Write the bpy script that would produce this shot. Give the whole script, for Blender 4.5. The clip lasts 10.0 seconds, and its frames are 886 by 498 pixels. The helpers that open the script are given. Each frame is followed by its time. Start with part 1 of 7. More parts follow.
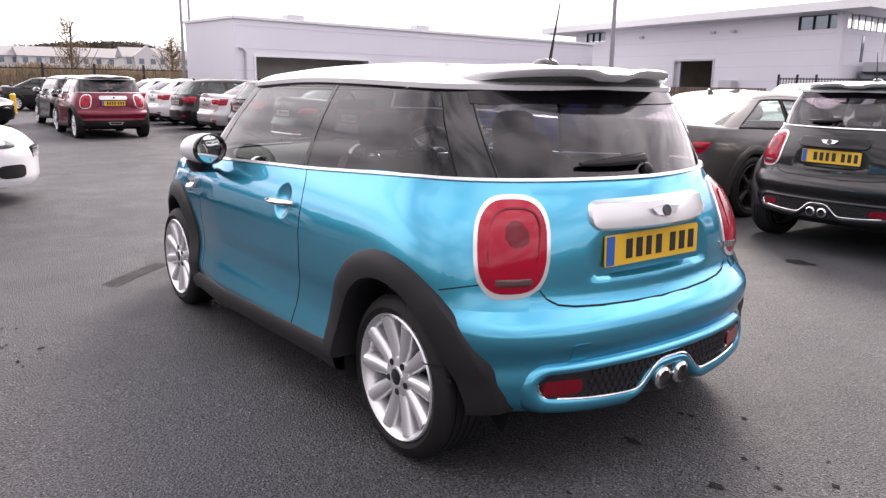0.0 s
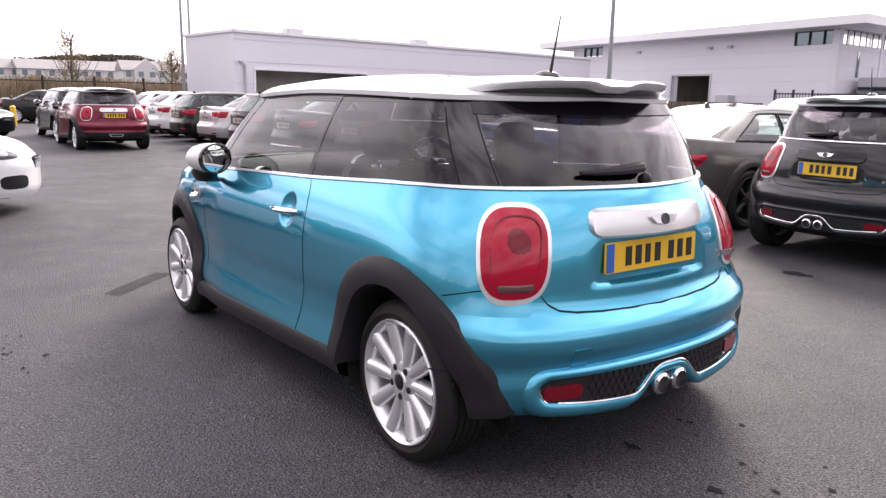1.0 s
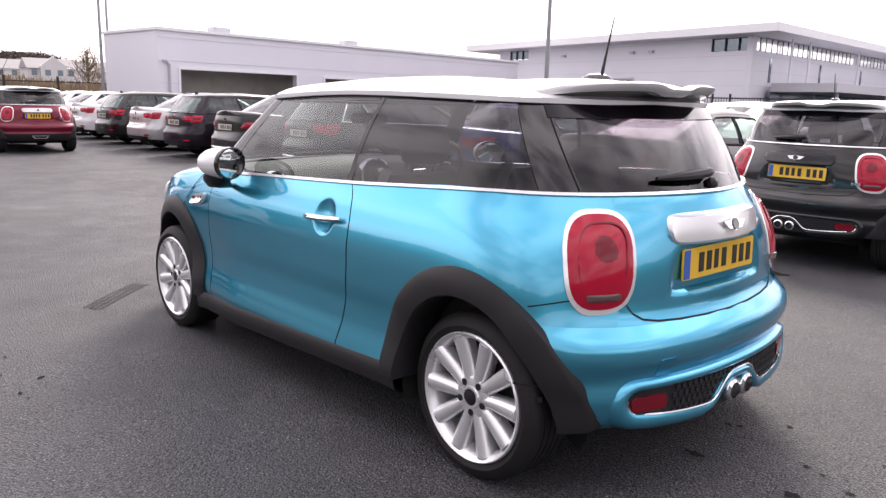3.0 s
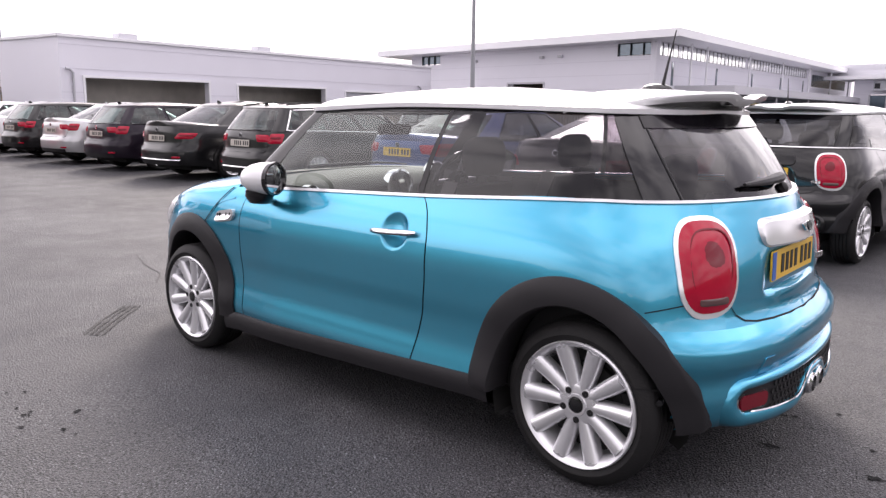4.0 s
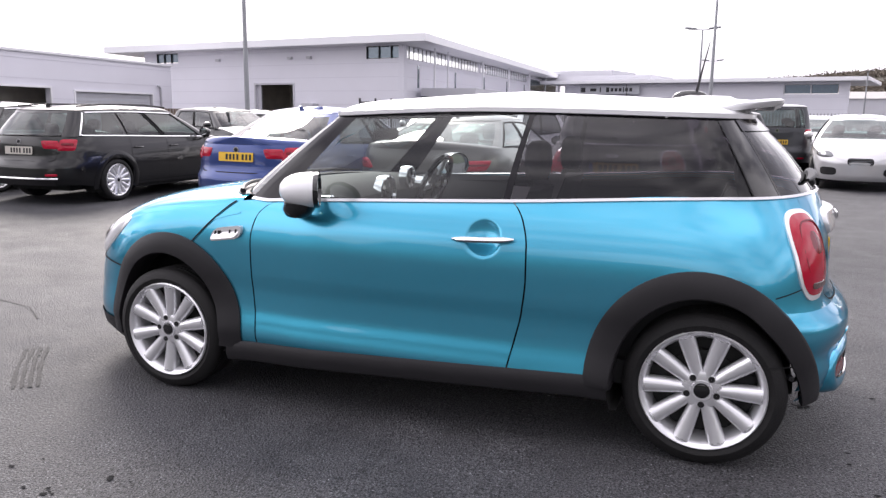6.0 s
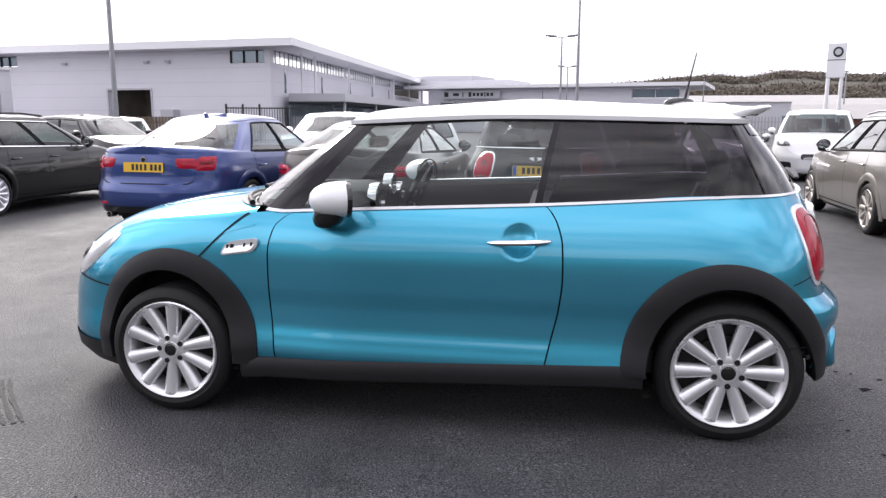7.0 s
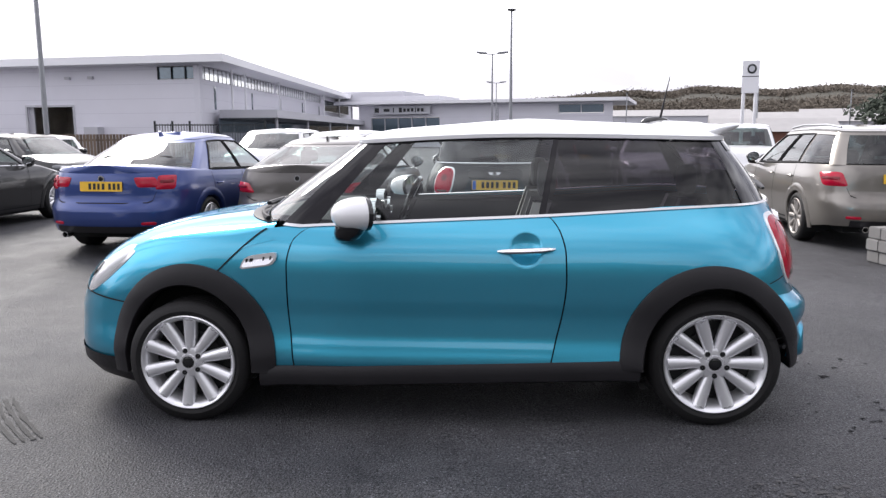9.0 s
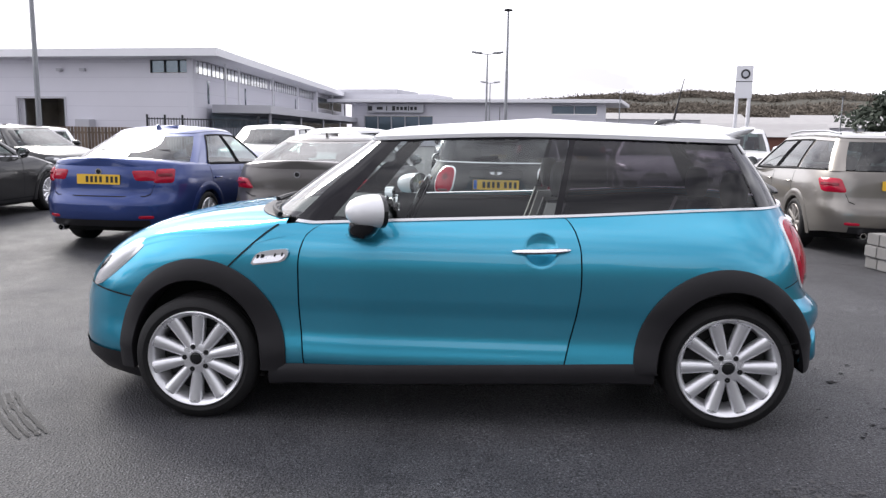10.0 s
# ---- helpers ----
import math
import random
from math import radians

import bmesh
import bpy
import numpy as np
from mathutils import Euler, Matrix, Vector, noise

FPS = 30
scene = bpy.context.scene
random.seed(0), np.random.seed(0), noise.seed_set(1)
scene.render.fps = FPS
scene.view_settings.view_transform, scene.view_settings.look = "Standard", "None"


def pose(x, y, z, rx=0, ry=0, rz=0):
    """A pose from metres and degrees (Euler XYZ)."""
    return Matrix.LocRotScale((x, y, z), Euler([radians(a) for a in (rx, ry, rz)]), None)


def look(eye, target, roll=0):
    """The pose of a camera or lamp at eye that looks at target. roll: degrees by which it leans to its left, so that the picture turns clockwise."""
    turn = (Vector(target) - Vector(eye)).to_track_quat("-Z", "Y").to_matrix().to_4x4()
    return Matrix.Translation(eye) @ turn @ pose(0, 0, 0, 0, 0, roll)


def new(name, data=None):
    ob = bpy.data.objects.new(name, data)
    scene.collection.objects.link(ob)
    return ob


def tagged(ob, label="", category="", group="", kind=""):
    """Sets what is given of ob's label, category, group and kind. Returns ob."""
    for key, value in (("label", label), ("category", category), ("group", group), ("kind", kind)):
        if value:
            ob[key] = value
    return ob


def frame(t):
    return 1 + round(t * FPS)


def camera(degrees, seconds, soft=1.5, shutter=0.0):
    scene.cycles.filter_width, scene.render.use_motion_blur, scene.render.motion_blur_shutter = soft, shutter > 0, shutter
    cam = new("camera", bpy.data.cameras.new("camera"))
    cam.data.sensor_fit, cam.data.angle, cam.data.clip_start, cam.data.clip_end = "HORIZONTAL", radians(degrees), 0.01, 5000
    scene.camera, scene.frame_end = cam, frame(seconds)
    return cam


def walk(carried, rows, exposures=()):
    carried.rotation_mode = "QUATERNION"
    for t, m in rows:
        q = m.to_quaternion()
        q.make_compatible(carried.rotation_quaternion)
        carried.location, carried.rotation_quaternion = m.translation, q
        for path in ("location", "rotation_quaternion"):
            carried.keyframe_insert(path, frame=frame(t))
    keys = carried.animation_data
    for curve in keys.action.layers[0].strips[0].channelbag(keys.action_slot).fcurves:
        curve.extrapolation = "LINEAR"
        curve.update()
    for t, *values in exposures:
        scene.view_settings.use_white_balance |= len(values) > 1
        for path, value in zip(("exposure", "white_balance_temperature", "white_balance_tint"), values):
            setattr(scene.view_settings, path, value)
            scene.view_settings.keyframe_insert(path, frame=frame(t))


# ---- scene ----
cam = camera(61.3, 10.0, soft=1.4)
PATH = [
    (0, (3.420, -2.163, 1.384), (1.850, -1.001, 0.954), 0.9),
    (0.5, (3.452, -2.196, 1.38), (1.876, -1.035, 0.968), 1.3),
    (1, (3.453, -2.211, 1.372), (1.88, -1.04, 0.977), 1.1),
    (1.5, (3.438, -2.224, 1.376), (1.872, -1.043, 0.983), 1.1),
    (2, (3.399, -2.243, 1.366), (1.847, -1.045, 0.975), 1.4),
    (2.5, (3.235, -2.356, 1.362), (1.731, -1.099, 0.969), 1.7),
    (4, (2.54, -3.013, 1.379), (1.266, -1.515, 1.01), 0.7),
    (4.5, (2.248, -3.252, 1.389), (1.114, -1.648, 1.018), 0.9),
    (5, (1.953, -3.472, 1.384), (1.004, -1.749, 1.022), 0.7),
    (5.5, (1.627, -3.585, 1.375), (0.806, -1.797, 1.016), 0.5),
    (7, (0.601, -3.911, 1.384), (0.268, -1.969, 1.041), 0.2),
    (7.5, (0.348, -4.082, 1.389), (0.153, -2.12, 1.056), -0.7),
    (8, (0.269, -4.178, 1.398), (0.098, -2.211, 1.076), -0.4),
    (8.5, (0.262, -4.198, 1.404), (0.105, -2.228, 1.091), 0.2),
    (9, (0.267, -4.202, 1.402), (0.118, -2.231, 1.098), -0.2),
    (9.5, (0.238, -4.201, 1.397), (0.08, -2.23, 1.096), 0.7),
    (10, (0.153, -4.179, 1.396), (0.031, -2.206, 1.09), 0.9),
]
walk(cam, [(t, look(eye, target, roll)) for t, eye, target, roll in PATH],
     exposures=[(0.0, 0.63, 6850, 18), (2.5, 0.63, 6850, 18), (5.5, 0.64, 6650, 16), (7.0, 0.53, 6500, 13), (8.0, 0.41, 6450, 12), (10.0, 0.32, 6420, 11)])

# ---- light ----
SUN_EL, SUN_AZ = 36.0, 129.0   # degrees; azimuth from +x towards +y
world = bpy.data.worlds.new("overcast")
scene.world = world
world.use_nodes = True
wn, wl = world.node_tree.nodes, world.node_tree.links
sky = wn.new("ShaderNodeTexSky")
sky.sky_type, sky.sun_disc = "NISHITA", False
sky.sun_elevation, sky.sun_rotation = radians(SUN_EL), radians(90 - SUN_AZ)
sky.air_density, sky.dust_density = 1.0, 3.0
wmap = wn.new("ShaderNodeMapping")
wmap.inputs["Scale"].default_value = (1, 1, 3.2)
wtc = wn.new("ShaderNodeTexCoord")
wl.new(wtc.outputs["Generated"], wmap.inputs["Vector"])
wnoise = wn.new("ShaderNodeTexNoise")
wnoise.inputs["Scale"].default_value, wnoise.inputs["Detail"].default_value = 2.2, 5
wl.new(wmap.outputs["Vector"], wnoise.inputs["Vector"])
wramp = wn.new("ShaderNodeValToRGB")
wramp.color_ramp.elements[0].position, wramp.color_ramp.elements[1].position = 0.38, 0.60
wramp.color_ramp.elements[0].color = (6.0, 5.9, 6.7, 1)
wramp.color_ramp.elements[1].color = (16.0, 15.8, 16.6, 1)
wl.new(wnoise.outputs["Fac"], wramp.inputs["Fac"])
wmix = wn.new("ShaderNodeMix")
wmix.data_type = "RGBA"
wmix.inputs[0].default_value = 0.88
wl.new(sky.outputs["Color"], wmix.inputs[6])
wl.new(wramp.outputs["Color"], wmix.inputs[7])
# cloud cover is brighter towards the veiled sun
wdot = wn.new("ShaderNodeVectorMath")
wdot.operation = "DOT_PRODUCT"
wl.new(wtc.outputs["Generated"], wdot.inputs[0])
wdot.inputs[1].default_value = (math.cos(radians(SUN_AZ)) * math.cos(radians(SUN_EL)), math.sin(radians(SUN_AZ)) * math.cos(radians(SUN_EL)), math.sin(radians(SUN_EL)))
wfall = wn.new("ShaderNodeMapRange")
wfall.interpolation_type = "SMOOTHSTEP"
wfall.inputs["From Min"].default_value, wfall.inputs["From Max"].default_value = -0.7, 1.0
wfall.inputs["To Min"].default_value, wfall.inputs["To Max"].default_value = 0.68, 1.45
wl.new(wdot.outputs["Value"], wfall.inputs["Value"])
wglow = wn.new("ShaderNodeVectorMath")
wglow.operation = "SCALE"
wl.new(wmix.outputs[2], wglow.inputs[0])
wl.new(wfall.outputs["Result"], wglow.inputs["Scale"])
wbg = wn["Background"]
wbg.inputs["Strength"].default_value = 0.1
wl.new(wglow.outputs["Vector"], wbg.inputs["Color"])
sun = new("sun", bpy.data.lights.new("sun", "SUN"))
sun.data.energy, sun.data.angle, sun.data.color = 2.8, radians(22), (1.0, 0.96, 0.9)
sa, se = radians(SUN_AZ), radians(SUN_EL)
sun.matrix_world = look((60 * math.cos(sa), 60 * math.sin(sa), 60 * math.tan(se)), (0, 0, 0))
scene.view_settings.exposure = 0.0


# ---- materials ----
def mat(name, color, rough=0.5, metal=0.0, coat=0.0, vary=0.12, scale=6.0, bump=0.0, bscale=80.0, fine=0.0, rvary=0.0, obvary=0.0, spec=0.5, croug=0.03):
    """Principled paint with variation at two scales, roughness variation and fine relief."""
    m = bpy.data.materials.new(name)
    m.use_nodes = True
    n, l = m.node_tree.nodes, m.node_tree.links
    p = n["Principled BSDF"]
    p.inputs["Metallic"].default_value = metal
    p.inputs["Roughness"].default_value = rough
    p.inputs["Coat Weight"].default_value = coat
    p.inputs["Coat Roughness"].default_value = croug
    p.inputs["Specular IOR Level"].default_value = spec
    tc = n.new("ShaderNodeTexCoord")
    noi = n.new("ShaderNodeTexNoise")
    noi.inputs["Scale"].default_value, noi.inputs["Detail"].default_value = scale, 6
    l.new(tc.outputs["Object"], noi.inputs["Vector"])
    mixc = n.new("ShaderNodeMix")
    mixc.data_type = "RGBA"
    c = Vector(color)
    mixc.inputs[6].default_value = (*(c * (1 - vary)), 1)
    mixc.inputs[7].default_value = (*(c * (1 + vary)), 1)
    l.new(noi.outputs["Fac"], mixc.inputs[0])
    out = mixc.outputs[2]
    if fine:
        no2 = n.new("ShaderNodeTexNoise")
        no2.inputs["Scale"].default_value, no2.inputs["Detail"].default_value = bscale, 3
        l.new(tc.outputs["Object"], no2.inputs["Vector"])
        m2 = n.new("ShaderNodeMix")
        m2.data_type, m2.blend_type = "RGBA", "MULTIPLY"
        m2.inputs[0].default_value = fine
        r2 = n.new("ShaderNodeValToRGB")
        r2.color_ramp.elements[0].position, r2.color_ramp.elements[1].position = 0.3, 0.7
        r2.color_ramp.elements[0].color = (0.25, 0.25, 0.25, 1)
        r2.color_ramp.elements[1].color = (1.5, 1.5, 1.5, 1)
        l.new(no2.outputs["Fac"], r2.inputs["Fac"])
        l.new(out, m2.inputs[6])
        l.new(r2.outputs["Color"], m2.inputs[7])
        out = m2.outputs[2]
    if obvary:
        oi = n.new("ShaderNodeObjectInfo")
        hsv = n.new("ShaderNodeHueSaturation")
        mr = n.new("ShaderNodeMapRange")
        mr.inputs["To Min"].default_value, mr.inputs["To Max"].default_value = 1 - obvary, 1 + obvary
        l.new(oi.outputs["Random"], mr.inputs["Value"])
        l.new(mr.outputs["Result"], hsv.inputs["Value"])
        l.new(out, hsv.inputs["Color"])
        out = hsv.outputs["Color"]
    l.new(out, p.inputs["Base Color"])
    if rvary:
        mr = n.new("ShaderNodeMapRange")
        mr.inputs["From Min"].default_value, mr.inputs["From Max"].default_value = 0.3, 0.7
        mr.inputs["To Min"].default_value, mr.inputs["To Max"].default_value = max(rough - rvary, 0.02), min(rough + rvary, 1)
        l.new(noi.outputs["Fac"], mr.inputs["Value"])
        l.new(mr.outputs["Result"], p.inputs["Roughness"])
    if bump:
        nb = n.new("ShaderNodeTexNoise")
        nb.inputs["Scale"].default_value, nb.inputs["Detail"].default_value = bscale, 4
        l.new(tc.outputs["Object"], nb.inputs["Vector"])
        b = n.new("ShaderNodeBump")
        b.inputs["Strength"].default_value, b.inputs["Distance"].default_value = bump, 0.01
        l.new(nb.outputs["Fac"], b.inputs["Height"])
        l.new(b.outputs["Normal"], p.inputs["Normal"])
    return m


def glass_mat(name, tint, gloss=0.07, power=2.6):
    """A thin tinted pane: coloured see-through with a clear reflection."""
    m = bpy.data.materials.new(name)
    m.use_nodes = True
    n, l = m.node_tree.nodes, m.node_tree.links
    n.remove(n["Principled BSDF"])
    tr = n.new("ShaderNodeBsdfTransparent")
    tr.inputs["Color"].default_value = (*tint, 1)
    gl = n.new("ShaderNodeBsdfGlossy")
    gl.inputs["Roughness"].default_value = 0.015
    lw = n.new("ShaderNodeLayerWeight")
    lw.inputs["Blend"].default_value = 0.5
    p5 = n.new("ShaderNodeMath")
    p5.operation, p5.inputs[1].default_value = "POWER", power
    l.new(lw.outputs["Facing"], p5.inputs[0])
    fr = n.new("ShaderNodeMapRange")
    fr.inputs["To Min"].default_value, fr.inputs["To Max"].default_value = gloss, 1.0
    l.new(p5.outputs["Value"], fr.inputs["Value"])
    mx = n.new("ShaderNodeMixShader")
    l.new(fr.outputs["Result"], mx.inputs["Fac"])
    l.new(tr.outputs["BSDF"], mx.inputs[1])
    l.new(gl.outputs["BSDF"], mx.inputs[2])
    l.new(mx.outputs["Shader"], n["Material Output"].inputs["Surface"])
    return m


def paint(name, color, metal=0.55, rough=0.3, coat=0.8, **kw):
    return mat(name, color, rough, metal, coat=coat, vary=0.04, scale=3.0, **kw)


TEAL = paint("teal_paint", (0.055, 0.415, 0.605), 0.84, 0.29, coat=1.0, croug=0.03, fine=0.10, bscale=900)
# metallic flakes lose brightness at a glancing view
TEAL.node_tree.nodes["Principled BSDF"].inputs["Specular Tint"].default_value = (0.18, 0.33, 0.46, 1)
TEAL.node_tree.nodes["Principled BSDF"].inputs["Coat IOR"].default_value = 1.62
RED = paint("red_paint", (0.15, 0.004, 0.022), 0.3, coat=0.5, spec=0.3)
BLUE = paint("blue_paint", (0.022, 0.048, 0.19), 0.5)
BLACKP = paint("black_paint", (0.005, 0.005, 0.006), 0.0, 0.3, coat=0.65, spec=0.3)
GREYP = paint("grey_paint", (0.115, 0.107, 0.103), 0.5, coat=0.5, spec=0.3)
DGREYP = paint("dark_grey_paint", (0.045, 0.047, 0.052), 0.5, coat=0.5, spec=0.25)
PLUMP = paint("dark_plum_paint", (0.014, 0.009, 0.017), 0.3, coat=0.45, spec=0.2)
SILVERP = paint("silver_paint", (0.55, 0.55, 0.56), 0.6)
BEIGEP = paint("beige_paint", (0.20, 0.185, 0.165), 0.55)
WHITEP = paint("white_paint", (0.80, 0.80, 0.81), 0.0)
PLASTIC = mat("black_plastic", (0.018, 0.017, 0.019), 0.45, bump=0.12, bscale=500, vary=0.2, spec=0.25)
GLOSSBLK = mat("gloss_black", (0.008, 0.008, 0.009), 0.08, coat=0.6, vary=0.1)
PILLAR = mat("pillar_black", (0.006, 0.005, 0.007), 0.12, coat=0.0, vary=0.1, spec=0.4)
SEAM = mat("seam_dark", (0.004, 0.004, 0.005), 0.8)
UNDER = mat("underbody_dark", (0.008, 0.008, 0.008), 0.9)
RUBBER = mat("tyre_rubber", (0.014, 0.0135, 0.014), 0.65, spec=0.3, bump=0.25, bscale=120, vary=0.25, scale=14)
DIRTYALLOY = mat("dirty_alloy", (0.30, 0.28, 0.26), 0.45, 0.5, vary=0.2)
ALLOY = mat("alloy_silver", (0.80, 0.80, 0.82), 0.30, 0.65, coat=0.4, vary=0.06, rvary=0.06)
DISC = mat("brake_steel", (0.035, 0.035, 0.035), 0.6, 0.5)
CHROME = mat("chrome", (0.80, 0.80, 0.81), 0.07, 1.0, vary=0.03)
SATIN = mat("bright_trim", (0.86, 0.86, 0.87), 0.22, 0.5, coat=0.4, vary=0.03)
LENSRED = mat("red_lens", (0.40, 0.005, 0.028), 0.16, coat=0.3, vary=0.15, scale=30, spec=0.3)
LENSDARK = mat("dark_red_lens", (0.17, 0.003, 0.013), 0.18, coat=0.25, spec=0.3)
LENSCLR = mat("clear_lens", (0.94, 0.94, 0.95), 0.20, 0.12, coat=1.0, vary=0.12, scale=25)
LENSPALE = mat("pale_lamp_lens", (0.17, 0.175, 0.185), 0.15, 0.2, coat=1.0, vary=0.4, scale=18)
LENSGREY = mat("grey_lens", (0.10, 0.05, 0.05), 0.25, coat=0.4)
YELLOW = mat("plate_yellow", (0.80, 0.48, 0.03), 0.4, coat=0.3, vary=0.05)
PLATEW = mat("plate_white", (0.52, 0.49, 0.44), 0.4, vary=0.05)
PLATEB = mat("plate_blue", (0.03, 0.12, 0.45), 0.4)
INK = mat("plate_ink", (0.012, 0.012, 0.012), 0.5)
GLASS = glass_mat("clear_glass", (0.84, 0.88, 0.87), 0.065, 5.0)
SCREEN = glass_mat("windscreen_glass", (0.70, 0.76, 0.74), 0.07, 3.0)
TINT = glass_mat("dark_tinted_glass", (0.23, 0.215, 0.245), 0.06, 4.6)
BGGLASS = glass_mat("car_glass", (0.36, 0.44, 0.425), 0.07, 4.2)
MIRROR = mat("mirror_glass", (0.85, 0.87, 0.88), 0.02, 1.0, vary=0.0)
TRIM = mat("interior_trim", (0.022, 0.022, 0.024), 0.7)
SEATM = mat("seat_cloth", (0.045, 0.045, 0.048), 0.8, bump=0.3, bscale=250)
SEATL = mat("seat_light_cloth", (0.36, 0.35, 0.33), 0.75, bump=0.3, bscale=250)
CLAD = mat("white_cladding", (0.74, 0.735, 0.80), 0.5, vary=0.04, scale=0.6, rvary=0.1)
FASCIA = mat("pale_fascia", (0.80, 0.80, 0.83), 0.45, vary=0.03, scale=0.6)
CLADG = mat("grey_cladding", (0.52, 0.52, 0.56), 0.5, vary=0.05, scale=0.6)
DARKIN = mat("workshop_inside", (0.58, 0.55, 0.50), 0.8, vary=0.3, scale=1.5)
CLERES = mat("clerestory_glass", (0.78, 0.80, 0.80), 0.12, 0.85, vary=0.06, scale=2)
JOINT = mat("cladding_joint", (0.62, 0.615, 0.68), 0.5, vary=0.04, scale=0.6)
SHUTTER = mat("white_shutter", (0.52, 0.53, 0.57), 0.5, vary=0.05)
STEEL = mat("galvanised_steel", (0.30, 0.31, 0.33), 0.45, 0.6, vary=0.15, scale=8)
WINDOWG = mat("window_blue_glass", (0.14, 0.19, 0.23), 0.08, 0.3, coat=0.6, vary=0.2)
FENCEW = mat("palisade_grey", (0.38, 0.38, 0.40), 0.5, 0.2)
FENCED = mat("dark_fence_steel", (0.02, 0.022, 0.025), 0.6)
TIMBER = mat("weathered_timber", (0.16, 0.12, 0.09), 0.8, vary=0.3, scale=5, obvary=0.25)
ROOFT = mat("house_roof_tiles", (0.33, 0.32, 0.32), 0.8, vary=0.15, scale=1.0)
RENDERW = mat("house_render", (0.62, 0.61, 0.60), 0.8, vary=0.06)
CONC = mat("concrete_block", (0.21, 0.205, 0.20), 0.85, bump=0.5, bscale=60, vary=0.2, obvary=0.12)
LEAF = mat("autumn_scrub", (0.27, 0.20, 0.12), 0.8, vary=0.6, scale=1.5)
LEAFG = mat("dark_evergreen", (0.030, 0.042, 0.026), 0.8, vary=0.4, scale=2.0)
# wood brown lightened so the colour itself carries the distance haze
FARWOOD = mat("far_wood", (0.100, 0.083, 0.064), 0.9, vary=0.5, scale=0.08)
FIELD = mat("far_field", (0.036, 0.032, 0.020), 0.9, vary=0.3, scale=0.03)
BARK = mat("bark", (0.10, 0.08, 0.06), 0.9, vary=0.3)


def asphalt():
    m = bpy.data.materials.new("asphalt")
    m.use_nodes = True
    n, l = m.node_tree.nodes, m.node_tree.links
    p = n["Principled BSDF"]
    tc = n.new("ShaderNodeTexCoord")

    def noise_tex(scale, detail=4, rough=0.55):
        t = n.new("ShaderNodeTexNoise")
        t.inputs["Scale"].default_value, t.inputs["Detail"].default_value, t.inputs["Roughness"].default_value = scale, detail, rough
        l.new(tc.outputs["Object"], t.inputs["Vector"])
        return t.outputs["Fac"]

    def ramp(fac, p0, p1, c0, c1):
        r = n.new("ShaderNodeValToRGB")
        r.color_ramp.elements[0].position, r.color_ramp.elements[1].position = p0, p1
        r.color_ramp.elements[0].color, r.color_ramp.elements[1].color = (c0, c0, c0 * 1.03, 1), (c1, c1, c1 * 1.01, 1)
        l.new(fac, r.inputs["Fac"])
        return r.outputs["Color"]

    def mul(a, b):
        x = n.new("ShaderNodeMix")
        x.data_type, x.blend_type = "RGBA", "MULTIPLY"
        x.inputs[0].default_value = 1
        l.new(a, x.inputs[6])
        l.new(b, x.inputs[7])
        return x.outputs[2]

    big = noise_tex(0.35, 5, 0.6)
    mid = noise_tex(2.3, 6, 0.65)
    grit = noise_tex(105, 3, 0.7)
    v = n.new("ShaderNodeTexVoronoi")
    v.inputs["Scale"].default_value = 110
    l.new(tc.outputs["Object"], v.inputs["Vector"])
    col = mul(ramp(big, 0.36, 0.64, 0.029, 0.047), ramp(mid, 0.30, 0.70, 0.75, 1.22))
    col = mul(col, ramp(grit, 0.38, 0.64, 0.22, 2.1))
    col = mul(col, ramp(noise_tex(420, 1), 0.40, 0.72, 0.80, 2.2))
    # sparse pale stones
    v2 = n.new("ShaderNodeTexVoronoi")
    v2.inputs["Scale"].default_value = 48
    l.new(tc.outputs["Object"], v2.inputs["Vector"])
    col = mul(col, ramp(v2.outputs["Distance"], 0.10, 0.20, 2.6, 1.0))
    l.new(col, p.inputs["Base Color"])
    l.new(ramp(mid, 0.32, 0.66, 0.46, 0.68), p.inputs["Roughness"])
    p.inputs["Specular IOR Level"].default_value = 0.24
    b = n.new("ShaderNodeBump")
    b.inputs["Strength"].default_value, b.inputs["Distance"].default_value = 0.9, 0.008
    l.new(v.outputs["Distance"], b.inputs["Height"])
    b2 = n.new("ShaderNodeBump")
    b2.inputs["Strength"].default_value, b2.inputs["Distance"].default_value = 0.3, 0.01
    l.new(grit, b2.inputs["Height"])
    l.new(b.outputs["Normal"], b2.inputs["Normal"])
    l.new(b2.outputs["Normal"], p.inputs["Normal"])
    return m


ASPHALT = asphalt()


# ---- building blocks ----
def part(name, bm, material, parent=None, label="", smooth=40):
    """One mesh object from a bmesh, under a thing or a part. Open sheets face away from the thing's middle."""
    bmesh.ops.recalc_face_normals(bm, faces=bm.faces[:])
    bm.normal_update()
    if any(e.is_boundary for e in bm.edges):
        mid = Vector((0.2, 0, 0.55)) if parent else Vector((0, 0, -5))
        if sum(f.normal.dot(f.calc_center_median() - mid) * f.calc_area() for f in bm.faces) < 0:
            bmesh.ops.reverse_faces(bm, faces=bm.faces[:])
    me = bpy.data.meshes.new(name)
    bm.to_mesh(me)
    bm.free()
    me.materials.append(material)
    if smooth:
        me.shade_smooth()
        me.set_sharp_from_angle(angle=radians(smooth))
    ob = new(name, me)
    ob.parent = parent
    return tagged(ob, label)


def thing(name, label, category, group="", kind=""):
    return tagged(new(name), label, category, group, kind)


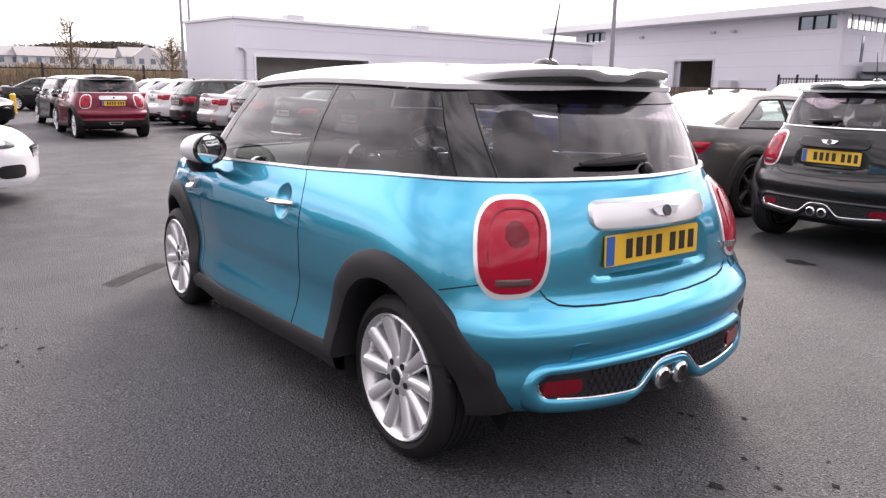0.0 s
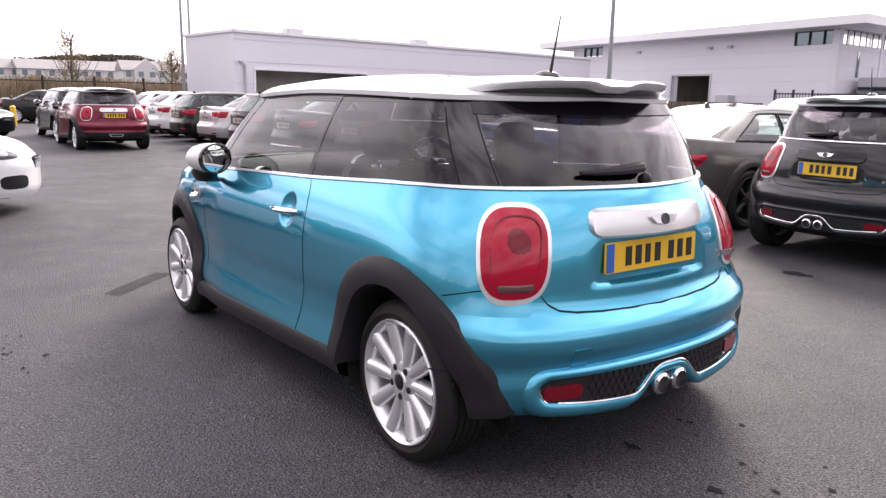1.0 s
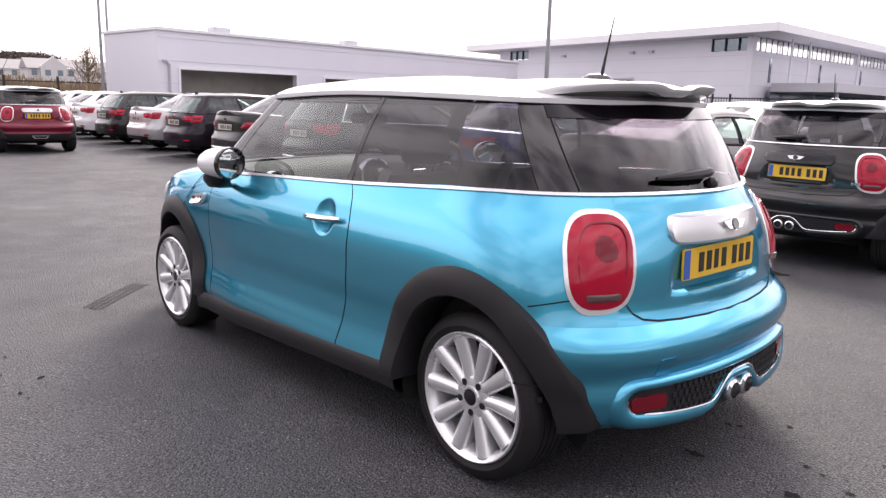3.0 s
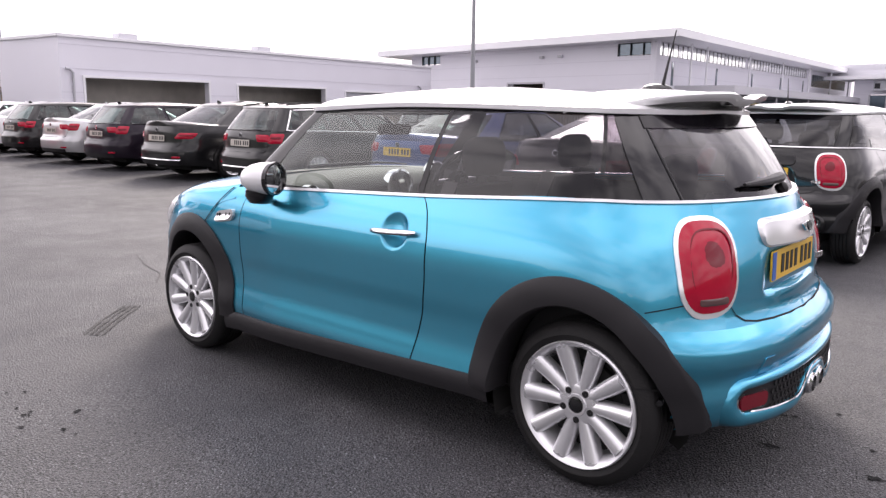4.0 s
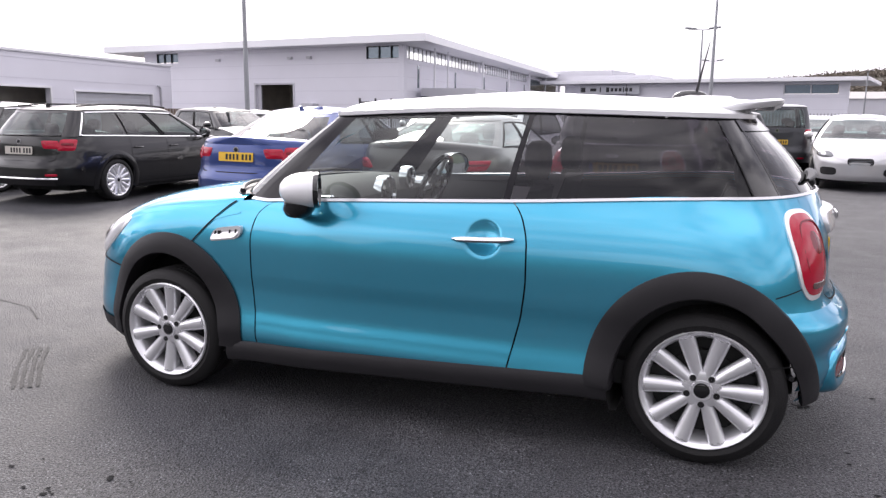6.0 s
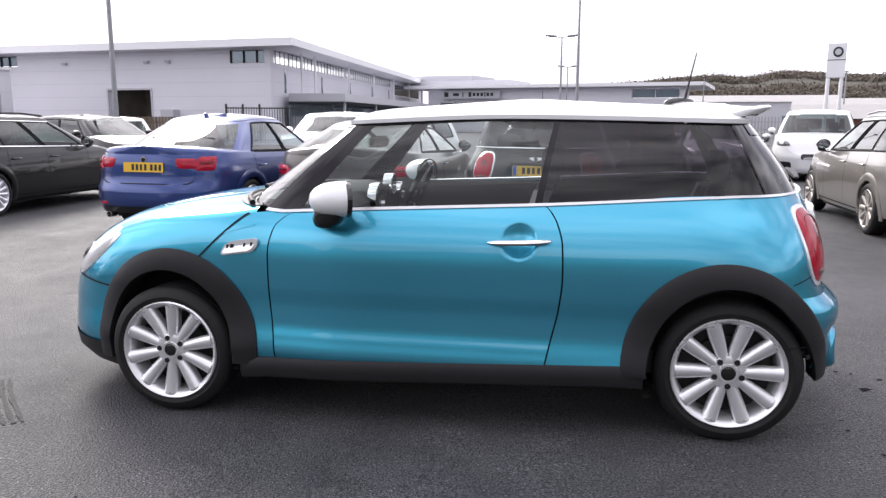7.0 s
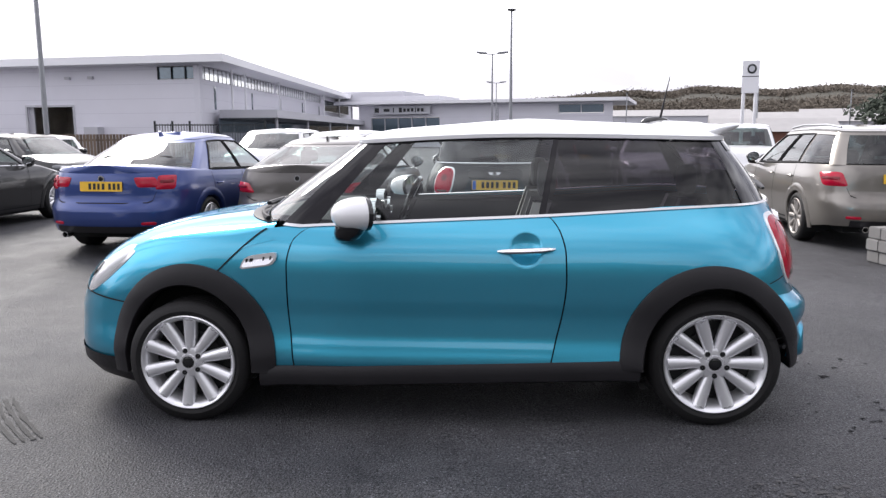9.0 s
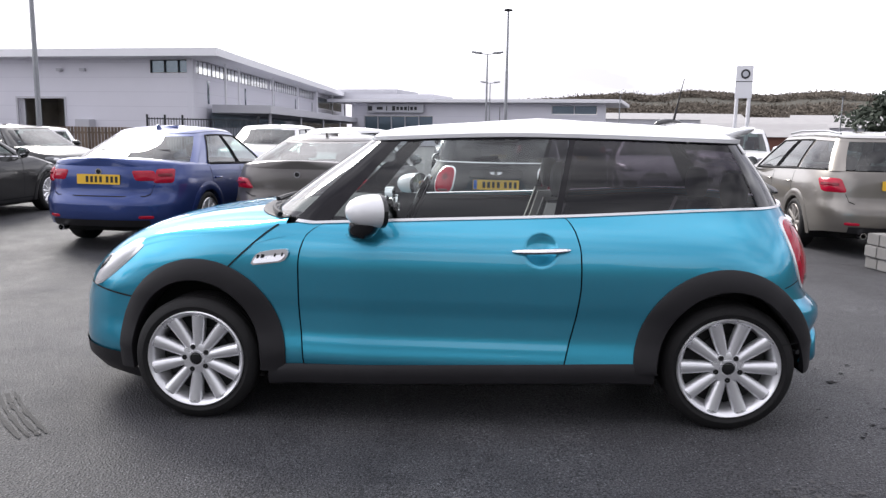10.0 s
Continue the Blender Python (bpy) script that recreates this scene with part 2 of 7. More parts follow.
def grid(bm, rows, keep=None, close=False):
    """Faces between rows of points. keep(i, j) may leave a face out."""
    vs = [[bm.verts.new(p) for p in r] for r in rows]
    for i in range(len(vs) - 1):
        m = len(vs[i])
        for j in range(m if close else m - 1):
            if keep is None or keep(i, j):
                q = [vs[i][j], vs[i][(j + 1) % m], vs[i + 1][(j + 1) % m], vs[i + 1][j]]
                bm.faces.new(q)
    return vs


def box(bm, x0, x1, y0, y1, z0, z1, bevel=0.0):
    r = bmesh.ops.create_cube(bm, size=1, matrix=Matrix.Translation(((x0 + x1) / 2, (y0 + y1) / 2, (z0 + z1) / 2)) @ Matrix.Diagonal((abs(x1 - x0), abs(y1 - y0), abs(z1 - z0), 1)))
    if bevel:
        es = {e for v in r["verts"] for e in v.link_edges}
        bmesh.ops.bevel(bm, geom=list(es), offset=bevel, segments=2, affect="EDGES")
    return bm


def boxed(x0, x1, y0, y1, z0, z1, bevel=0.0):
    return box(bmesh.new(), x0, x1, y0, y1, z0, z1, bevel)


def tube(bm, pts, radius, sides=8, squash=1.0, radii=None, caps=True):
    """A round bar along points."""
    pts = [Vector(p) for p in pts]
    rings = []
    for i, p in enumerate(pts):
        d = (pts[min(i + 1, len(pts) - 1)] - pts[max(i - 1, 0)]).normalized()
        a = d.cross(Vector((0, 0, 1)))
        if a.length < 0.05:
            a = d.cross(Vector((0, 1, 0)))
        a.normalize()
        b = a.cross(d)
        r = radii[i] if radii else radius
        rings.append([p + a * (r * math.cos(2 * math.pi * k / sides)) + b * (r * squash * math.sin(2 * math.pi * k / sides)) for k in range(sides)])
    vs = grid(bm, rings, close=True)
    if caps:
        bm.faces.new(vs[0])
        bm.faces.new(list(reversed(vs[-1])))
    return bm


def lathe(bm, profile, axis_y=True, seg=40, centre=(0, 0, 0), close=False):
    """Turns (radius, offset) pairs round the y axis (or z)."""
    c = Vector(centre)
    rings = []
    for r, o in profile:
        ring = []
        for k in range(seg):
            a = 2 * math.pi * k / seg
            ring.append(c + (Vector((r * math.cos(a), o, r * math.sin(a))) if axis_y else Vector((r * math.cos(a), r * math.sin(a), o))))
        rings.append(ring)
    grid(bm, rings, close=True)
    return bm


def prism(bm, outline, d0, d1, place):
    """A plate: outline points (u, v) between depths d0 and d1; place(u, v, d) gives the point."""
    lo = [bm.verts.new(place(u, v, d0)) for u, v in outline]
    hi = [bm.verts.new(place(u, v, d1)) for u, v in outline]
    n = len(outline)
    bm.faces.new(lo)
    bm.faces.new(list(reversed(hi)))
    for i in range(n):
        bm.faces.new([lo[i], lo[(i + 1) % n], hi[(i + 1) % n], hi[i]])
    return bm


def rounded(w, h, r, k=5):
    """Outline of a rounded rectangle centred on the origin."""
    out = []
    for cx, cy, a0 in ((w / 2 - r, h / 2 - r, 0), (-w / 2 + r, h / 2 - r, 90), (-w / 2 + r, -h / 2 + r, 180), (w / 2 - r, -h / 2 + r, 270)):
        for i in range(k + 1):
            a = radians(a0 + 90 * i / k)
            out.append((cx + r * math.cos(a), cy + r * math.sin(a)))
    return out


def tab(table):
    xs, ys = [p[0] for p in table], [p[1] for p in table]
    return lambda x: float(np.interp(x, xs, ys))


def smooth_tab(table):
    """Smooth (monotone cubic) reading of a table."""
    xs, ys = np.array([p[0] for p in table], float), np.array([p[1] for p in table], float)
    d = np.diff(ys) / np.diff(xs)
    m = np.concatenate(([d[0]], [0 if a * b <= 0 else 2 * a * b / (a + b) for a, b in zip(d[:-1], d[1:])], [d[-1]]))

    def f(x):
        x = min(max(x, xs[0]), xs[-1])
        i = int(min(max(np.searchsorted(xs, x) - 1, 0), len(xs) - 2))
        h = xs[i + 1] - xs[i]
        t = (x - xs[i]) / h
        return float((2 * t**3 - 3 * t**2 + 1) * ys[i] + (t**3 - 2 * t**2 + t) * h * m[i] + (-2 * t**3 + 3 * t**2) * ys[i + 1] + (t**3 - t**2) * h * m[i + 1])
    return f


# ---- vehicles: shell, glasshouse, wheels ----
def pw(v, e):
    return max(v, 0.0) ** e


class Shell:
    """Body surface of a car: nose towards -x, wheelbase centred on the origin. Columns are ("f", angle), ("s", x), ("r", angle)."""

    def __init__(self, xa, xb, nf, mf, nr, mr, nose, tail, width, taper, shoulder, crest, bottom, arches, bowed=False):
        self.bowed = bowed
        self.xa, self.xb, self.nf, self.mf, self.nr, self.mr = xa, xb, nf, mf, nr, mr
        self.nose, self.tail, self.width, self.taper = nose, tail, width, taper
        self.shoulder, self.crest, self.bottom, self.arches = shoulder, crest, bottom, arches
        self.fx, self.fr, self.fw = smooth_tab(self.nose), smooth_tab(self.tail), smooth_tab(self.width)
        self.fs, self.fc, self.fb = smooth_tab(self.shoulder), smooth_tab(self.crest), tab(self.bottom)
        self.ft = smooth_tab(self.taper)

    def pt(self, kind, u, z, side=-1):
        w = self.fw(z)
        if kind == "s":
            x, y = u, w
        else:
            a = radians(u)
            n, m = (self.nf, self.mf) if kind == "f" else self.rear_e(z)
            c, s = pw(math.cos(a), 2 / n), pw(math.sin(a), 2 / m)
            x = self.xa - (self.xa - self.fx(z)) * c if kind == "f" else self.xb + (self.fr(z) - self.xb) * c
            y = w * s
        return Vector((x, side * y * self.ft(x), z))

    def off(self, kind, u, z, d, side=-1):
        """Surface point moved out by d."""
        e, h = (0.01 if kind == "s" else 0.6), 0.008
        p = self.pt(kind, u, z, side)
        a = self.pt(kind, u + e, z, side) - self.pt(kind, u - e, z, side)
        b = self.pt(kind, u, z + h, side) - self.pt(kind, u, z - h, side)
        n = a.cross(b)
        if n.length < 1e-9:
            n = Vector((p.x, p.y, 0))
        n.normalize()
        if n.dot(Vector((p.x if kind != "s" else 0, p.y * 2, 0.0))) < 0:
            n = -n
        return p + n * d

    def y(self, x, z):
        """Half-width at x and height z."""
        w = self.fw(z)
        if x < self.xa:
            t = min((self.xa - x) / (self.xa - self.fx(z)), 1)
            w *= pw(1 - t**self.nf, 1 / self.mf)
        elif x > self.xb:
            t = min((x - self.xb) / (self.fr(z) - self.xb), 1)
            n, m = self.rear_e(z)
            w *= pw(1 - t**n, 1 / m)
        return w * self.ft(x)

    def xr(self, y, z):
        t = min(abs(y) / self.fw(z), 1)
        n, m = self.rear_e(z)
        return self.xb + (self.fr(z) - self.xb) * pw(1 - t**m, 1 / n)

    def rear_e(self, z):
        """How square the tail's corners are at this height: a bowed tailgate over a squarer bumper."""
        if not self.bowed:
            return self.nr, self.mr
        return (float(np.interp(z, (0.30, 0.42, 0.55, 0.72, 0.85, 1.02), (4.5, 5.5, 6.0, 6.0, 5.2, 3.9))),
                float(np.interp(z, (0.30, 0.42, 0.58, 0.72), (1.9, 2.1, 2.2, 1.65))))

    def end_cols(self, kind, nx, ny, lim=0.80):
        """Angles that step evenly along the flank, then evenly across the end."""
        n, m = (self.nf, self.mf) if kind == "f" else (self.nr, self.mr)
        a = [math.degrees(math.acos((lim * i / nx) ** (n / 2))) for i in range(nx + 1)]
        y0 = pw(math.sin(radians(a[-1])), 2 / m)
        return a + [math.degrees(math.asin((y0 * (1 - i / ny)) ** (m / 2))) for i in range(1, ny + 1)]

    def z_at(self, x, r):
        b, t = self.fb(x), self.fs(x)
        return b + r * (t - b)

    def columns(self, nf=20, ns=30, nr=22):
        c = [("f", a) for a in reversed(self.end_cols("f", nf, nf)[1:])]
        c += [("s", self.xa + (self.xb - self.xa) * i / ns) for i in range(ns + 1)]
        return c + [("r", a) for a in self.end_cols("r", nr, nr)[1:]]

    def col_x(self, kind, u):
        return self.pt(kind, u, 0.62 * self.fs(0.0))[0]

    def rows(self, cols, r0, r1, n, side, inset=0.0, bend=None, shift=(0, 0), dish=None):
        """Points of the sides over columns and height fractions r0 to r1."""
        out = []
        for i in range(n + 1):
            r = r0 + (r1 - r0) * i / n
            row = []
            for j, (k, u) in enumerate(cols):
                x = u if k == "s" else self.col_x(k, u)
                z = self.z_at(x, r)
                if bend and k == "s":
                    x = bend(u, z)
                    z = self.z_at(x, r)
                    x = bend(u, z)
                    if j == 0:
                        x += shift[0]
                    if j == len(cols) - 1:
                        x += shift[1]
                p = self.pt(k, x if k == "s" else u, z, side)
                if inset:
                    p = self.off(k, x if k == "s" else u, z, -inset, side)
                if dish:
                    q = ((p.x - dish[0]) / dish[2]) ** 2 + ((p.z - dish[1]) / dish[2]) ** 2
                    if q < 1:
                        p = Vector((p.x, p.y - side * dish[3] * (1 - q) ** 0.8, p.z))
                row.append(p)
            out.append(row)
        return out

    def in_arch(self, p, grow=0.0):
        for cx, cz, rx, rz in self.arches:
            if ((p.x - cx) / (rx + grow)) ** 2 + ((p.z - cz) / (rz + grow)) ** 2 < 1 or (abs(p.x - cx) < rx + grow - 0.05 and p.z < cz):
                return True
        return False

    def side_mesh(self, bm, cols, r0, r1, n, side, cut=True, **k):
        pts = self.rows(cols, r0, r1, n, side, **k)

        def keep(i, j):
            c = (pts[i][j] + pts[i][j + 1] + pts[i + 1][j] + pts[i + 1][j + 1]) / 4
            return not (cut and self.in_arch(c, -0.03))
        grid(bm, pts, keep)

    def cap_mesh(self, bm, cols, n, side, e=0.75):
        """Bonnet or boot lid: from the shoulder over to the middle line."""
        rows = []
        for i in range(n + 1):
            a = radians(90 * i / n)
            row = []
            for k, u in cols:
                x = u if k == "s" else self.col_x(k, u)
                zs = self.fs(x)
                p = self.pt(k, u, zs, side)
                zc = max(self.fc(p.x), zs)
                row.append((p.x, p.y * pw(math.cos(a), e), zs + (zc - zs) * pw(math.sin(a), 0.85)))
            rows.append(row)
        grid(bm, rows)

    def ribbon(self, bm, pts, width, proud, side):
        """A thin strip on the side along (x, z) points."""
        a, b = [], []
        for i, (x, z) in enumerate(pts):
            p, q = pts[max(i - 1, 0)], pts[min(i + 1, len(pts) - 1)]
            d = Vector((q[0] - p[0], q[1] - p[1])).normalized() * (width / 2)
            for o, s in ((a, 1), (b, -1)):
                xx, zz = x - s * d.y, z + s * d.x
                o.append((xx, side * (self.y(xx, zz) + proud), zz))
        grid(bm, [a, b])

    def patch(self, bm, kind, uc, du, zc, dz, proud, side, dome=0.01, e=3.0, rings=6, seg=36, tilt=0.0, inner=0.0):
        """A rounded pad on the surface."""
        rows = []
        for i in range(rings + 1):
            q = 1 - (1 - inner) * i / rings
            row = []
            for k in range(seg):
                a = 2 * math.pi * k / seg
                cu, cv = math.cos(a), math.sin(a)
                su = math.copysign(abs(cu) ** (2 / e), cu) * q
                sv = math.copysign(abs(cv) ** (2 / e), cv) * q
                row.append(self.off(kind, uc + du * (su + tilt * sv), zc + dz * sv, proud + dome * (1 - q**3), side))
            rows.append(row)
        edge = [self.off(kind, uc + du * (math.copysign(abs(math.cos(2 * math.pi * k / seg)) ** (2 / e), math.cos(2 * math.pi * k / seg)) + tilt * math.copysign(abs(math.sin(2 * math.pi * k / seg)) ** (2 / e), math.sin(2 * math.pi * k / seg))),
                         zc + dz * math.copysign(abs(math.sin(2 * math.pi * k / seg)) ** (2 / e), math.sin(2 * math.pi * k / seg)), -0.02, side) for k in range(seg)]
        vs = grid(bm, [edge] + rows, close=True)
        if not inner:
            bmesh.ops.remove_doubles(bm, verts=vs[-1], dist=1e-5)


class Glasshouse:
    """Windows and roof above the shoulder. base and top: (front middle, front side, rear side, rear middle) in x."""

    def __init__(self, shell, base, top, half, zroof, crown, nf=2.3, nr=2.4, zfront=None, zrear=None):
        self.s, self.base, self.top, self.half, self.crown, self.nf, self.nr = shell, base, top, half, crown, nf, nr
        self.fz = smooth_tab(zroof)
        self.zfront, self.zrear = zfront, zrear

    def ring(self, kind, u, which):
        p = self.base if which == 0 else self.top
        if kind == "s":
            x, s = p[1] + (p[2] - p[1]) * u, 1.0
            c = 0
        else:
            if which == 1 and kind == "r" and self.s.bowed:
                # the rear pillars stand nearly upright
                u -= 9 * math.sin(radians(2 * u))
            a = radians(u)
            n = self.nf if kind == "f" else self.nr
            c, s = pw(math.cos(a), 2 / n), pw(math.sin(a), 2 / n)
            x = p[1] - (p[1] - p[0]) * c if kind == "f" else p[2] + (p[3] - p[2]) * c
        if which == 0 and kind == "r" and self.s.bowed:
            # the rear screen's foot follows the bowed tail
            sh, z = self.s, self.zrear
            a0 = math.degrees(math.acos(((p[2] - sh.xb) / (sh.fr(z) - sh.xb)) ** (sh.rear_e(z)[0] / 2)))
            q = sh.off("r", u * a0 / 90, z, -0.008)
            return Vector((q.x, abs(q.y), z))
        if which == 0:
            xe = min(max(x, p[1]), p[2])
            z = self.s.fs(xe)
            y = (self.s.y(xe, z) - 0.008) * s
            zc = self.zfront if kind == "f" else self.zrear
            if kind != "s" and zc:
                z += (zc - z) * c
        else:
            z = self.fz(x)
            y = self.half * s
        return Vector((x, y, z))

    def pt(self, kind, u, r, side, out=0.0):
        a, b = self.ring(kind, u, 0), self.ring(kind, u, 1)
        p = a.lerp(b, r)
        bulge = 0.016 * math.sin(math.pi * min(max(r, 0), 1)) + out
        n = Vector((p.x - (self.base[1] if kind == "f" else self.base[2]), p.y * 1.2, 0)) if kind != "s" else Vector((0, 1, 0))
        if n.length > 1e-6:
            n.normalize()
        n.z = 0.35
        p = p + n.normalized() * bulge
        return Vector((p.x, side * p.y, p.z))

    def panel(self, bm, cols, r0, r1, n, side, out=0.0):
        grid(bm, [[self.pt(k, u, r0 + (r1 - r0) * i / n, side, out) for k, u in cols] for i in range(n + 1)])

    def roof(self, bm, n=10, over=0.012, lift=0.0):
        cols = [("f", 90 * i / 12) for i in range(12)] + [("s", i / 14) for i in range(14)] + [("r", 90 - 90 * i / 12) for i in range(13)]
        full = [(k, u, -1) for k, u in cols] + [(k, u, 1) for k, u in reversed(cols)][1:-1]
        xm = (self.top[1] + self.top[2]) / 2
        rows = []
        steps = [(1.0, -0.012, 0.0), (1.010, -0.008, over), (1.012, 0.010, over)] + [(q, None, over) for q in (1.0, 0.985, 0.965, 0.94, 0.9, 0.83, 0.72, 0.55, 0.35, 0.15, 0.0)]
        for q, dz, o in steps:
            row = []
            for k, u, side in full:
                p = self.ring(k, u, 1)
                z = p.z + (dz if dz is not None else 0.012 + self.crown * (0.5 * (1 - q**14) + 0.5 * (1 - q**2))) + lift
                x = xm + (p.x - xm) * q
                row.append((x, side * (p.y + o) * q, z))
            rows.append(row)
        vs = grid(bm, rows, close=True)
        bmesh.ops.remove_doubles(bm, verts=vs[-1], dist=1e-4)


MESHES = {}


def shared(key, name, make, material, parent, m=None, label="", smooth=40):
    """A part whose mesh is built once and used again."""
    if key not in MESHES:
        ob = part(name, make(), material, parent, label, smooth)
        MESHES[key] = ob.data
    else:
        ob = tagged(new(name, MESHES[key]), label)
        ob.parent = parent
    if m is not None:
        ob.matrix_basis = m
    return ob


def spoke_mesh(r0, r1, w0, w1, y0, y1):
    """One spoke along +z with a rounded ridge, outer face towards -y."""
    bm = bmesh.new()
    rows = []
    n = 9
    for i in range(n + 1):
        t = i / n
        r = r0 + (r1 - r0) * t
        w = w0 + (w1 - w0) * t + 0.10 * w0 * math.sin(math.pi * t)
        yy = y0 + (y1 - y0) * t**1.6
        row = []
        for k in range(9):
            a = math.pi * k / 8
            row.append((w * math.cos(a), yy - 0.026 * pw(math.sin(a), 0.85) + 0.0, r))
        row += [(-w * 0.75, yy + 0.035, r), (w * 0.75, yy + 0.035, r)]
        rows.append(row)
    vs = grid(bm, rows, close=True)
    bm.faces.new(vs[0])
    bm.faces.new(vs[-1])
    return bm


def wheel(key, parent, x, y, side, r=0.298, rim=0.224, width=0.2, spokes=10, rim_mat=None, spin=0.0, detail=True, lift=0.0):
    """A tyre with rim, spokes, cap, bolts and brake disc; y is the tyre's outer face."""
    rim_mat = rim_mat or ALLOY
    h = width
    k = (key, r, rim, rim_mat.name)

    def tyre():
        bm = bmesh.new()
        prof = [(rim + 0.004, 0.012), (rim + 0.012, 0.004), (rim + 0.03, -0.002), (r - 0.045, -0.004), (r - 0.018, 0.006), (r - 0.004, 0.022)]
        tread = []
        nb = 5
        for i in range(nb):
            a0 = 0.028 + (h - 0.056) * i / nb
            a1 = 0.028 + (h - 0.056) * (i + 1) / nb
            tread += [(r, a0 + 0.002), (r, a1 - 0.006), (r - 0.008, a1 - 0.005), (r - 0.008, a1)]
        prof += tread + [(r - 0.004, h - 0.022), (r - 0.03, h), (rim, h - 0.01), (rim - 0.02, h - 0.02)]
        return lathe(bm, prof, seg=56)

    def rimm():
        bm = bmesh.new()
        prof = [(rim + 0.005, 0.014), (rim + 0.006, 0.002), (rim + 0.001, -0.003), (rim - 0.006, 0.001), (rim - 0.014, 0.010), (rim - 0.022, 0.022), (rim - 0.028, 0.06), (rim - 0.03, h - 0.02)]
        return lathe(bm, prof, seg=56)

    tilt = pose(x, y, r + lift, 0, 0, 0) if side < 0 else pose(x, y, r + lift, 0, 0, 180)
    t = shared((k, "tyre"), "wheel", tyre, RUBBER, parent, tilt @ pose(0, 0, 0, 0, spin, 0), "black rubber tyre on a light alloy rim")
    shared((k, "rim"), "rim", rimm, rim_mat, t)
    n = spokes
    for i in range(n):
        # pairs lean together a little, as on a forked spoke
        shared((k, "spoke"), "spoke", lambda: spoke_mesh(0.056, rim - 0.013, 0.0225, 0.0335, 0.038, 0.024), rim_mat, t, pose(0, 0, 0, 0, 360 * i / n + 18, 0))
    shared((k, "hub"), "hub", lambda: lathe(bmesh.new(), [(0.080, 0.06), (0.078, 0.026), (0.074, 0.016), (0.066, 0.013), (0.042, 0.012), (0.039, 0.007), (0.030, 0.007)], seg=30), rim_mat, t)
    shared((k, "cap"), "centre_cap", lambda: lathe(bmesh.new(), [(0.0265, 0.016), (0.026, 0.006), (0.020, 0.004), (0.0005, 0.003)], seg=24), GLOSSBLK, t, label="black round centre cap")
    if detail:
        for i in range(5):
            shared((k, "bolt"), "wheel_bolt", lambda: lathe(bmesh.new(), [(0.0125, 0.034), (0.0125, 0.0105), (0.008, 0.0100), (0.0005, 0.0115)], seg=12, centre=(0, 0, 0.0575)), SEAM, t, pose(0, 0, 0, 0, 72 * i + 36, 0))
    shared((k, "disc"), "brake_disc", lambda: lathe(bmesh.new(), [(0.0005, 0.085), (0.14, 0.085), (0.142, 0.09), (0.142, 0.105), (rim - 0.03, 0.108)], seg=30), DISC, t)
    return t


def seat(parent, x, y, light=None, w=0.46, z=0.52, top=1.20):
    """A car seat with its back towards +x."""
    bm = boxed(-0.27, 0.22, -w / 2, w / 2, -0.08, 0.08, 0.05)
    c = part("seat", bm, SEATM, parent, "dark cloth car seat")
    c.matrix_basis = pose(x, y, z)
    bm = bmesh.new()
    rows = []
    hb = top - z - 0.10
    for i in range(9):
        t = i / 8
        ww = w / 2 * (1.0 - 0.22 * t**2)
        xo = 0.20 + 0.20 * t + 0.02 * math.sin(3 * t)
        zz = -0.05 + hb * t
        th = 0.07 * (1 - 0.35 * t)
        rows.append([(xo - th, -ww * 0.82, zz), (xo - th * 1.25, -ww, zz), (xo + th * 0.4, -ww * 1.04, zz), (xo + th, -ww * 0.8, zz), (xo + th, ww * 0.8, zz), (xo + th * 0.4, ww * 1.04, zz), (xo - th * 1.25, ww, zz), (xo - th, ww * 0.82, zz)])
    vs = grid(bm, rows, close=True)
    bm.faces.new(vs[-1])
    part("seat_back", bm, SEATM, c)
    if light:
        for s in (-1, 1):
            bm = bmesh.new()
            grid(bm, [[(0.20 + 0.20 * t - 0.105 * (1 - 0.35 * t) + 0.02 * math.sin(3 * t), s * (w / 2 * (1 - 0.22 * t**2)) * q, -0.03 + hb * t) for q in (0.62, 1.0)] + [(0.20 + 0.20 * t + 0.02, s * (w / 2 * (1 - 0.22 * t**2)) * 1.05, -0.03 + hb * t)] for t in [i / 8 for i in range(9)]])
            part("seat_bolster", bm, light, c, "pale side bolster")
    bm = bmesh.new()
    grid(bm, [[(0.405 + dx * 0.046, v * 0.125, hb - 0.01 + 0.17 * t) for v, dx in [(pw(abs(math.cos(a)), 0.5) * math.copysign(1, math.cos(a)) * k, pw(abs(math.sin(a)), 0.6) * math.copysign(k, math.sin(a))) for a in [2 * math.pi * i / 20 for i in range(20)]]] for t, k in ((0.0, 0.02), (0.0, 0.72), (0.12, 0.9), (0.4, 1.0), (0.7, 0.97), (0.88, 0.84), (0.98, 0.55), (1.0, 0.02))], close=True)
    part("headrest", bm, SEATM, c)
    return c


def plate(parent, m, width=0.52, height=0.111, bars=((0.11, 0.047), (0.165, 0.047), (0.22, 0.040), (0.275, 0.045), (0.355, 0.045), (0.41, 0.045), (0.465, 0.045)), base=None, flag=True):
    """A number plate with plain dark bars; its face looks towards local +x."""
    p = part("number_plate", prism(bmesh.new(), rounded(width, height, 0.008), 0, 0.006, lambda u, v, d: (d, u, v)), base or YELLOW, parent, "yellow number plate with dark bars")
    p.matrix_basis = m
    x0 = -width / 2
    if flag:
        part("plate_band", boxed(0.0062, 0.0082, x0 + 0.006, x0 + 0.046, -height / 2 + 0.004, height / 2 - 0.004), PLATEB, p)
    for bx, bw in bars:
        part("plate_bar", boxed(0.0062, 0.0082, x0 + bx - 0.002, x0 + bx + bw * 0.66, -0.035, 0.035), INK, p)
    return p


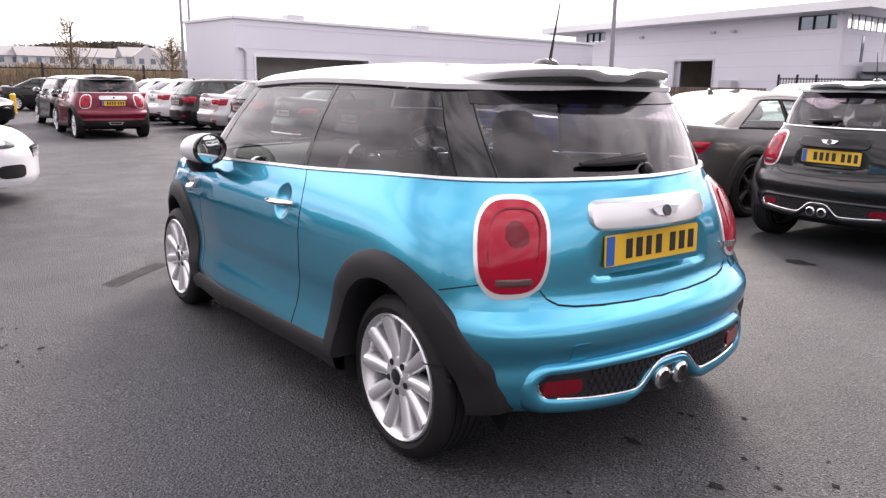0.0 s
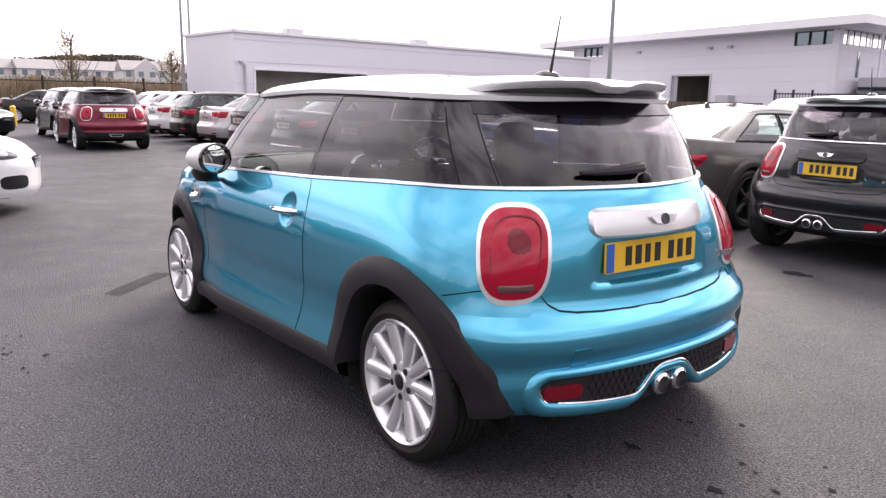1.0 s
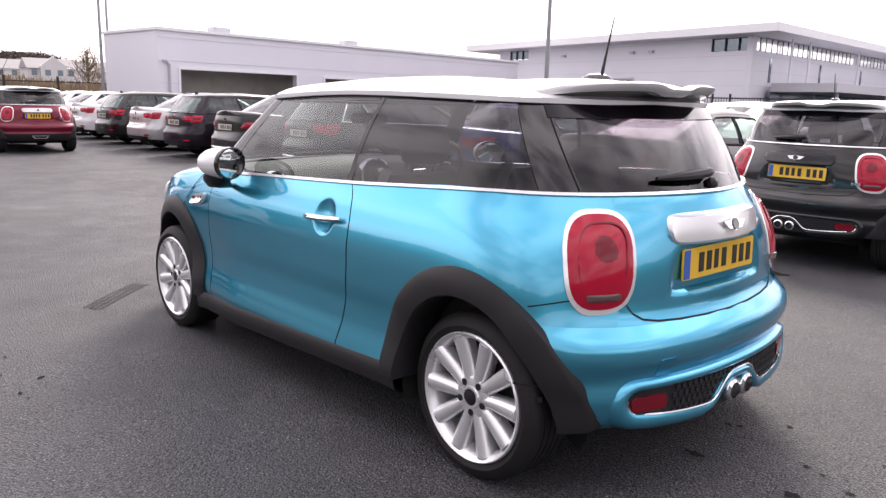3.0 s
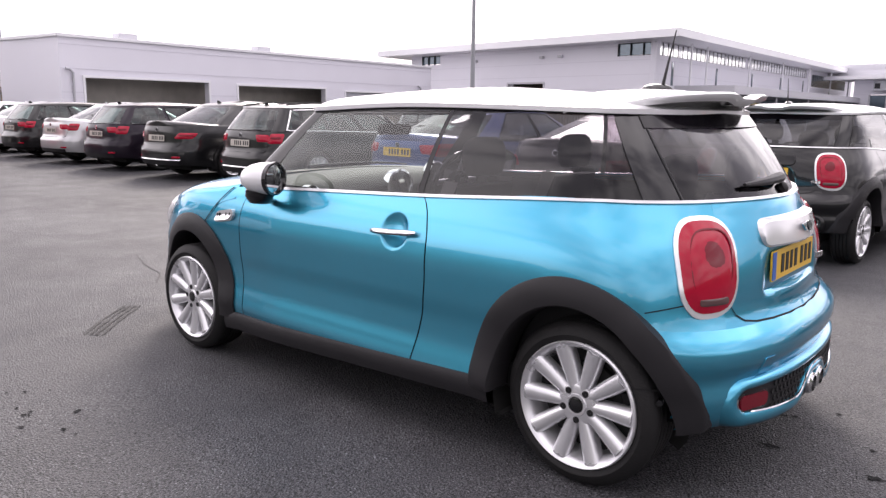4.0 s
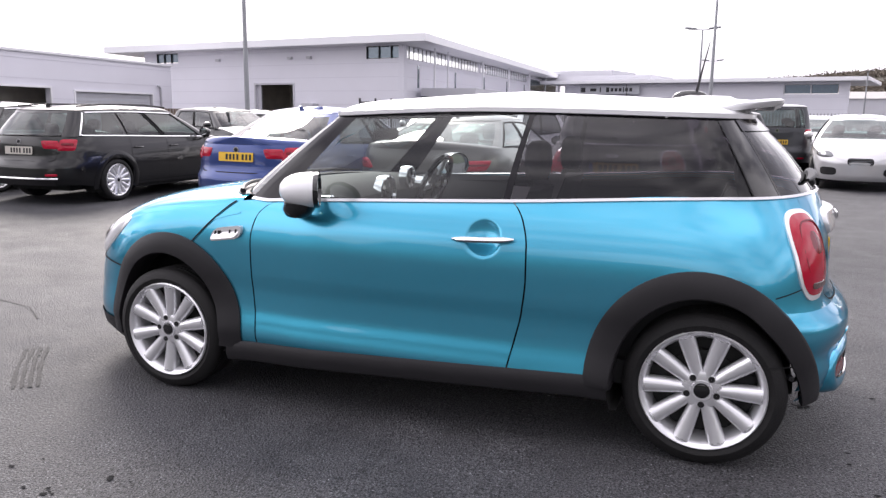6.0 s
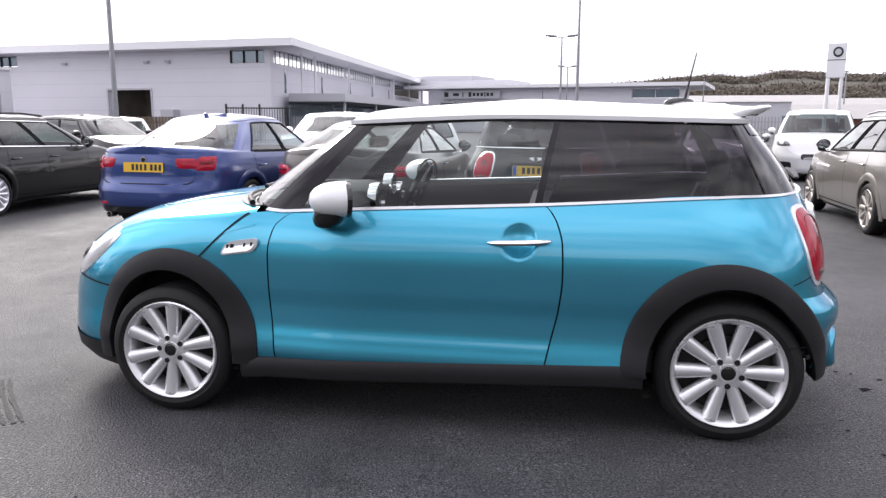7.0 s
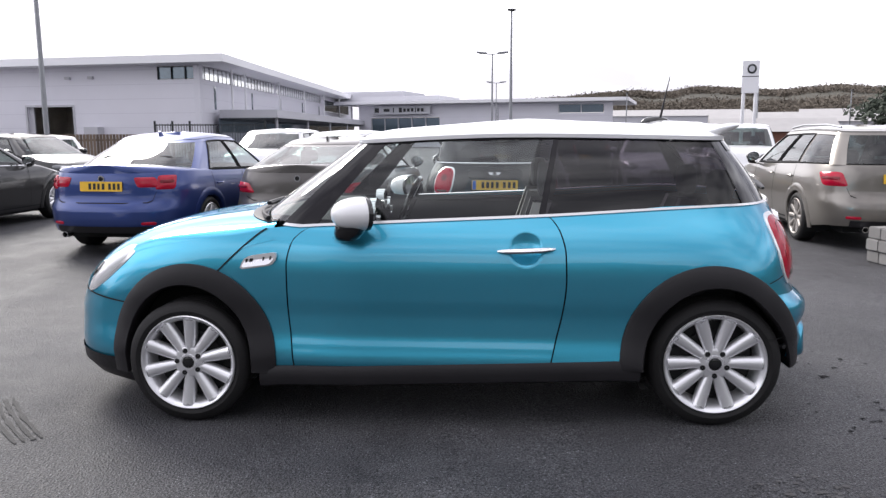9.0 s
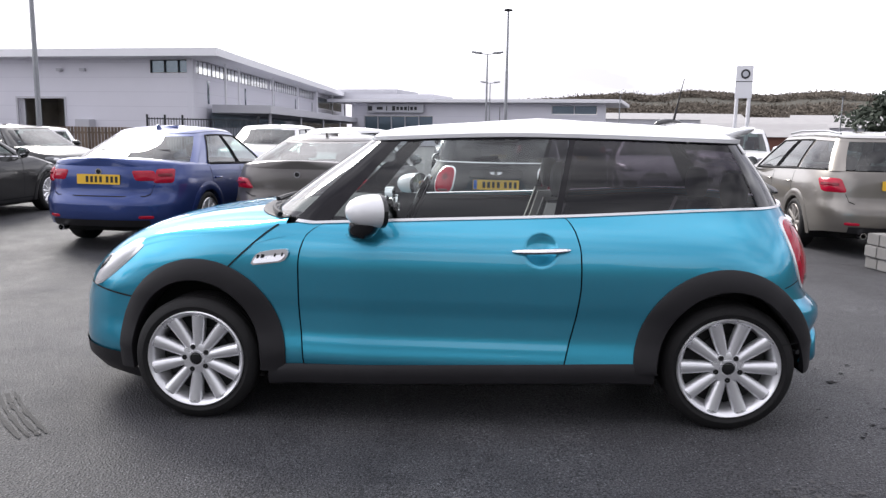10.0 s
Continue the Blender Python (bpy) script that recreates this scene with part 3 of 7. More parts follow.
def wing_mirror(parent, m, shell_mat, side, size=1.0):
    """A rounded mirror housing, foot and glass; the housing's nose points to -x."""
    bm = bmesh.new()
    prof = [(0.002, -0.125), (0.035, -0.118), (0.062, -0.098), (0.082, -0.066), (0.094, -0.025), (0.099, 0.02), (0.098, 0.05)]
    rows = []
    for r, o in prof:
        rows.append([(o * 0.9 * size, r * 1.06 * math.cos(2 * math.pi * k / 28) * size, r * 0.82 * math.sin(2 * math.pi * k / 28) * size) for k in range(28)])
    grid(bm, rows, close=True)
    h = part("wing_mirror", bm, shell_mat, parent, "rounded wing mirror housing")
    h.matrix_basis = m
    bm = bmesh.new()
    grid(bm, [[(o * 0.9 * size, r * 1.06 * math.cos(2 * math.pi * k / 28) * size, r * 0.82 * math.sin(2 * math.pi * k / 28) * size) for k in range(28)] for r, o in ((0.0985, 0.048), (0.1015, 0.055), (0.1005, 0.072), (0.090, 0.073), (0.086, 0.055))], close=True)
    part("mirror_rim", bm, GLOSSBLK, h)
    bm = bmesh.new()
    prof = [(0.087, 0.058), (0.05, 0.062), (0.001, 0.063)]
    grid(bm, [[(o * 0.9 * size, r * 1.06 * math.cos(2 * math.pi * k / 28) * size, r * 0.82 * math.sin(2 * math.pi * k / 28) * size) for k in range(28)] for r, o in prof], close=True)
    part("mirror_pane", bm, MIRROR, h)
    bm = bmesh.new()
    k = size
    foot = [(-0.018, 0.0, -0.052, 0.074, 0.130), (-0.026, -0.004, -0.085, 0.074, 0.124), (-0.032, -0.02, -0.108, 0.062, 0.100), (-0.036, -0.06, -0.122, 0.048, 0.060), (-0.036, -0.14, -0.130, 0.042, 0.030)]
    vs = grid(bm, [[((x + rx * math.cos(2 * math.pi * i / 18)) * k, side * y * k + 0.5 * ry * k * math.sin(2 * math.pi * i / 18), (z + 0.35 * rx * math.sin(2 * math.pi * i / 18) * (0.25 if z > -0.09 else 0.8)) * k) for i in range(18)] for x, y, z, rx, ry in foot], close=True)
    bm.faces.new(vs[0])
    bm.faces.new(vs[-1])
    part("mirror_foot", bm, GLOSSBLK, h)
    return h


# ---- the teal hatchback ----
def ellipse_ring(cx, cz, rx, rz, a):
    return cx + rx * math.cos(a), cz + rz * math.sin(a)


def hatch_shell(stretch=0.0, lift=0.0):
    """Shell of the small rounded hatchback; stretch lengthens the middle (five doors)."""
    s = stretch / 2
    return Shell(
        xa=-0.80 - s, xb=0.90 + s, nf=3.7, mf=2.6, nr=4.6, mr=3.2, bowed=True,
        nose=[(0.12, -1.97 - s), (0.28, -2.06 - s), (0.5, -2.055 - s), (0.6, -2.025 - s), (0.7, -1.96 - s), (0.8, -1.87 - s), (1.0, -1.62 - s)],
        tail=[(0.2, 1.72 + s), (0.29, 1.79 + s), (0.35, 1.828 + s), (0.42, 1.832 + s), (0.48, 1.815 + s), (0.55, 1.838 + s), (0.60, 1.832 + s), (0.65, 1.778 + s), (0.69, 1.76 + s), (0.8, 1.757 + s), (0.92, 1.74 + s), (1.03, 1.70 + s), (1.10, 1.655 + s)],
        width=[(0.18, 0.755), (0.30, 0.826), (0.34, 0.834), (0.40, 0.824), (0.47, 0.811), (0.54, 0.809), (0.64, 0.819), (0.75, 0.822), (0.84, 0.812), (0.93, 0.786), (1.03, 0.737), (1.12, 0.695)],
        taper=[(-2.1 - s, 0.93), (-1.2 - s, 0.945), (-0.8 - s, 0.962), (-0.35, 1.0), (2.2, 1.0)],
        shoulder=[(-2.05 - s, 0.49), (-1.95 - s, 0.595), (-1.8 - s, 0.735), (-1.65 - s, 0.825), (-1.5 - s, 0.870), (-1.3 - s, 0.895), (-1.1 - s, 0.915), (-0.95 - s, 0.94), (-0.84 - s, 0.960), (-0.62 - s, 0.978), (0.48, 1.028), (1.45 + s, 1.074), (1.9 + s, 1.074)],
        crest=[(-2.05 - s, 0.49), (-1.97 - s, 0.63), (-1.83 - s, 0.79), (-1.66 - s, 0.895), (-1.5 - s, 0.945), (-1.26 - s, 0.985), (-0.98 - s, 1.01), (-0.7 - s, 1.02)],
        bottom=[(-2.0 - s, 0.19), (-1.7 - s, 0.19), (-0.8 - s, 0.297), (0.85 + s, 0.362), (1.55 + s, 0.33), (1.75 + s, 0.30), (1.9 + s, 0.285)],
        arches=[(-1.228 - s, 0.33, 0.43, 0.46), (1.235 + s, 0.365, 0.410, 0.447)])


def hatch_house(sh, stretch=0.0):
    s = stretch / 2
    return Glasshouse(sh, (-0.99 - s, -0.66 - s, 1.30 + s, 1.665 + s), (-0.47 - s, -0.31 - s, 1.165 + s, 1.40 + s), 0.60, [(-0.5 - s, 1.362), (0.35, 1.394), (1.4 + s, 1.375)], 0.079, zfront=1.000, zrear=1.072)


def rear_screen_wiper(parent, gh):
    bm = bmesh.new()
    # blade leans across the lower half of the pane
    p = []
    for i in range(9):
        y = 0.06 - 0.49 * i / 8
        a = math.degrees(math.asin(min(1, (abs(y) / 0.72) ** 1.3)))
        p.append(gh.pt("r", a, 0.185 - 0.055 * (i / 8), 1 if y > 0 else -1, 0.024))
    tube(bm, p, 0.018, 8, 0.8, radii=[0.010, 0.024, 0.026, 0.025, 0.023, 0.021, 0.018, 0.014, 0.008])
    w = part("rear_wiper", bm, PLASTIC, parent, "black rear wiper on its arm")
    bm = bmesh.new()
    lathe(bm, [(0.024, -0.03), (0.023, 0.012), (0.014, 0.02), (0.001, 0.022)], axis_y=False, seg=18)
    k = part("wiper_spindle", bm, PLASTIC, w)
    q = gh.pt("r", 4, 0.06, 1, 0.004)
    k.matrix_basis = pose(q.x, 0.015, q.z, 0, 60, 0)
    return w


def flare(bm, sh, arch, r_in, side, a0=-8, a1=192, n=46):
    """Wheel-arch cladding: a band from the opening to the outer curve."""
    cx, cz, rx, rz = arch
    ix, iz, irx, irz = r_in
    rows = []
    for q, d in ((0.0, -0.10), (0.0, 0.016), (0.06, 0.026), (0.3, 0.026), (0.6, 0.021), (0.9, 0.014), (1.0, 0.008), (1.0, -0.05)):
        row = []
        for i in range(n + 1):
            a = radians(a0 + (a1 - a0) * i / n)
            x0, z0 = ellipse_ring(ix, iz, irx, irz, a)
            x1, z1 = ellipse_ring(cx, cz, rx, rz, a)
            if cx > 0:
                low = min(max(1 - math.degrees(a) / 45, 0.0), 1.0)
                x0, x1 = x0 + 0.048 * low, x1 + 0.045 * low
            x, z = x0 + (x1 - x0) * q, z0 + (z1 - z0) * q
            z = max(z, (0.20 if x < cx else 0.268) if cx < 0 else (0.325 if x < cx else 0.318))
            y = sh.y(x, max(z, 0.3))
            if cx > 0 and x > cx + 0.15:
                # one smooth skin over the step of the bumper
                y += (max(sh.y(x, max(z + 0.02 * k, 0.3)) for k in range(-4, 5)) - y) * min((x - cx - 0.15) / 0.12, 1.0)
            row.append((x, side * (y + d), z))
        rows.append(row)
    grid(bm, rows)


def badge_wings(parent, m, size=0.1, name="badge"):
    """A plain winged oval badge, face towards local +x."""
    b = part(name, prism(bmesh.new(), [(-size * 0.9, size * 0.16), (-size * 0.3, size * 0.2), (0, size * 0.28), (size * 0.3, size * 0.2), (size * 0.9, size * 0.16), (size * 0.55, -size * 0.18), (size * 0.25, -size * 0.2), (0, -size * 0.3), (-size * 0.25, -size * 0.2), (-size * 0.55, -size * 0.18)], 0, 0.006, lambda u, v, d: (d, u, v)), CHROME, parent, "plain winged chrome badge")
    b.matrix_basis = m
    part("badge_disc", prism(bmesh.new(), [(size * 0.26 * math.cos(2 * math.pi * k / 20), size * 0.26 * math.sin(2 * math.pi * k / 20)) for k in range(20)], 0.0062, 0.009, lambda u, v, d: (d, u, v)), GLOSSBLK, b)
    return b


def door_lines(sh):
    df = smooth_tab([(0.25, -0.705), (0.41, -0.72), (0.6, -0.735), (0.79, -0.735), (0.90, -0.71), (0.95, -0.66), (0.985, -0.59)])
    dr = smooth_tab([(0.30, 0.50), (0.46, 0.535), (0.59, 0.563), (0.73, 0.577), (0.86, 0.573), (0.95, 0.55), (1.0, 0.52), (1.035, 0.485)])
    return df, dr


def small_hatch(name, label, paint_mat, roof_mat, main=False, stretch=0.0, sporty=True, group=""):
    """The rounded hatchback. The main one has its doors cut out, cabin and trim in full."""
    car = thing(name, label, "car", group)
    sh, s = hatch_shell(stretch), stretch / 2
    gh = hatch_house(sh, stretch)
    df, dr = door_lines(sh)
    front = [("f", a) for a in reversed(sh.end_cols("f", 26, 14)[1:])]
    rear = [("r", a) for a in sh.end_cols("r", 22, 20)]
    nr = 22 if main else 14
    # straight part: columns follow the door's edges
    A, B = 4, 70

    def bend(u, z):
        if u <= A:
            return sh.xa + (df(z) - s - sh.xa) * u / A
        if u <= B:
            return df(z) - s + (dr(z) - df(z) + s) * (u - A) / (B - A)
        return dr(z) + (sh.xb - dr(z)) * (u - B) / 10
    st = [("s", i) for i in range(0, 81)]
    g = 0.0035
    k0 = max(j for j in range(1, 24) if sh.pt("r", rear[j][1], 0.55).x < 1.60 + s)
    cut = 24    # rear column where the tailgate begins
    for side in (-1, 1):
        bm = bmesh.new()
        sh.side_mesh(bm, front + st[:A + 1], 0, 1, nr, side, bend=bend, shift=(0, -g))
        part("front_wing", bm, paint_mat, car)
        bm = bmesh.new()
        nd = 160 if main else 22
        sh.side_mesh(bm, [("s", A + (B - A) * i / nd) for i in range(nd + 1)], 0, 1, 96 if main else nr, side, bend=bend, shift=(g, -g), dish=(0.392, 0.876, 0.074, 0.024))
        door = part("door", bm, paint_mat, car)
        bm = bmesh.new()
        sh.side_mesh(bm, st[B:] + rear[1:k0 + 1], 0, 0.455, nr // 2, side, bend=bend, shift=(g, 0))
        sh.side_mesh(bm, st[B:] + rear[1:cut + 1], 0.455, 1, nr // 2, side, bend=bend, shift=(g, 0))
        bmesh.ops.remove_doubles(bm, verts=bm.verts[:], dist=1e-5)
        part("rear_quarter", bm, paint_mat, car)
        bm = bmesh.new()
        allc = front + st + rear[1:]
        sh.side_mesh(bm, allc, 0.0, 1.0, 10, side, bend=bend, inset=0.07)
        part("inner_shell", bm, SEAM, car)
        # door handle in its round recess
        hx, hz = 0.392, 0.876
        bm = bmesh.new()
        pts = [Vector((hx - 0.128 + 0.256 * i / 10, side * (sh.y(hx, hz) + 0.008 + 0.026 * math.sin(math.pi * i / 10) ** 0.6), hz + 0.012 * i / 10 - 0.006)) for i in range(11)]
        tube(bm, pts, 0.014, 10, 0.75, radii=[0.010, 0.017, 0.019, 0.019, 0.019, 0.019, 0.019, 0.019, 0.019, 0.017, 0.010])
        part("door_handle", bm, CHROME, door, "chrome bar handle")
        if stretch:
            bm = bmesh.new()
            sh.ribbon(bm, [(1.0 - 0.05 * math.sin(t * 3), 0.37 + 0.66 * t) for t in [i / 12 for i in range(13)]], 0.008, 0.002, side)
            part("door_seam", bm, SEAM, car)
        # dark lines of the bonnet edge and of the rear bumper
        bm = bmesh.new()
        sh.ribbon(bm, [(-0.835 - s - 0.27 * t**0.9, 0.962 - 0.235 * t**1.05) for t in [i / 24 for i in range(25)]], 0.007, 0.005, side)
        part("bonnet_seam", bm, SEAM, car)
        bm = bmesh.new()
        sh.ribbon(bm, [(1.50 + s + 0.10 * t, 0.722 + 0.025 * t) for t in [i / 8 for i in range(9)]], 0.0045, 0.0012, side)
        part("bumper_seam", bm, SEAM, car)
        # cladding
        for (arch, inn) in ((sh.arches[0], (-1.245 - s, 0.315, 0.325, 0.370)), (sh.arches[1], (1.252 + s, 0.33, 0.322, 0.380))):
            bm = bmesh.new()
            flare(bm, sh, arch, inn, side)
            part("wheel_arch_trim", bm, PLASTIC, car, "matt black wheel-arch cladding")
            bm = bmesh.new()
            grid(bm, [[(inn[0] + (inn[2] + 0.02) * math.cos(radians(a)), side * min(yy, sh.y(inn[0] + (inn[2] + 0.02) * math.cos(radians(a)), 0.34) - 0.04), max(inn[1] + (inn[3] + 0.02) * math.sin(radians(a)), 0.22 if math.cos(radians(a)) < 0 or inn[0] < 0 else 0.34)) for a in range(-30, 211, 12)] for yy in (0.52, 0.72, 0.80)])
            grid(bm, [[(inn[0] + q * (inn[2] + 0.02) * math.cos(radians(a)), side * 0.52, max(inn[1] + q * (inn[3] + 0.02) * math.sin(radians(a)), 0.16)) for a in range(-30, 211, 12)] for q in (0.02, 1.0)])
            part("wheel_well", bm, UNDER, car)
        # parking sensor and joint low on the rear arch trim
        bm = bmesh.new()
        q = Vector((1.575 + s, side * (sh.y(1.575 + s, 0.43) + 0.018), 0.43))
        lathe(bm, [(0.0005, -0.006), (0.010, -0.006), (0.012, 0.0), (0.012, 0.02)], seg=14)
        ob = part("parking_sensor", bm, GLOSSBLK, car)
        ob.matrix_basis = pose(q.x, q.y, q.z, 0, 0, (20 if side < 0 else 160))
        bm = bmesh.new()
        grid(bm, [[(1.49 + s + 0.105 * t, side * (sh.y(1.49 + s + 0.105 * t, 0.47) + 0.027 - 0.012 * t), 0.470 + d) for t in (0, 0.25, 0.5, 0.75, 1.0)] for d in (-0.0025, 0.0025)])
        part("trim_joint", bm, SEAM, car)
        # sill
        bm = bmesh.new()
        rows = []
        for o, dz in ((-0.03, 0.012), (0.004, 0.004), (0.012, -0.012), (0.014, -0.05), (0.004, -0.085), (-0.05, -0.11), (-0.2, -0.12)):
            rows.append([(x, side * (sh.y(x, 0.36) + o), sh.fb(x) + dz) for x in [-0.88 - s + (1.80 + 2 * s) * i / 16 for i in range(17)]])
        grid(bm, rows)
        part("sill", bm, PLASTIC, car, "matt black sill cladding")
        # bright strip under the windows
        bm = bmesh.new()
        lo, hi = [], []
        cols = [("f", 78 + 12 * i / 4) for i in range(4)] + [("s", i / 20) for i in range(20)] + [("r", 90 - 90 * i / 20) for i in range(21)]
        rows = []
        for r, o in ((-0.030, -0.004), (-0.028, 0.016), (0.003, 0.016), (0.008, -0.004)):
            row = []
            for k, u in cols:
                p = gh.pt(k, u, r, side, o)
                if k == "r" and o > 0:
                    p.x = max(p.x, sh.xr(abs(p.y), min(p.z, 1.074)) + 0.005)
                row.append(p)
            rows.append(row)
        grid(bm, rows)
        part("waist_strip", bm, SATIN, car, "bright strip below the windows")
        # rear lamp: bright surround, red lens, dark round centre
        bm = bmesh.new()
        sh.patch(bm, "r", 48.6, 10.5, 0.860, 0.166, 0.006, side, dome=0.012, e=2.8, inner=0.875, rings=3, tilt=-0.05)
        lamp = part("tail_lamp", bm, SATIN, car, "red tail lamp in a chrome surround")
        bm = bmesh.new()
        sh.patch(bm, "r", 48.6, 9.35, 0.860, 0.148, 0.011, side, dome=0.016, e=2.9, tilt=-0.05)
        part("lens", bm, LENSRED, lamp)
        bm = bmesh.new()
        sh.patch(bm, "r", 48.2, 6.9, 0.876, 0.104, 0.0215, side, dome=0.002, e=3.0, inner=0.95, rings=2, tilt=-0.15)
        part("lens_ring", bm, LENSDARK, lamp)
        bm = bmesh.new()
        sh.patch(bm, "r", 47.8, 4.0, 0.888, 0.052, 0.0245, side, dome=0.003, e=2.0)
        part("round_lens", bm, LENSDARK, lamp)
        bm = bmesh.new()
        sh.patch(bm, "r", 48.5, 5.0, 0.752, 0.013, 0.0205, side, dome=0.004, e=5.0)
        part("reversing_lens", bm, LENSGREY, lamp)
        # head lamp
        bm = bmesh.new()
        sh.patch(bm, "f", 48.0, 7.2, 0.735, 0.13, 0.002, side, dome=0.012, e=2.2, tilt=1.0)
        hl = part("head_lamp", bm, SATIN, car, "oval head lamp with a chrome ring")
        bm = bmesh.new()
        sh.patch(bm, "f", 48.0, 6.1, 0.735, 0.114, 0.006, side, dome=0.020, e=2.2, tilt=1.0)
        part("lamp_glass", bm, LENSCLR, hl)
        bm = bmesh.new()
        sh.patch(bm, "f", 45.0, 1.7, 0.725, 0.034, 0.0265, side, dome=0.004, e=2.0, tilt=0.8)
        part("lamp_projector", bm, GLOSSBLK, hl, "dark round projector in the lamp")
        bm = bmesh.new()
        sh.patch(bm, "f", 45.0, 2.2, 0.725, 0.043, 0.0262, side, dome=0.003, e=2.0, tilt=0.8, inner=0.82, rings=2)
        part("projector_ring", bm, CHROME, hl)
        # glass and pillars
        wcol = [("f", 90 * i / 18) for i in range(16)]
        pcol = [("f", 90 * i / 18) for i in range(15, 19)] + [("s", 0.0), ("s", 0.018), ("s", 0.034)]
        fb = 0.574
        dcol = [("s", 0.034 + (fb - 0.008 - 0.034) * i / 10) for i in range(11)]
        bcol = [("s", fb - 0.008), ("s", fb), ("s", fb + 0.008)]
        qcol = [("s", fb + 0.008 + (1 - fb - 0.008) * i / 8) for i in range(9)] + [("r", 90 - i * 4) for i in range(1, 4)]
        ecol = [("r", 78 - i * 2) for i in range(9)]
        rcol = [("r", 62 - 62 * i / 16) for i in range(17)]
        if stretch:
            bcol = [("s", 0.46), ("s", 0.50)]
            dcol = [("s", 0.034 + 0.426 * i / 8) for i in range(9)]
            qcol = [("s", 0.50 + 0.50 * i / 8) for i in range(9)] + [("r", 90 - i * 4) for i in range(1, 4)]
        for nm, cols, m_, r0, r1 in (("windscreen", wcol, SCREEN, 0.02, 0.97), ("door_window", dcol, GLASS, 0.0, 0.95), ("quarter_window", qcol, TINT, 0.0, 0.95), ("rear_window", rcol, TINT, 0.0, 0.96)):
            bm = bmesh.new()
            gh.panel(bm, cols, r0, r1, 8, side)
            part(nm, bm, m_, car, {"quarter_window": "dark tinted rear side window", "rear_window": "dark tinted rear window"}.get(nm, ""))
        for nm, cols in (("windscreen_pillar", pcol), ("door_pillar", bcol), ("rear_pillar", ecol)):
            bm = bmesh.new()
            gh.panel(bm, cols, 0.0, 0.99, 8, side, 0.002)
            part(nm, bm, GLOSSBLK if nm == "rear_pillar" else PILLAR, car)
        bm = bmesh.new()
        gh.panel(bm, pcol[-2:] + dcol + bcol + qcol + ecol + rcol, 0.945, 1.0, 2, side, 0.003)
        part("roof_gutter", bm, PILLAR, car)
        bm = bmesh.new()
        gh.panel(bm, wcol, 0.93, 1.0, 2, side, 0.003)
        part("screen_header", bm, PILLAR, car)
        for u in (("r", 78), ("r", 63)):
            bm = bmesh.new()
            k, v = u
            grid(bm, [[gh.pt(k, v, r / 8, side, 0.006) for r in range(0, 8)], [gh.pt(k, v + (0.006 if k == "s" else (-0.5 if v > 60 else -1.0)), r / 8, side, 0.006) for r in range(0, 8)]])
            part("window_seam", bm, SEAM, car)
    # tailgate and bonnet skins
    plate_x = 1.716 + s

    def ease(v, w):
        t = min(max(v / w, 0.0), 1.0)
        return t * t * (3 - 2 * t)
    for side in (-1, 1):
        bm = bmesh.new()
        a_c = rear[cut][1]
        pts = sh.rows([("r", a_c * (1 - i / 40)) for i in range(41)], 0.455, 1, 36, side)
        for row in pts:
            for p in row:
                # a shallow hollow for the number plate
                k = ease(0.325 - abs(p.y), 0.05) * ease(p.z - 0.728, 0.018) * ease(0.955 - p.z, 0.03)
                p.x += (min(p.x, plate_x) - p.x) * k
        grid(bm, pts)
        part("tailgate", bm, paint_mat, car)
        bm = bmesh.new()
        sh.side_mesh(bm, rear[k0:], 0.0, 0.455, 14, side)
        part("rear_bumper", bm, paint_mat, car)
        bm = bmesh.new()
        sh.cap_mesh(bm, front + [("s", sh.xa)], 12, side)
        # open below the windscreen
        inside = []
        for f in bm.faces:
            c = f.calc_center_median()
            q = min(abs(c.y) / (sh.y(gh.base[1], sh.fs(gh.base[1])) - 0.008), 1.0)
            if c.x > gh.base[1] - (gh.base[1] - gh.base[0]) * pw(1 - q**gh.nf, 1 / gh.nf) + 0.005:
                inside.append(f)
        bmesh.ops.delete(bm, geom=inside, context="FACES")
        part("bonnet", bm, paint_mat, car)
        bm = bmesh.new()
        line = [(0.505, 0.76), (0.495, 0.72), (0.475, 0.69), (0.44, 0.668), (0.38, 0.658), (0.28, 0.652), (0.15, 0.648), (0.0, 0.646)]
        grid(bm, [[(sh.xr(y, z + d) + 0.0025, side * y, z + d) for y, z in line] for d in (-0.003, 0.003)])
        part("tailgate_seam", bm, SEAM, car)
    # scuttle below the windscreen, wiper arms lying on it
    def bonnet_z(x, y):
        zs = sh.fs(x)
        q = min(abs(y) / sh.y(x, zs), 1.0) ** (1 / 0.75)
        return zs + (max(sh.fc(x), zs) - zs) * pw(math.sqrt(1 - q * q), 0.85)

    def base_ring(a, d):
        p = gh.ring("f", abs(a), 0)
        y = p.y * (1 if a > 0 else -1)
        x = p.x + d
        return x, y, bonnet_z(x, y)
    bm = bmesh.new()
    rows = []
    for d, h in ((-0.075, -0.008), (-0.070, 0.003), (-0.02, 0.006), (0.03, 0.0)):
        row = []
        for a in [-70 + 2 * 70 * i / 30 for i in range(31)]:
            x, y, z = base_ring(a if abs(a) > 0.5 else 0.5, d * math.cos(radians(a)) ** 0.5)
            row.append((x, y, z + h))
        rows.append(row)
    grid(bm, rows)
    part("scuttle", bm, PLASTIC, car)
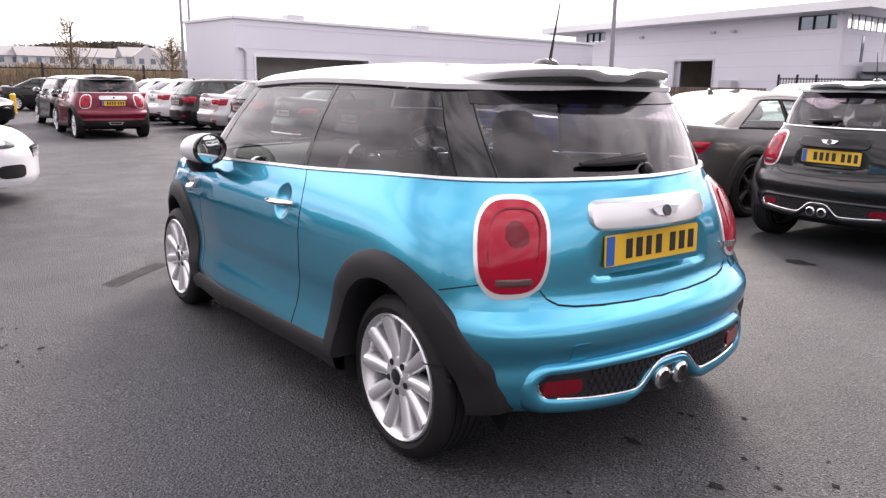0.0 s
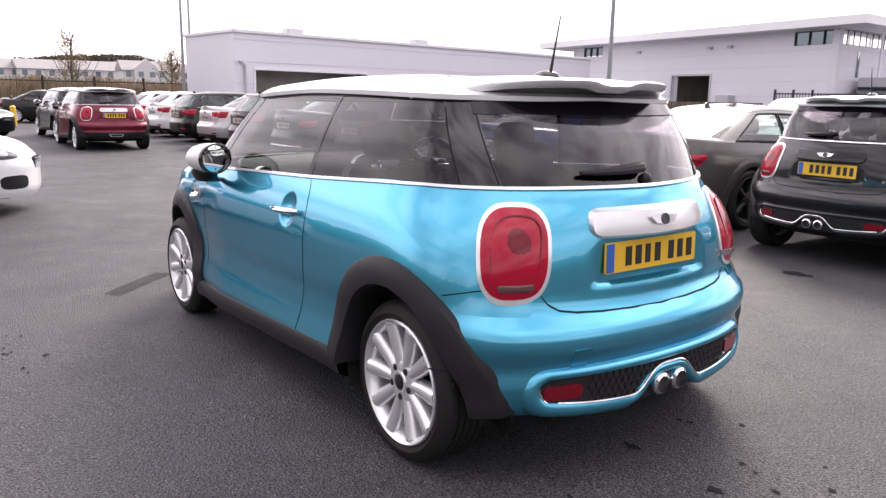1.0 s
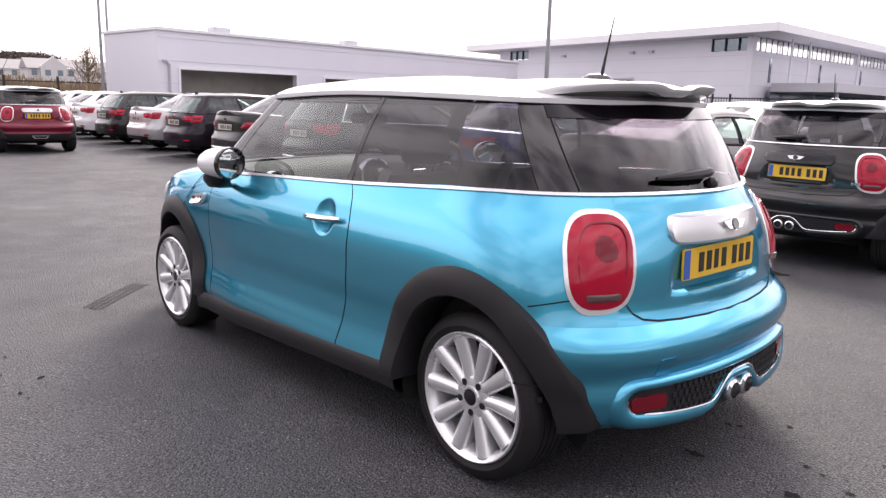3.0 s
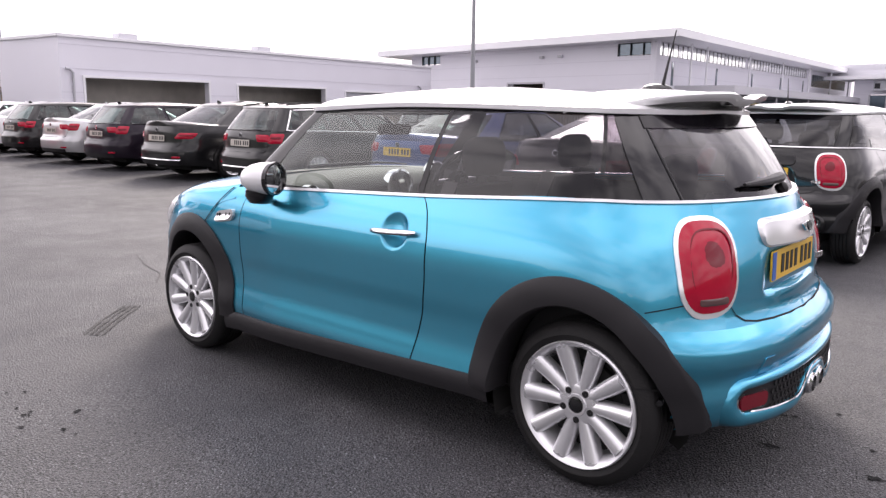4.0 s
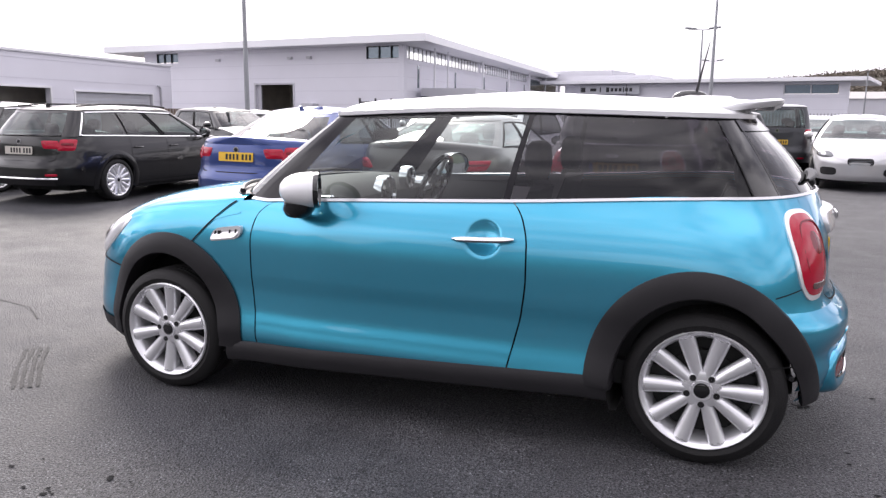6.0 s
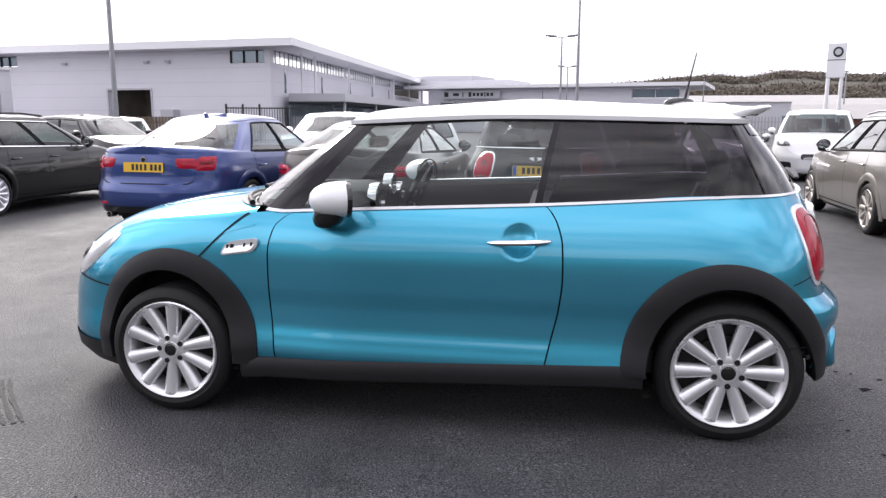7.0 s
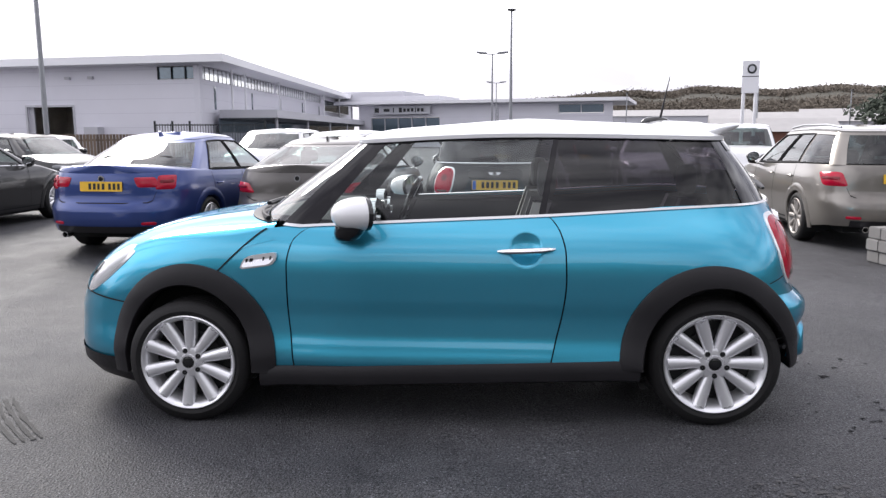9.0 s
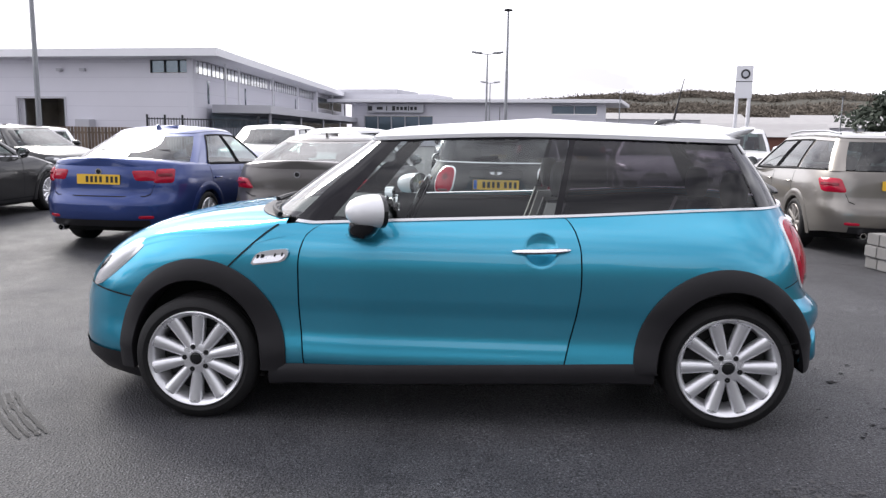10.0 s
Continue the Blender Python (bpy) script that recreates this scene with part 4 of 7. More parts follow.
    for a0, a1 in ((-66, -20), (-8, 46)):
        bm = bmesh.new()
        pts = []
        for i in range(9):
            x, y, z = base_ring(a0 + (a1 - a0) * i / 8 + 0.3, -0.035 + 0.05 * i / 8)
            pts.append((x, y, z + 0.014 + 0.010 * math.sin(math.pi * i / 8)))
        tube(bm, pts, 0.009, 6, radii=[0.014, 0.013, 0.011, 0.010, 0.009, 0.009, 0.008, 0.007, 0.005])
        part("wiper", bm, PLASTIC, car, "black windscreen wiper arm")
    # underbody
    bm = bmesh.new()
    box(bm, -1.70 - s, 1.45 + s, -0.52, 0.52, 0.20, 0.44)
    box(bm, -0.84 - s, 0.84 + s, -0.64, 0.64, 0.21, 0.34)
    part("underbody", bm, UNDER, car)
    bm = bmesh.new()
    grid(bm, [[sh.off("f", 66 * i / 14, z, d, sd) for i in range(15)] for sd in (-1,) for z, d in ((0.30, 0.006), (0.24, 0.018), (0.17, 0.01), (0.13, -0.03))])
    grid(bm, [[sh.off("f", 66 * i / 14, z, d, sd) for i in range(15)] for sd in (1,) for z, d in ((0.30, 0.006), (0.24, 0.018), (0.17, 0.01), (0.13, -0.03))])
    part("front_lip", bm, PLASTIC, car)
    # roof, spoiler, aerial
    bm = bmesh.new()
    gh.roof(bm)
    part("roof", bm, roof_mat, car, "white painted roof" if roof_mat == WHITEP else "")
    bm = bmesh.new()
    rows = []
    ny = 44
    for i in range(ny + 1):
        v = -1 + 2 * i / ny
        q = abs(v)
        tip = 1.515 + s - 0.32 * q**3.4
        mid = 1 / (1 + (max(q - 0.07, 0) / 0.10) ** 4)
        scoop = math.exp(-((q - 0.36) / 0.20) ** 4)
        top0 = 1.392 + 0.076 * (0.5 * (1 - q**14) + 0.5 * (1 - q**2))
        zt = 1.455 - 0.018 * mid - 0.028 * q**3 - 0.042 * q**8
        c = tip - 1.06 - s
        dip = 0.020 * scoop
        sec = [(0.0, top0 - 0.010), (0.14, top0 + 0.003), (0.33, top0 + (zt - top0) * 0.2 + 0.003), (0.52, top0 + (zt - top0) * 0.5 + 0.003), (0.60, top0 + (zt - top0) * 0.6 - dip),
               (0.82, zt - 0.004 - dip * 0.8), (0.90, zt - 0.001), (0.97, zt), (1.0, zt - 0.007), (0.985, zt - 0.018), (0.92, zt - 0.034 + 0.014 * q**6), (0.76, 1.404 - 0.032 * q**3), (0.58, 1.384 - 0.014 * q**3), (0.0, 1.368)]
        rows.append([(1.06 + s + c * f, v * (0.612 - 0.05 * f**2), z) for f, z in sec])
    grid(bm, [r[:11] for r in rows])
    for r in (rows[0], rows[-1]):
        bm.faces.new([bm.verts.new(p) for p in r])
    spoiler = part("roof_spoiler", bm, roof_mat, car, "white roof spoiler with twin scoops")
    bm = bmesh.new()
    grid(bm, [r[10:] for r in rows])
    part("spoiler_underside", bm, PILLAR, spoiler, "gloss black underside")
    # black sheet laid on the glass in place of the spoiler's shade
    bm = bmesh.new()
    grid(bm, [[gh.pt("r", 64 * abs(i) / 12, r, 1 if i > 0 else -1, 0.007) for i in range(-12, 13)] for r in (0.80, 0.9, 1.0)])
    part("spoiler_shade_band", bm, PILLAR, car, "black sheet for the spoiler's shade atop the rear window")
    bm = bmesh.new()
    grid(bm, [[(1.12 + s + dx * w, yy * w, 1.445 + h) for dx, yy in [(0.080 * math.cos(a), 0.030 * math.sin(a)) for a in [2 * math.pi * k / 20 for k in range(20)]]] for w, h in ((1.05, 0.0), (1.0, 0.020), (0.82, 0.036), (0.5, 0.046), (0.05, 0.049))], close=True)
    aer = part("aerial_base", bm, GLOSSBLK, car)
    bm = bmesh.new()
    tube(bm, [(1.145 + s, 0, 1.48), (1.162 + s, 0, 1.57), (1.19 + s, 0, 1.71)], 0.004, 6, radii=[0.0075, 0.0048, 0.0022])
    part("aerial_mast", bm, PLASTIC, aer)
    rear_screen_wiper(car, gh)
    # bright bar above the plate, badge, plate in its recess
    bm = bmesh.new()
    rows = []
    for i in range(25):
        y = -0.295 * math.cos(math.pi * i / 24)
        e = 1.18 * pw(1 - pw(abs(y) / 0.2955, 22), 0.5)
        x = sh.xr(y, 0.95) + 0.018 * (1 - (y / 0.31) ** 2)
        rows.append([(x - 0.04, y, 0.952 - 0.044 * e), (x + 0.012, y, 0.952 - 0.044 * e), (x + 0.020, y, 0.952 - 0.036 * e), (x + 0.015, y, 0.952 - 0.004), (x + 0.002, y, 0.952 + 0.036 * e), (x - 0.04, y, 0.952 + 0.046 * e)])
    vs = grid(bm, rows)
    bm.faces.new(vs[0])
    bm.faces.new(vs[-1])
    part("tailgate_bar", bm, SATIN if (main or paint_mat == RED) else paint_mat, car, "bright grip bar across the tailgate")
    badge_wings(car, pose(sh.xr(0, 0.95) + 0.036, 0.0, 0.957, 0, -16, 0), 0.080)
    plate(car, pose(plate_x + 0.006, 0, 0.826, 0, -2, 0) @ Matrix.Diagonal((1, 1 / 1.055, 1, 1)))
    bm = bmesh.new()
    for i in range(4):
        box(bm, 0, 0.004, 0.01 + i * 0.028, 0.032 + i * 0.028, -0.012, 0.012)
    b2 = part("badge_bar", bm, CHROME, car, "small chrome badge bars")
    b2.matrix_basis = pose(sh.xr(0.48, 0.77) + 0.006, 0.40, 0.765, 0, 0, -6)
    def rx(y):
        """The rearmost surface round the slot."""
        return max(sh.xr(y, z) for z in (0.33, 0.37, 0.41, 0.47))

    if sporty:
        # lower rear: dark insert, red reflectors, bright-edged lip, twin pipes
        bm = bmesh.new()
        rows = []
        for i in range(41):
            y = -0.55 + 1.10 * i / 40
            q = abs(y) / 0.55
            h = 0.078 * (1 - 0.75 * q**10)
            rows.append([(rx(y) + 0.004, y, z) for z in (0.392 - h, 0.392 - h * 0.3, 0.392 + h * 0.3, 0.392 + h)])
        grid(bm, rows)
        part("bumper_insert", bm, PLASTIC, car, "black mesh insert in the rear bumper")
        for j in range(4):
            for i in range(26):
                y0 = -0.36 + 0.72 * (i + 0.5 * (j % 2)) / 25.5
                if abs(y0) < 0.12 and j < 2:
                    continue
                m_ = pose(rx(y0) + 0.0045, y0, 0.352 + 0.028 * j)
                shared("meshcell", "mesh_cell", lambda: prism(bmesh.new(), [(0.0115 * math.cos(math.pi * k / 3), 0.0105 * math.sin(math.pi * k / 3)) for k in range(6)], 0, 0.004, lambda u, v, d: (d, u, v)), SEAM, car, m_, smooth=0)
        part("tow_cover", prism(bmesh.new(), rounded(0.062, 0.062, 0.006), -0.01, 0.0035, lambda u, v, d: (sh.xr(-0.40 + u, 0.515 + v) + d, -0.40 + u, 0.515 + v)), paint_mat, car)
        for side in (-1, 1):
            bm = bmesh.new()
            prism(bm, rounded(0.135, 0.052, 0.02), -0.015, 0.006, lambda u, v, d: (rx(0.462 + u) + 0.004 + d, side * (0.462 + u), 0.398 + v))
            r1 = part("reflector", bm, LENSDARK, car, "red rear fog reflector")
            bm = bmesh.new()
            prism(bm, rounded(0.155, 0.068, 0.026), -0.018, 0.001, lambda u, v, d: (rx(0.462 + u) + 0.004 + d, side * (0.462 + u), 0.397 + v))
            part("reflector_rim", bm, GLOSSBLK, r1)
        # ridge round the slot, arching over the pipes
        E, ztop = 0.50, 0.462

        def lip_z(y):
            a = abs(y)
            return 0.318 + 0.02 * (a / 0.5) ** 3 + 0.095 * math.exp(-(a / 0.135) ** 4)
        zb = lip_z(E)
        zm, zh = (zb + ztop) / 2, (ztop - zb) / 2
        low = [(-E + 2 * E * i / 48, lip_z(-E + 2 * E * i / 48)) for i in range(49)]
        bow = [(E + 0.068 * math.sin(math.pi * i / 12), zm - zh * math.cos(math.pi * i / 12)) for i in range(1, 12)]
        high = [(E - 2 * E * i / 24, ztop) for i in range(25)]
        loop = low + bow + high + [(-y, z) for y, z in reversed(bow)]
        bm = bmesh.new()
        rows = []
        for i, (y, z) in enumerate(loop):
            p, q = loop[i - 1], loop[(i + 1) % len(loop)]
            d = Vector((q[0] - p[0], q[1] - p[1])).normalized()
            o = Vector((d.y, -d.x))
            k = min(max((z - zb) / (ztop - zb), 0.0), 1.0) if abs(y) > 0.2 else (0.0 if i < 49 else 1.0)
            t = 0.028 - 0.013 * k if abs(y) > 0.2 or i > 48 else 0.021
            rows.append([(rx(y + o.x * w * t) + h * (1 - 0.4 * k), y + o.x * w * t, z + o.y * w * t) for w, h in ((-1.0, -0.015), (-0.95, 0.012), (-0.5, 0.020), (0.2, 0.020), (0.8, 0.010), (1.2, -0.02), (1.5, -0.06))])
        rows.append(rows[0])
        grid(bm, rows)
        part("bumper_lip", bm, paint_mat, car, "body-coloured lip arching over the pipes")
        bm = bmesh.new()
        bead = [(-y, z) for y, z in reversed(bow[:8])] + low + bow[:8]
        tube(bm, [(rx(y) + 0.016, y * 0.955, z + 0.024 * (1 if abs(y) <= E else 0.55)) for y, z in bead], 0.005, 6)
        part("lip_bead", bm, CHROME, car)
        for y in (-0.049, 0.049):
            bm = bmesh.new()
            lathe(bm, [(0.030, -0.14), (0.030, 0.015), (0.034, 0.012), (0.041, 0.008), (0.043, 0.0), (0.043, -0.10)], seg=26)
            pp = part("exhaust_pipe", bm, CHROME, car, "round chrome exhaust tip")
            pp.matrix_basis = pose(1.846 + s, y, 0.360, 0, 0, -90)
            bm = bmesh.new()
            lathe(bm, [(0.0005, -0.06), (0.031, -0.06)], seg=20)
            part("pipe_inside", bm, UNDER, pp)
    else:
        bm = bmesh.new()
        grid(bm, [[(sh.xr(y, z) + 0.008, y, z) for y in [-0.70 + 1.40 * i / 40 for i in range(41)]] for z in (0.27, 0.32, 0.38, 0.43)])
        part("bumper_insert", bm, PLASTIC, car, "black lower rear bumper")
        bm = prism(bmesh.new(), [(-0.17, 0.035), (0.17, 0.035), (0.13, -0.035), (-0.13, -0.035)], -0.02, 0.012, lambda u, v, d: (sh.xr(0, 0.36) + d, u, 0.36 + v))
        part("bumper_trim", bm, CHROME, car, "small bright trim in the bumper")
        part("trim_slot", prism(bmesh.new(), [(-0.13, 0.018), (0.13, 0.018), (0.10, -0.02), (-0.10, -0.02)], 0.0125, 0.016, lambda u, v, d: (sh.xr(0, 0.36) + d, u, 0.36 + v)), SEAM, car)
    # side badge in the wing
    for side in (-1, 1):
        bm = bmesh.new()
        m = [(-0.092, -0.026), (-0.082, -0.004), (-0.068, 0.014), (-0.045, 0.025), (0.0, 0.028), (0.072, 0.029), (0.086, 0.024), (0.090, 0.012), (0.084, -0.008), (0.070, -0.025), (0.050, -0.032), (-0.04, -0.034), (-0.082, -0.034)]
        prism(bm, m, -0.01, 0.012, lambda u, v, d: (-0.868 - s + u, side * (sh.y(-0.868 - s + u, 0.80) + d), 0.815 + v + 0.12 * u))
        sb = part("side_vent", bm, SATIN, car, "chrome side vent badge")
        bm = bmesh.new()
        prism(bm, [(u * 0.86, v * 0.72) for u, v in m], 0.0122, 0.0140, lambda u, v, d: (-0.868 - s + u, side * (sh.y(-0.868 - s + u, 0.80) + d - v * 0.5), 0.815 + v + 0.12 * u))
        part("vent_face", bm, ALLOY, sb)
        for u0, u1 in ((-0.066, -0.056), (-0.046, -0.030), (0.018, 0.026), (0.052, 0.060)):
            bm = bmesh.new()
            prism(bm, [(u0, -0.012), (u1, -0.014), (u1 + 0.008, 0.012), (u0 + 0.008, 0.014)], 0.0141, 0.0158, lambda u, v, d: (-0.868 - s + u, side * (sh.y(-0.868 - s + u, 0.80) + d), 0.815 + v + 0.12 * u))
            part("vent_mark", bm, SEAM, sb)
        # swept crease above the vent
        bm = bmesh.new()
        sh.ribbon(bm, [(-0.975 - s + 0.17 * t, 0.852 + 0.06 * t**0.6) for t in [i / 10 for i in range(11)]], 0.010, 0.003, side)
        part("vent_crease", bm, paint_mat, car)
        wing_mirror(car, pose(-0.385 - s, side * 0.880, 1.047, 0, 0, -side * 26), roof_mat, side, 0.95)
        # seam between bumper and wing
        bm = bmesh.new()
        sh.ribbon(bm, [(-1.93 - s + 0.36 * t, 0.612 - 0.03 * t) for t in [i / 12 for i in range(13)]], 0.008, 0.003, side)
        part("bumper_seam", bm, SEAM, car)
        for x in (-1.244 - s, 1.270 + s):
            wheel("hatch", car, x, side * 0.788, side, r=0.303, rim=0.230, spin=22 if x < 0 else -1, lift=0.04 if main and x > 0 else 0.0)
    # cabin
    bm = bmesh.new()
    box(bm, -0.85 - s, 1.45 + s, -0.70, 0.70, 0.30, 0.40)
    for sd in (-1, 1):
        grid(bm, [[(x, sd * (sh.y(max(x, -0.8 - s), 1.0) - 0.075 + d), z) for x in [-0.8 - s + (2.2 + 2 * s) * i / 12 for i in range(13)]] for z, d in ((0.38, -0.02), (0.80, -0.03), (0.93, 0.0), (1.0, 0.035))])
    grid(bm, [[(1.40 + s, y, z) for y in (-0.6, 0, 0.6)] for z in (0.35, 0.95)])
    part("cabin_lining", bm, TRIM, car)
    bm = bmesh.new()
    rows = []
    for x, z, w in ((-0.97, 0.985, 0.22), (-0.90, 1.000, 0.44), (-0.80, 1.012, 0.56), (-0.66, 1.012, 0.63), (-0.52, 0.985, 0.66), (-0.47, 0.93, 0.68), (-0.50, 0.75, 0.68), (-0.60, 0.55, 0.68)):
        rows.append([(x - s, w * (-1 + 2 * i / 16), z + 0.012 * math.cos(w * (-1 + 2 * i / 16) * 4.2)) for i in range(17)])
    grid(bm, rows)
    dash = part("dashboard", bm, TRIM, car, "dark dashboard")
    for nm, y, z, k, txt in (("air_vent", -0.56, 0.935, 1.0, "chrome-ringed round air vent"), ("centre_dial", 0.06, 0.935, 1.95, "large round centre display with a chrome ring"), ("air_vent", 0.58, 0.94, 1.1, "chrome-ringed round air vent"), ("instrument_dial", 0.36, 1.0, 1.3, "round instrument pod behind the wheel")):
        bm = lathe(bmesh.new(), [(0.050 * k, 0.03), (0.052 * k, 0.0), (0.052 * k, -0.02), (0.046 * k, -0.022), (0.042 * k, 0.0)], seg=28)
        v = part(nm, bm, CHROME, dash, txt)
        v.matrix_basis = pose(-0.462 - s, y, z, 0, 0, 90)
        part("dial_face", lathe(bmesh.new(), [(0.043 * k, -0.004), (0.03 * k, -0.008), (0.001, -0.010)], seg=28), GLOSSBLK, v)
    bm = bmesh.new()
    grid(bm, [[((0.185 + 0.017 * math.cos(b)) * math.cos(a), (0.185 + 0.017 * math.cos(b)) * math.sin(a), 0.017 * math.sin(b)) for b in [2 * math.pi * k / 8 for k in range(9)]] for a in [2 * math.pi * k / 36 for k in range(37)]])
    sw = part("steering_wheel", bm, GLOSSBLK, car, "black steering wheel with three spokes")
    sw.matrix_basis = pose(-0.30 - s, 0.37, 0.96, 0, -66, 0)
    for a in (0, 180, 270):
        sp = part("wheel_spoke", boxed(0.04, 0.175, -0.018, 0.018, -0.012, 0.006, 0.005), ALLOY, sw)
        sp.matrix_basis = pose(0, 0, 0, 0, 0, a + 90)
    part("wheel_boss", lathe(bmesh.new(), [(0.07, -0.03), (0.07, 0.012), (0.055, 0.02), (0.001, 0.024)], axis_y=False, seg=20), TRIM, sw)
    for y in (-0.37, 0.37):
        seat(car, 0.10, y, SEATL if main else None)
    seat(car, 0.98 + s, -0.33, SEATL if main else None, 0.5, 0.56, 1.16)
    seat(car, 0.98 + s, 0.33, SEATL if main else None, 0.5, 0.56, 1.16)
    bm = boxed(-0.012, 0.012, -0.11, 0.11, -0.03, 0.03, 0.01)
    im = part("cabin_mirror", bm, GLOSSBLK, car)
    im.matrix_basis = pose(-0.43 - s, 0.0, 1.262, 0, 0, -10)
    part("mirror_stalk", tube(bmesh.new(), [(-0.44 - s, 0, 1.275), (-0.50 - s, 0, 1.325)], 0.012, 8), GLOSSBLK, car)
    return car


WIDE = Matrix.Diagonal((1, 1.055, 1, 1))
teal_car = small_hatch("teal_hatchback", "metallic teal three-door hatchback with white roof on dark asphalt", TEAL, WHITEP, main=True)
teal_car.matrix_basis = pose(0, 0.047, 0) @ WIDE


# ---- other parked vehicles ----
def road_car(name, label, paint_mat, x, y, heading, length=4.63, width=1.81, height=1.43, wb=2.81, fo=0.80, style="saloon", belt=0.93, r=0.32,
             lamp=(0.80, 14, 0.055, 0.80), lamp_mat=None, plate_z=0.78, plate_mat=None, rails=False, bright=False, spokes=10, roof_mat=None, group="", drop=0.0, plate_on=True, pipes=(), glass=None, nr=4.6, rim_mat=None):
    """A parked car. (x, y): middle of the wheelbase; heading: degrees of its nose from +x. style: saloon, coupe, hatch, estate, suv."""
    car = thing(name, label, "car", group)
    w, n = width / 2, -(wb / 2 + fo)
    t = n + length
    suv = style == "suv"
    boxy = style in ("hatch", "estate", "suv")
    hz = belt - 0.12 + (0.06 if suv else 0)
    wsb = -wb / 2 + (0.52 if boxy else 0.62)
    deck = not boxy
    rgb = t - (0.12 if boxy else (0.62 if style == "saloon" else 0.50))
    sh = Shell(
        xa=-wb / 2 + 0.35, xb=wb / 2 - 0.25, nf=3.0, mf=2.5, nr=nr, mr=3.2,
        nose=[(0.12, n + 0.08), (0.3, n), (0.52, n), (0.64, n + 0.04), (hz, n + 0.14), (hz + 0.3, n + 0.5)],
        tail=[(0.18, t - 0.12), (0.34, t - 0.02), (0.42, t), (0.57, t - 0.005), (0.63, t - 0.06), (0.68, t - 0.075), (0.8, t - 0.08), (belt - 0.02, t - 0.09), (belt + 0.06, t - 0.12), (belt + 0.15, t - 0.18)],
        width=[(0.15, w * 0.90), (0.32, w * 0.97), (0.6, w), (0.78, w * 0.985), (belt - 0.04, w * 0.95), (belt + 0.12, w * 0.88)],
        taper=[(n, 0.97), (-wb / 2, 0.985), (0, 1.0), (t, 0.99)],
        shoulder=[(n, 0.54), (n + 0.10, 0.62), (n + 0.3, hz - 0.09), (n + 0.7, hz - 0.02), (wsb, belt - 0.03), (0.2, belt), (wb / 2, belt + 0.035), (t - 0.25, belt + 0.05), (t, belt + (0.035 if deck else 0.05))],
        crest=[(n, 0.54), (n + 0.08, 0.66), (n + 0.3, hz - 0.01), (n + 0.7, hz + 0.06), (wsb, belt + 0.05), (rgb - 0.2, belt + 0.10), (t - 0.22, belt + 0.135), (t - 0.09, belt + 0.130), (t - 0.04, belt + 0.03)],
        bottom=[(n, 0.20), (t - 0.75, 0.23), (t - 0.35, 0.285), (t, 0.30)],
        arches=[(-wb / 2, r, r + 0.055, r + 0.065), (wb / 2, r, r + 0.055, r + 0.065)])
    top = {"saloon": (wsb + 0.62, wsb + 0.80, t - 1.55, t - 1.28), "coupe": (wsb + 0.66, wsb + 0.85, t - 1.65, t - 1.30), "hatch": (wsb + 0.62, wsb + 0.78, t - 0.60, t - 0.36),
           "estate": (wsb + 0.66, wsb + 0.84, t - 0.72, t - 0.44), "suv": (wsb + 0.55, wsb + 0.72, t - 0.62, t - 0.36)}[style]
    base = (wsb - 0.20, wsb + 0.16, (t - 0.50) if boxy else rgb - 0.32, (t - 0.13) if boxy else rgb)
    gh = Glasshouse(sh, base, top, w * (0.74 if suv else (0.66 if boxy else 0.61)), [(top[0], height - 0.075), ((top[0] + top[3]) / 2, height - 0.05), (top[3], height - (0.075 if boxy else 0.09))], 0.062, zfront=belt + 0.03, zrear=belt + (0.05 if boxy else 0.09))
    gm = glass or BGGLASS
    cols = sh.columns(14, 34, 16)
    bm = bmesh.new()
    for side in (-1, 1):
        sh.side_mesh(bm, cols, 0, 1, 12, side)
        sh.cap_mesh(bm, [c for c in cols if c[0] == "f"] + [("s", sh.xa), ("s", wsb + 0.05)] if wsb > sh.xa else [c for c in cols if c[0] == "f"], 8, side)
        if deck:
            sh.cap_mesh(bm, [("s", base[2]), ("s", sh.xb)] + [c for c in cols if c[0] == "r"] if base[2] < sh.xb else [c for c in cols if c[0] == "r"], 8, side, 0.55)
    part("body", bm, paint_mat, car)
    third = style in ("estate", "suv")
    w1, w2 = ((0.03, 0.36), (0.39, 0.68)) if third else (((0.03, 0.44), (0.47, 0.90)) if style != "coupe" else ((0.03, 0.55), (0.58, 0.97)))
    for side in (-1, 1):
        segs = [("windscreen", [("f", 62 * i / 10) for i in range(11)], gm, 0.03, 0.93)]
        segs += [("side_window", [("s", a + (b - a) * i / 5) for i in range(6)], gm, 0.05, 0.88) for a, b in (w1, w2)]
        c0 = w2[1]
        if third:
            segs.append(("side_window", [("s", 0.71 + 0.29 * i / 4) for i in range(5)] + [("r", 86), ("r", 82)], gm, 0.05, 0.86))
            segs.append(("rear_pillar", [("s", 0.68), ("s", 0.71)], paint_mat, 0, 1))
            segs.append(("rear_pillar", [("r", 82 - 5 * i) for i in range(7)], paint_mat, 0, 1))
        else:
            segs.append(("rear_pillar", [("s", c0), ("s", (c0 + 1) / 2), ("s", 1.0)] + [("r", 90 - 4 * i) for i in range(1, 7)], paint_mat, 0, 1))
        rp = 52 if third else 66
        segs.append(("rear_window", [("r", rp - rp * i / 10) for i in range(11)], gm, 0.03, 0.92))
        segs.append(("screen_pillar", [("f", 62 + 4 * i) for i in range(8)] + [("s", 0.03)], paint_mat, 0, 1))
        segs.append(("door_pillar", [("s", w1[1]), ("s", w2[0])], SEAM, 0.04, 0.9))
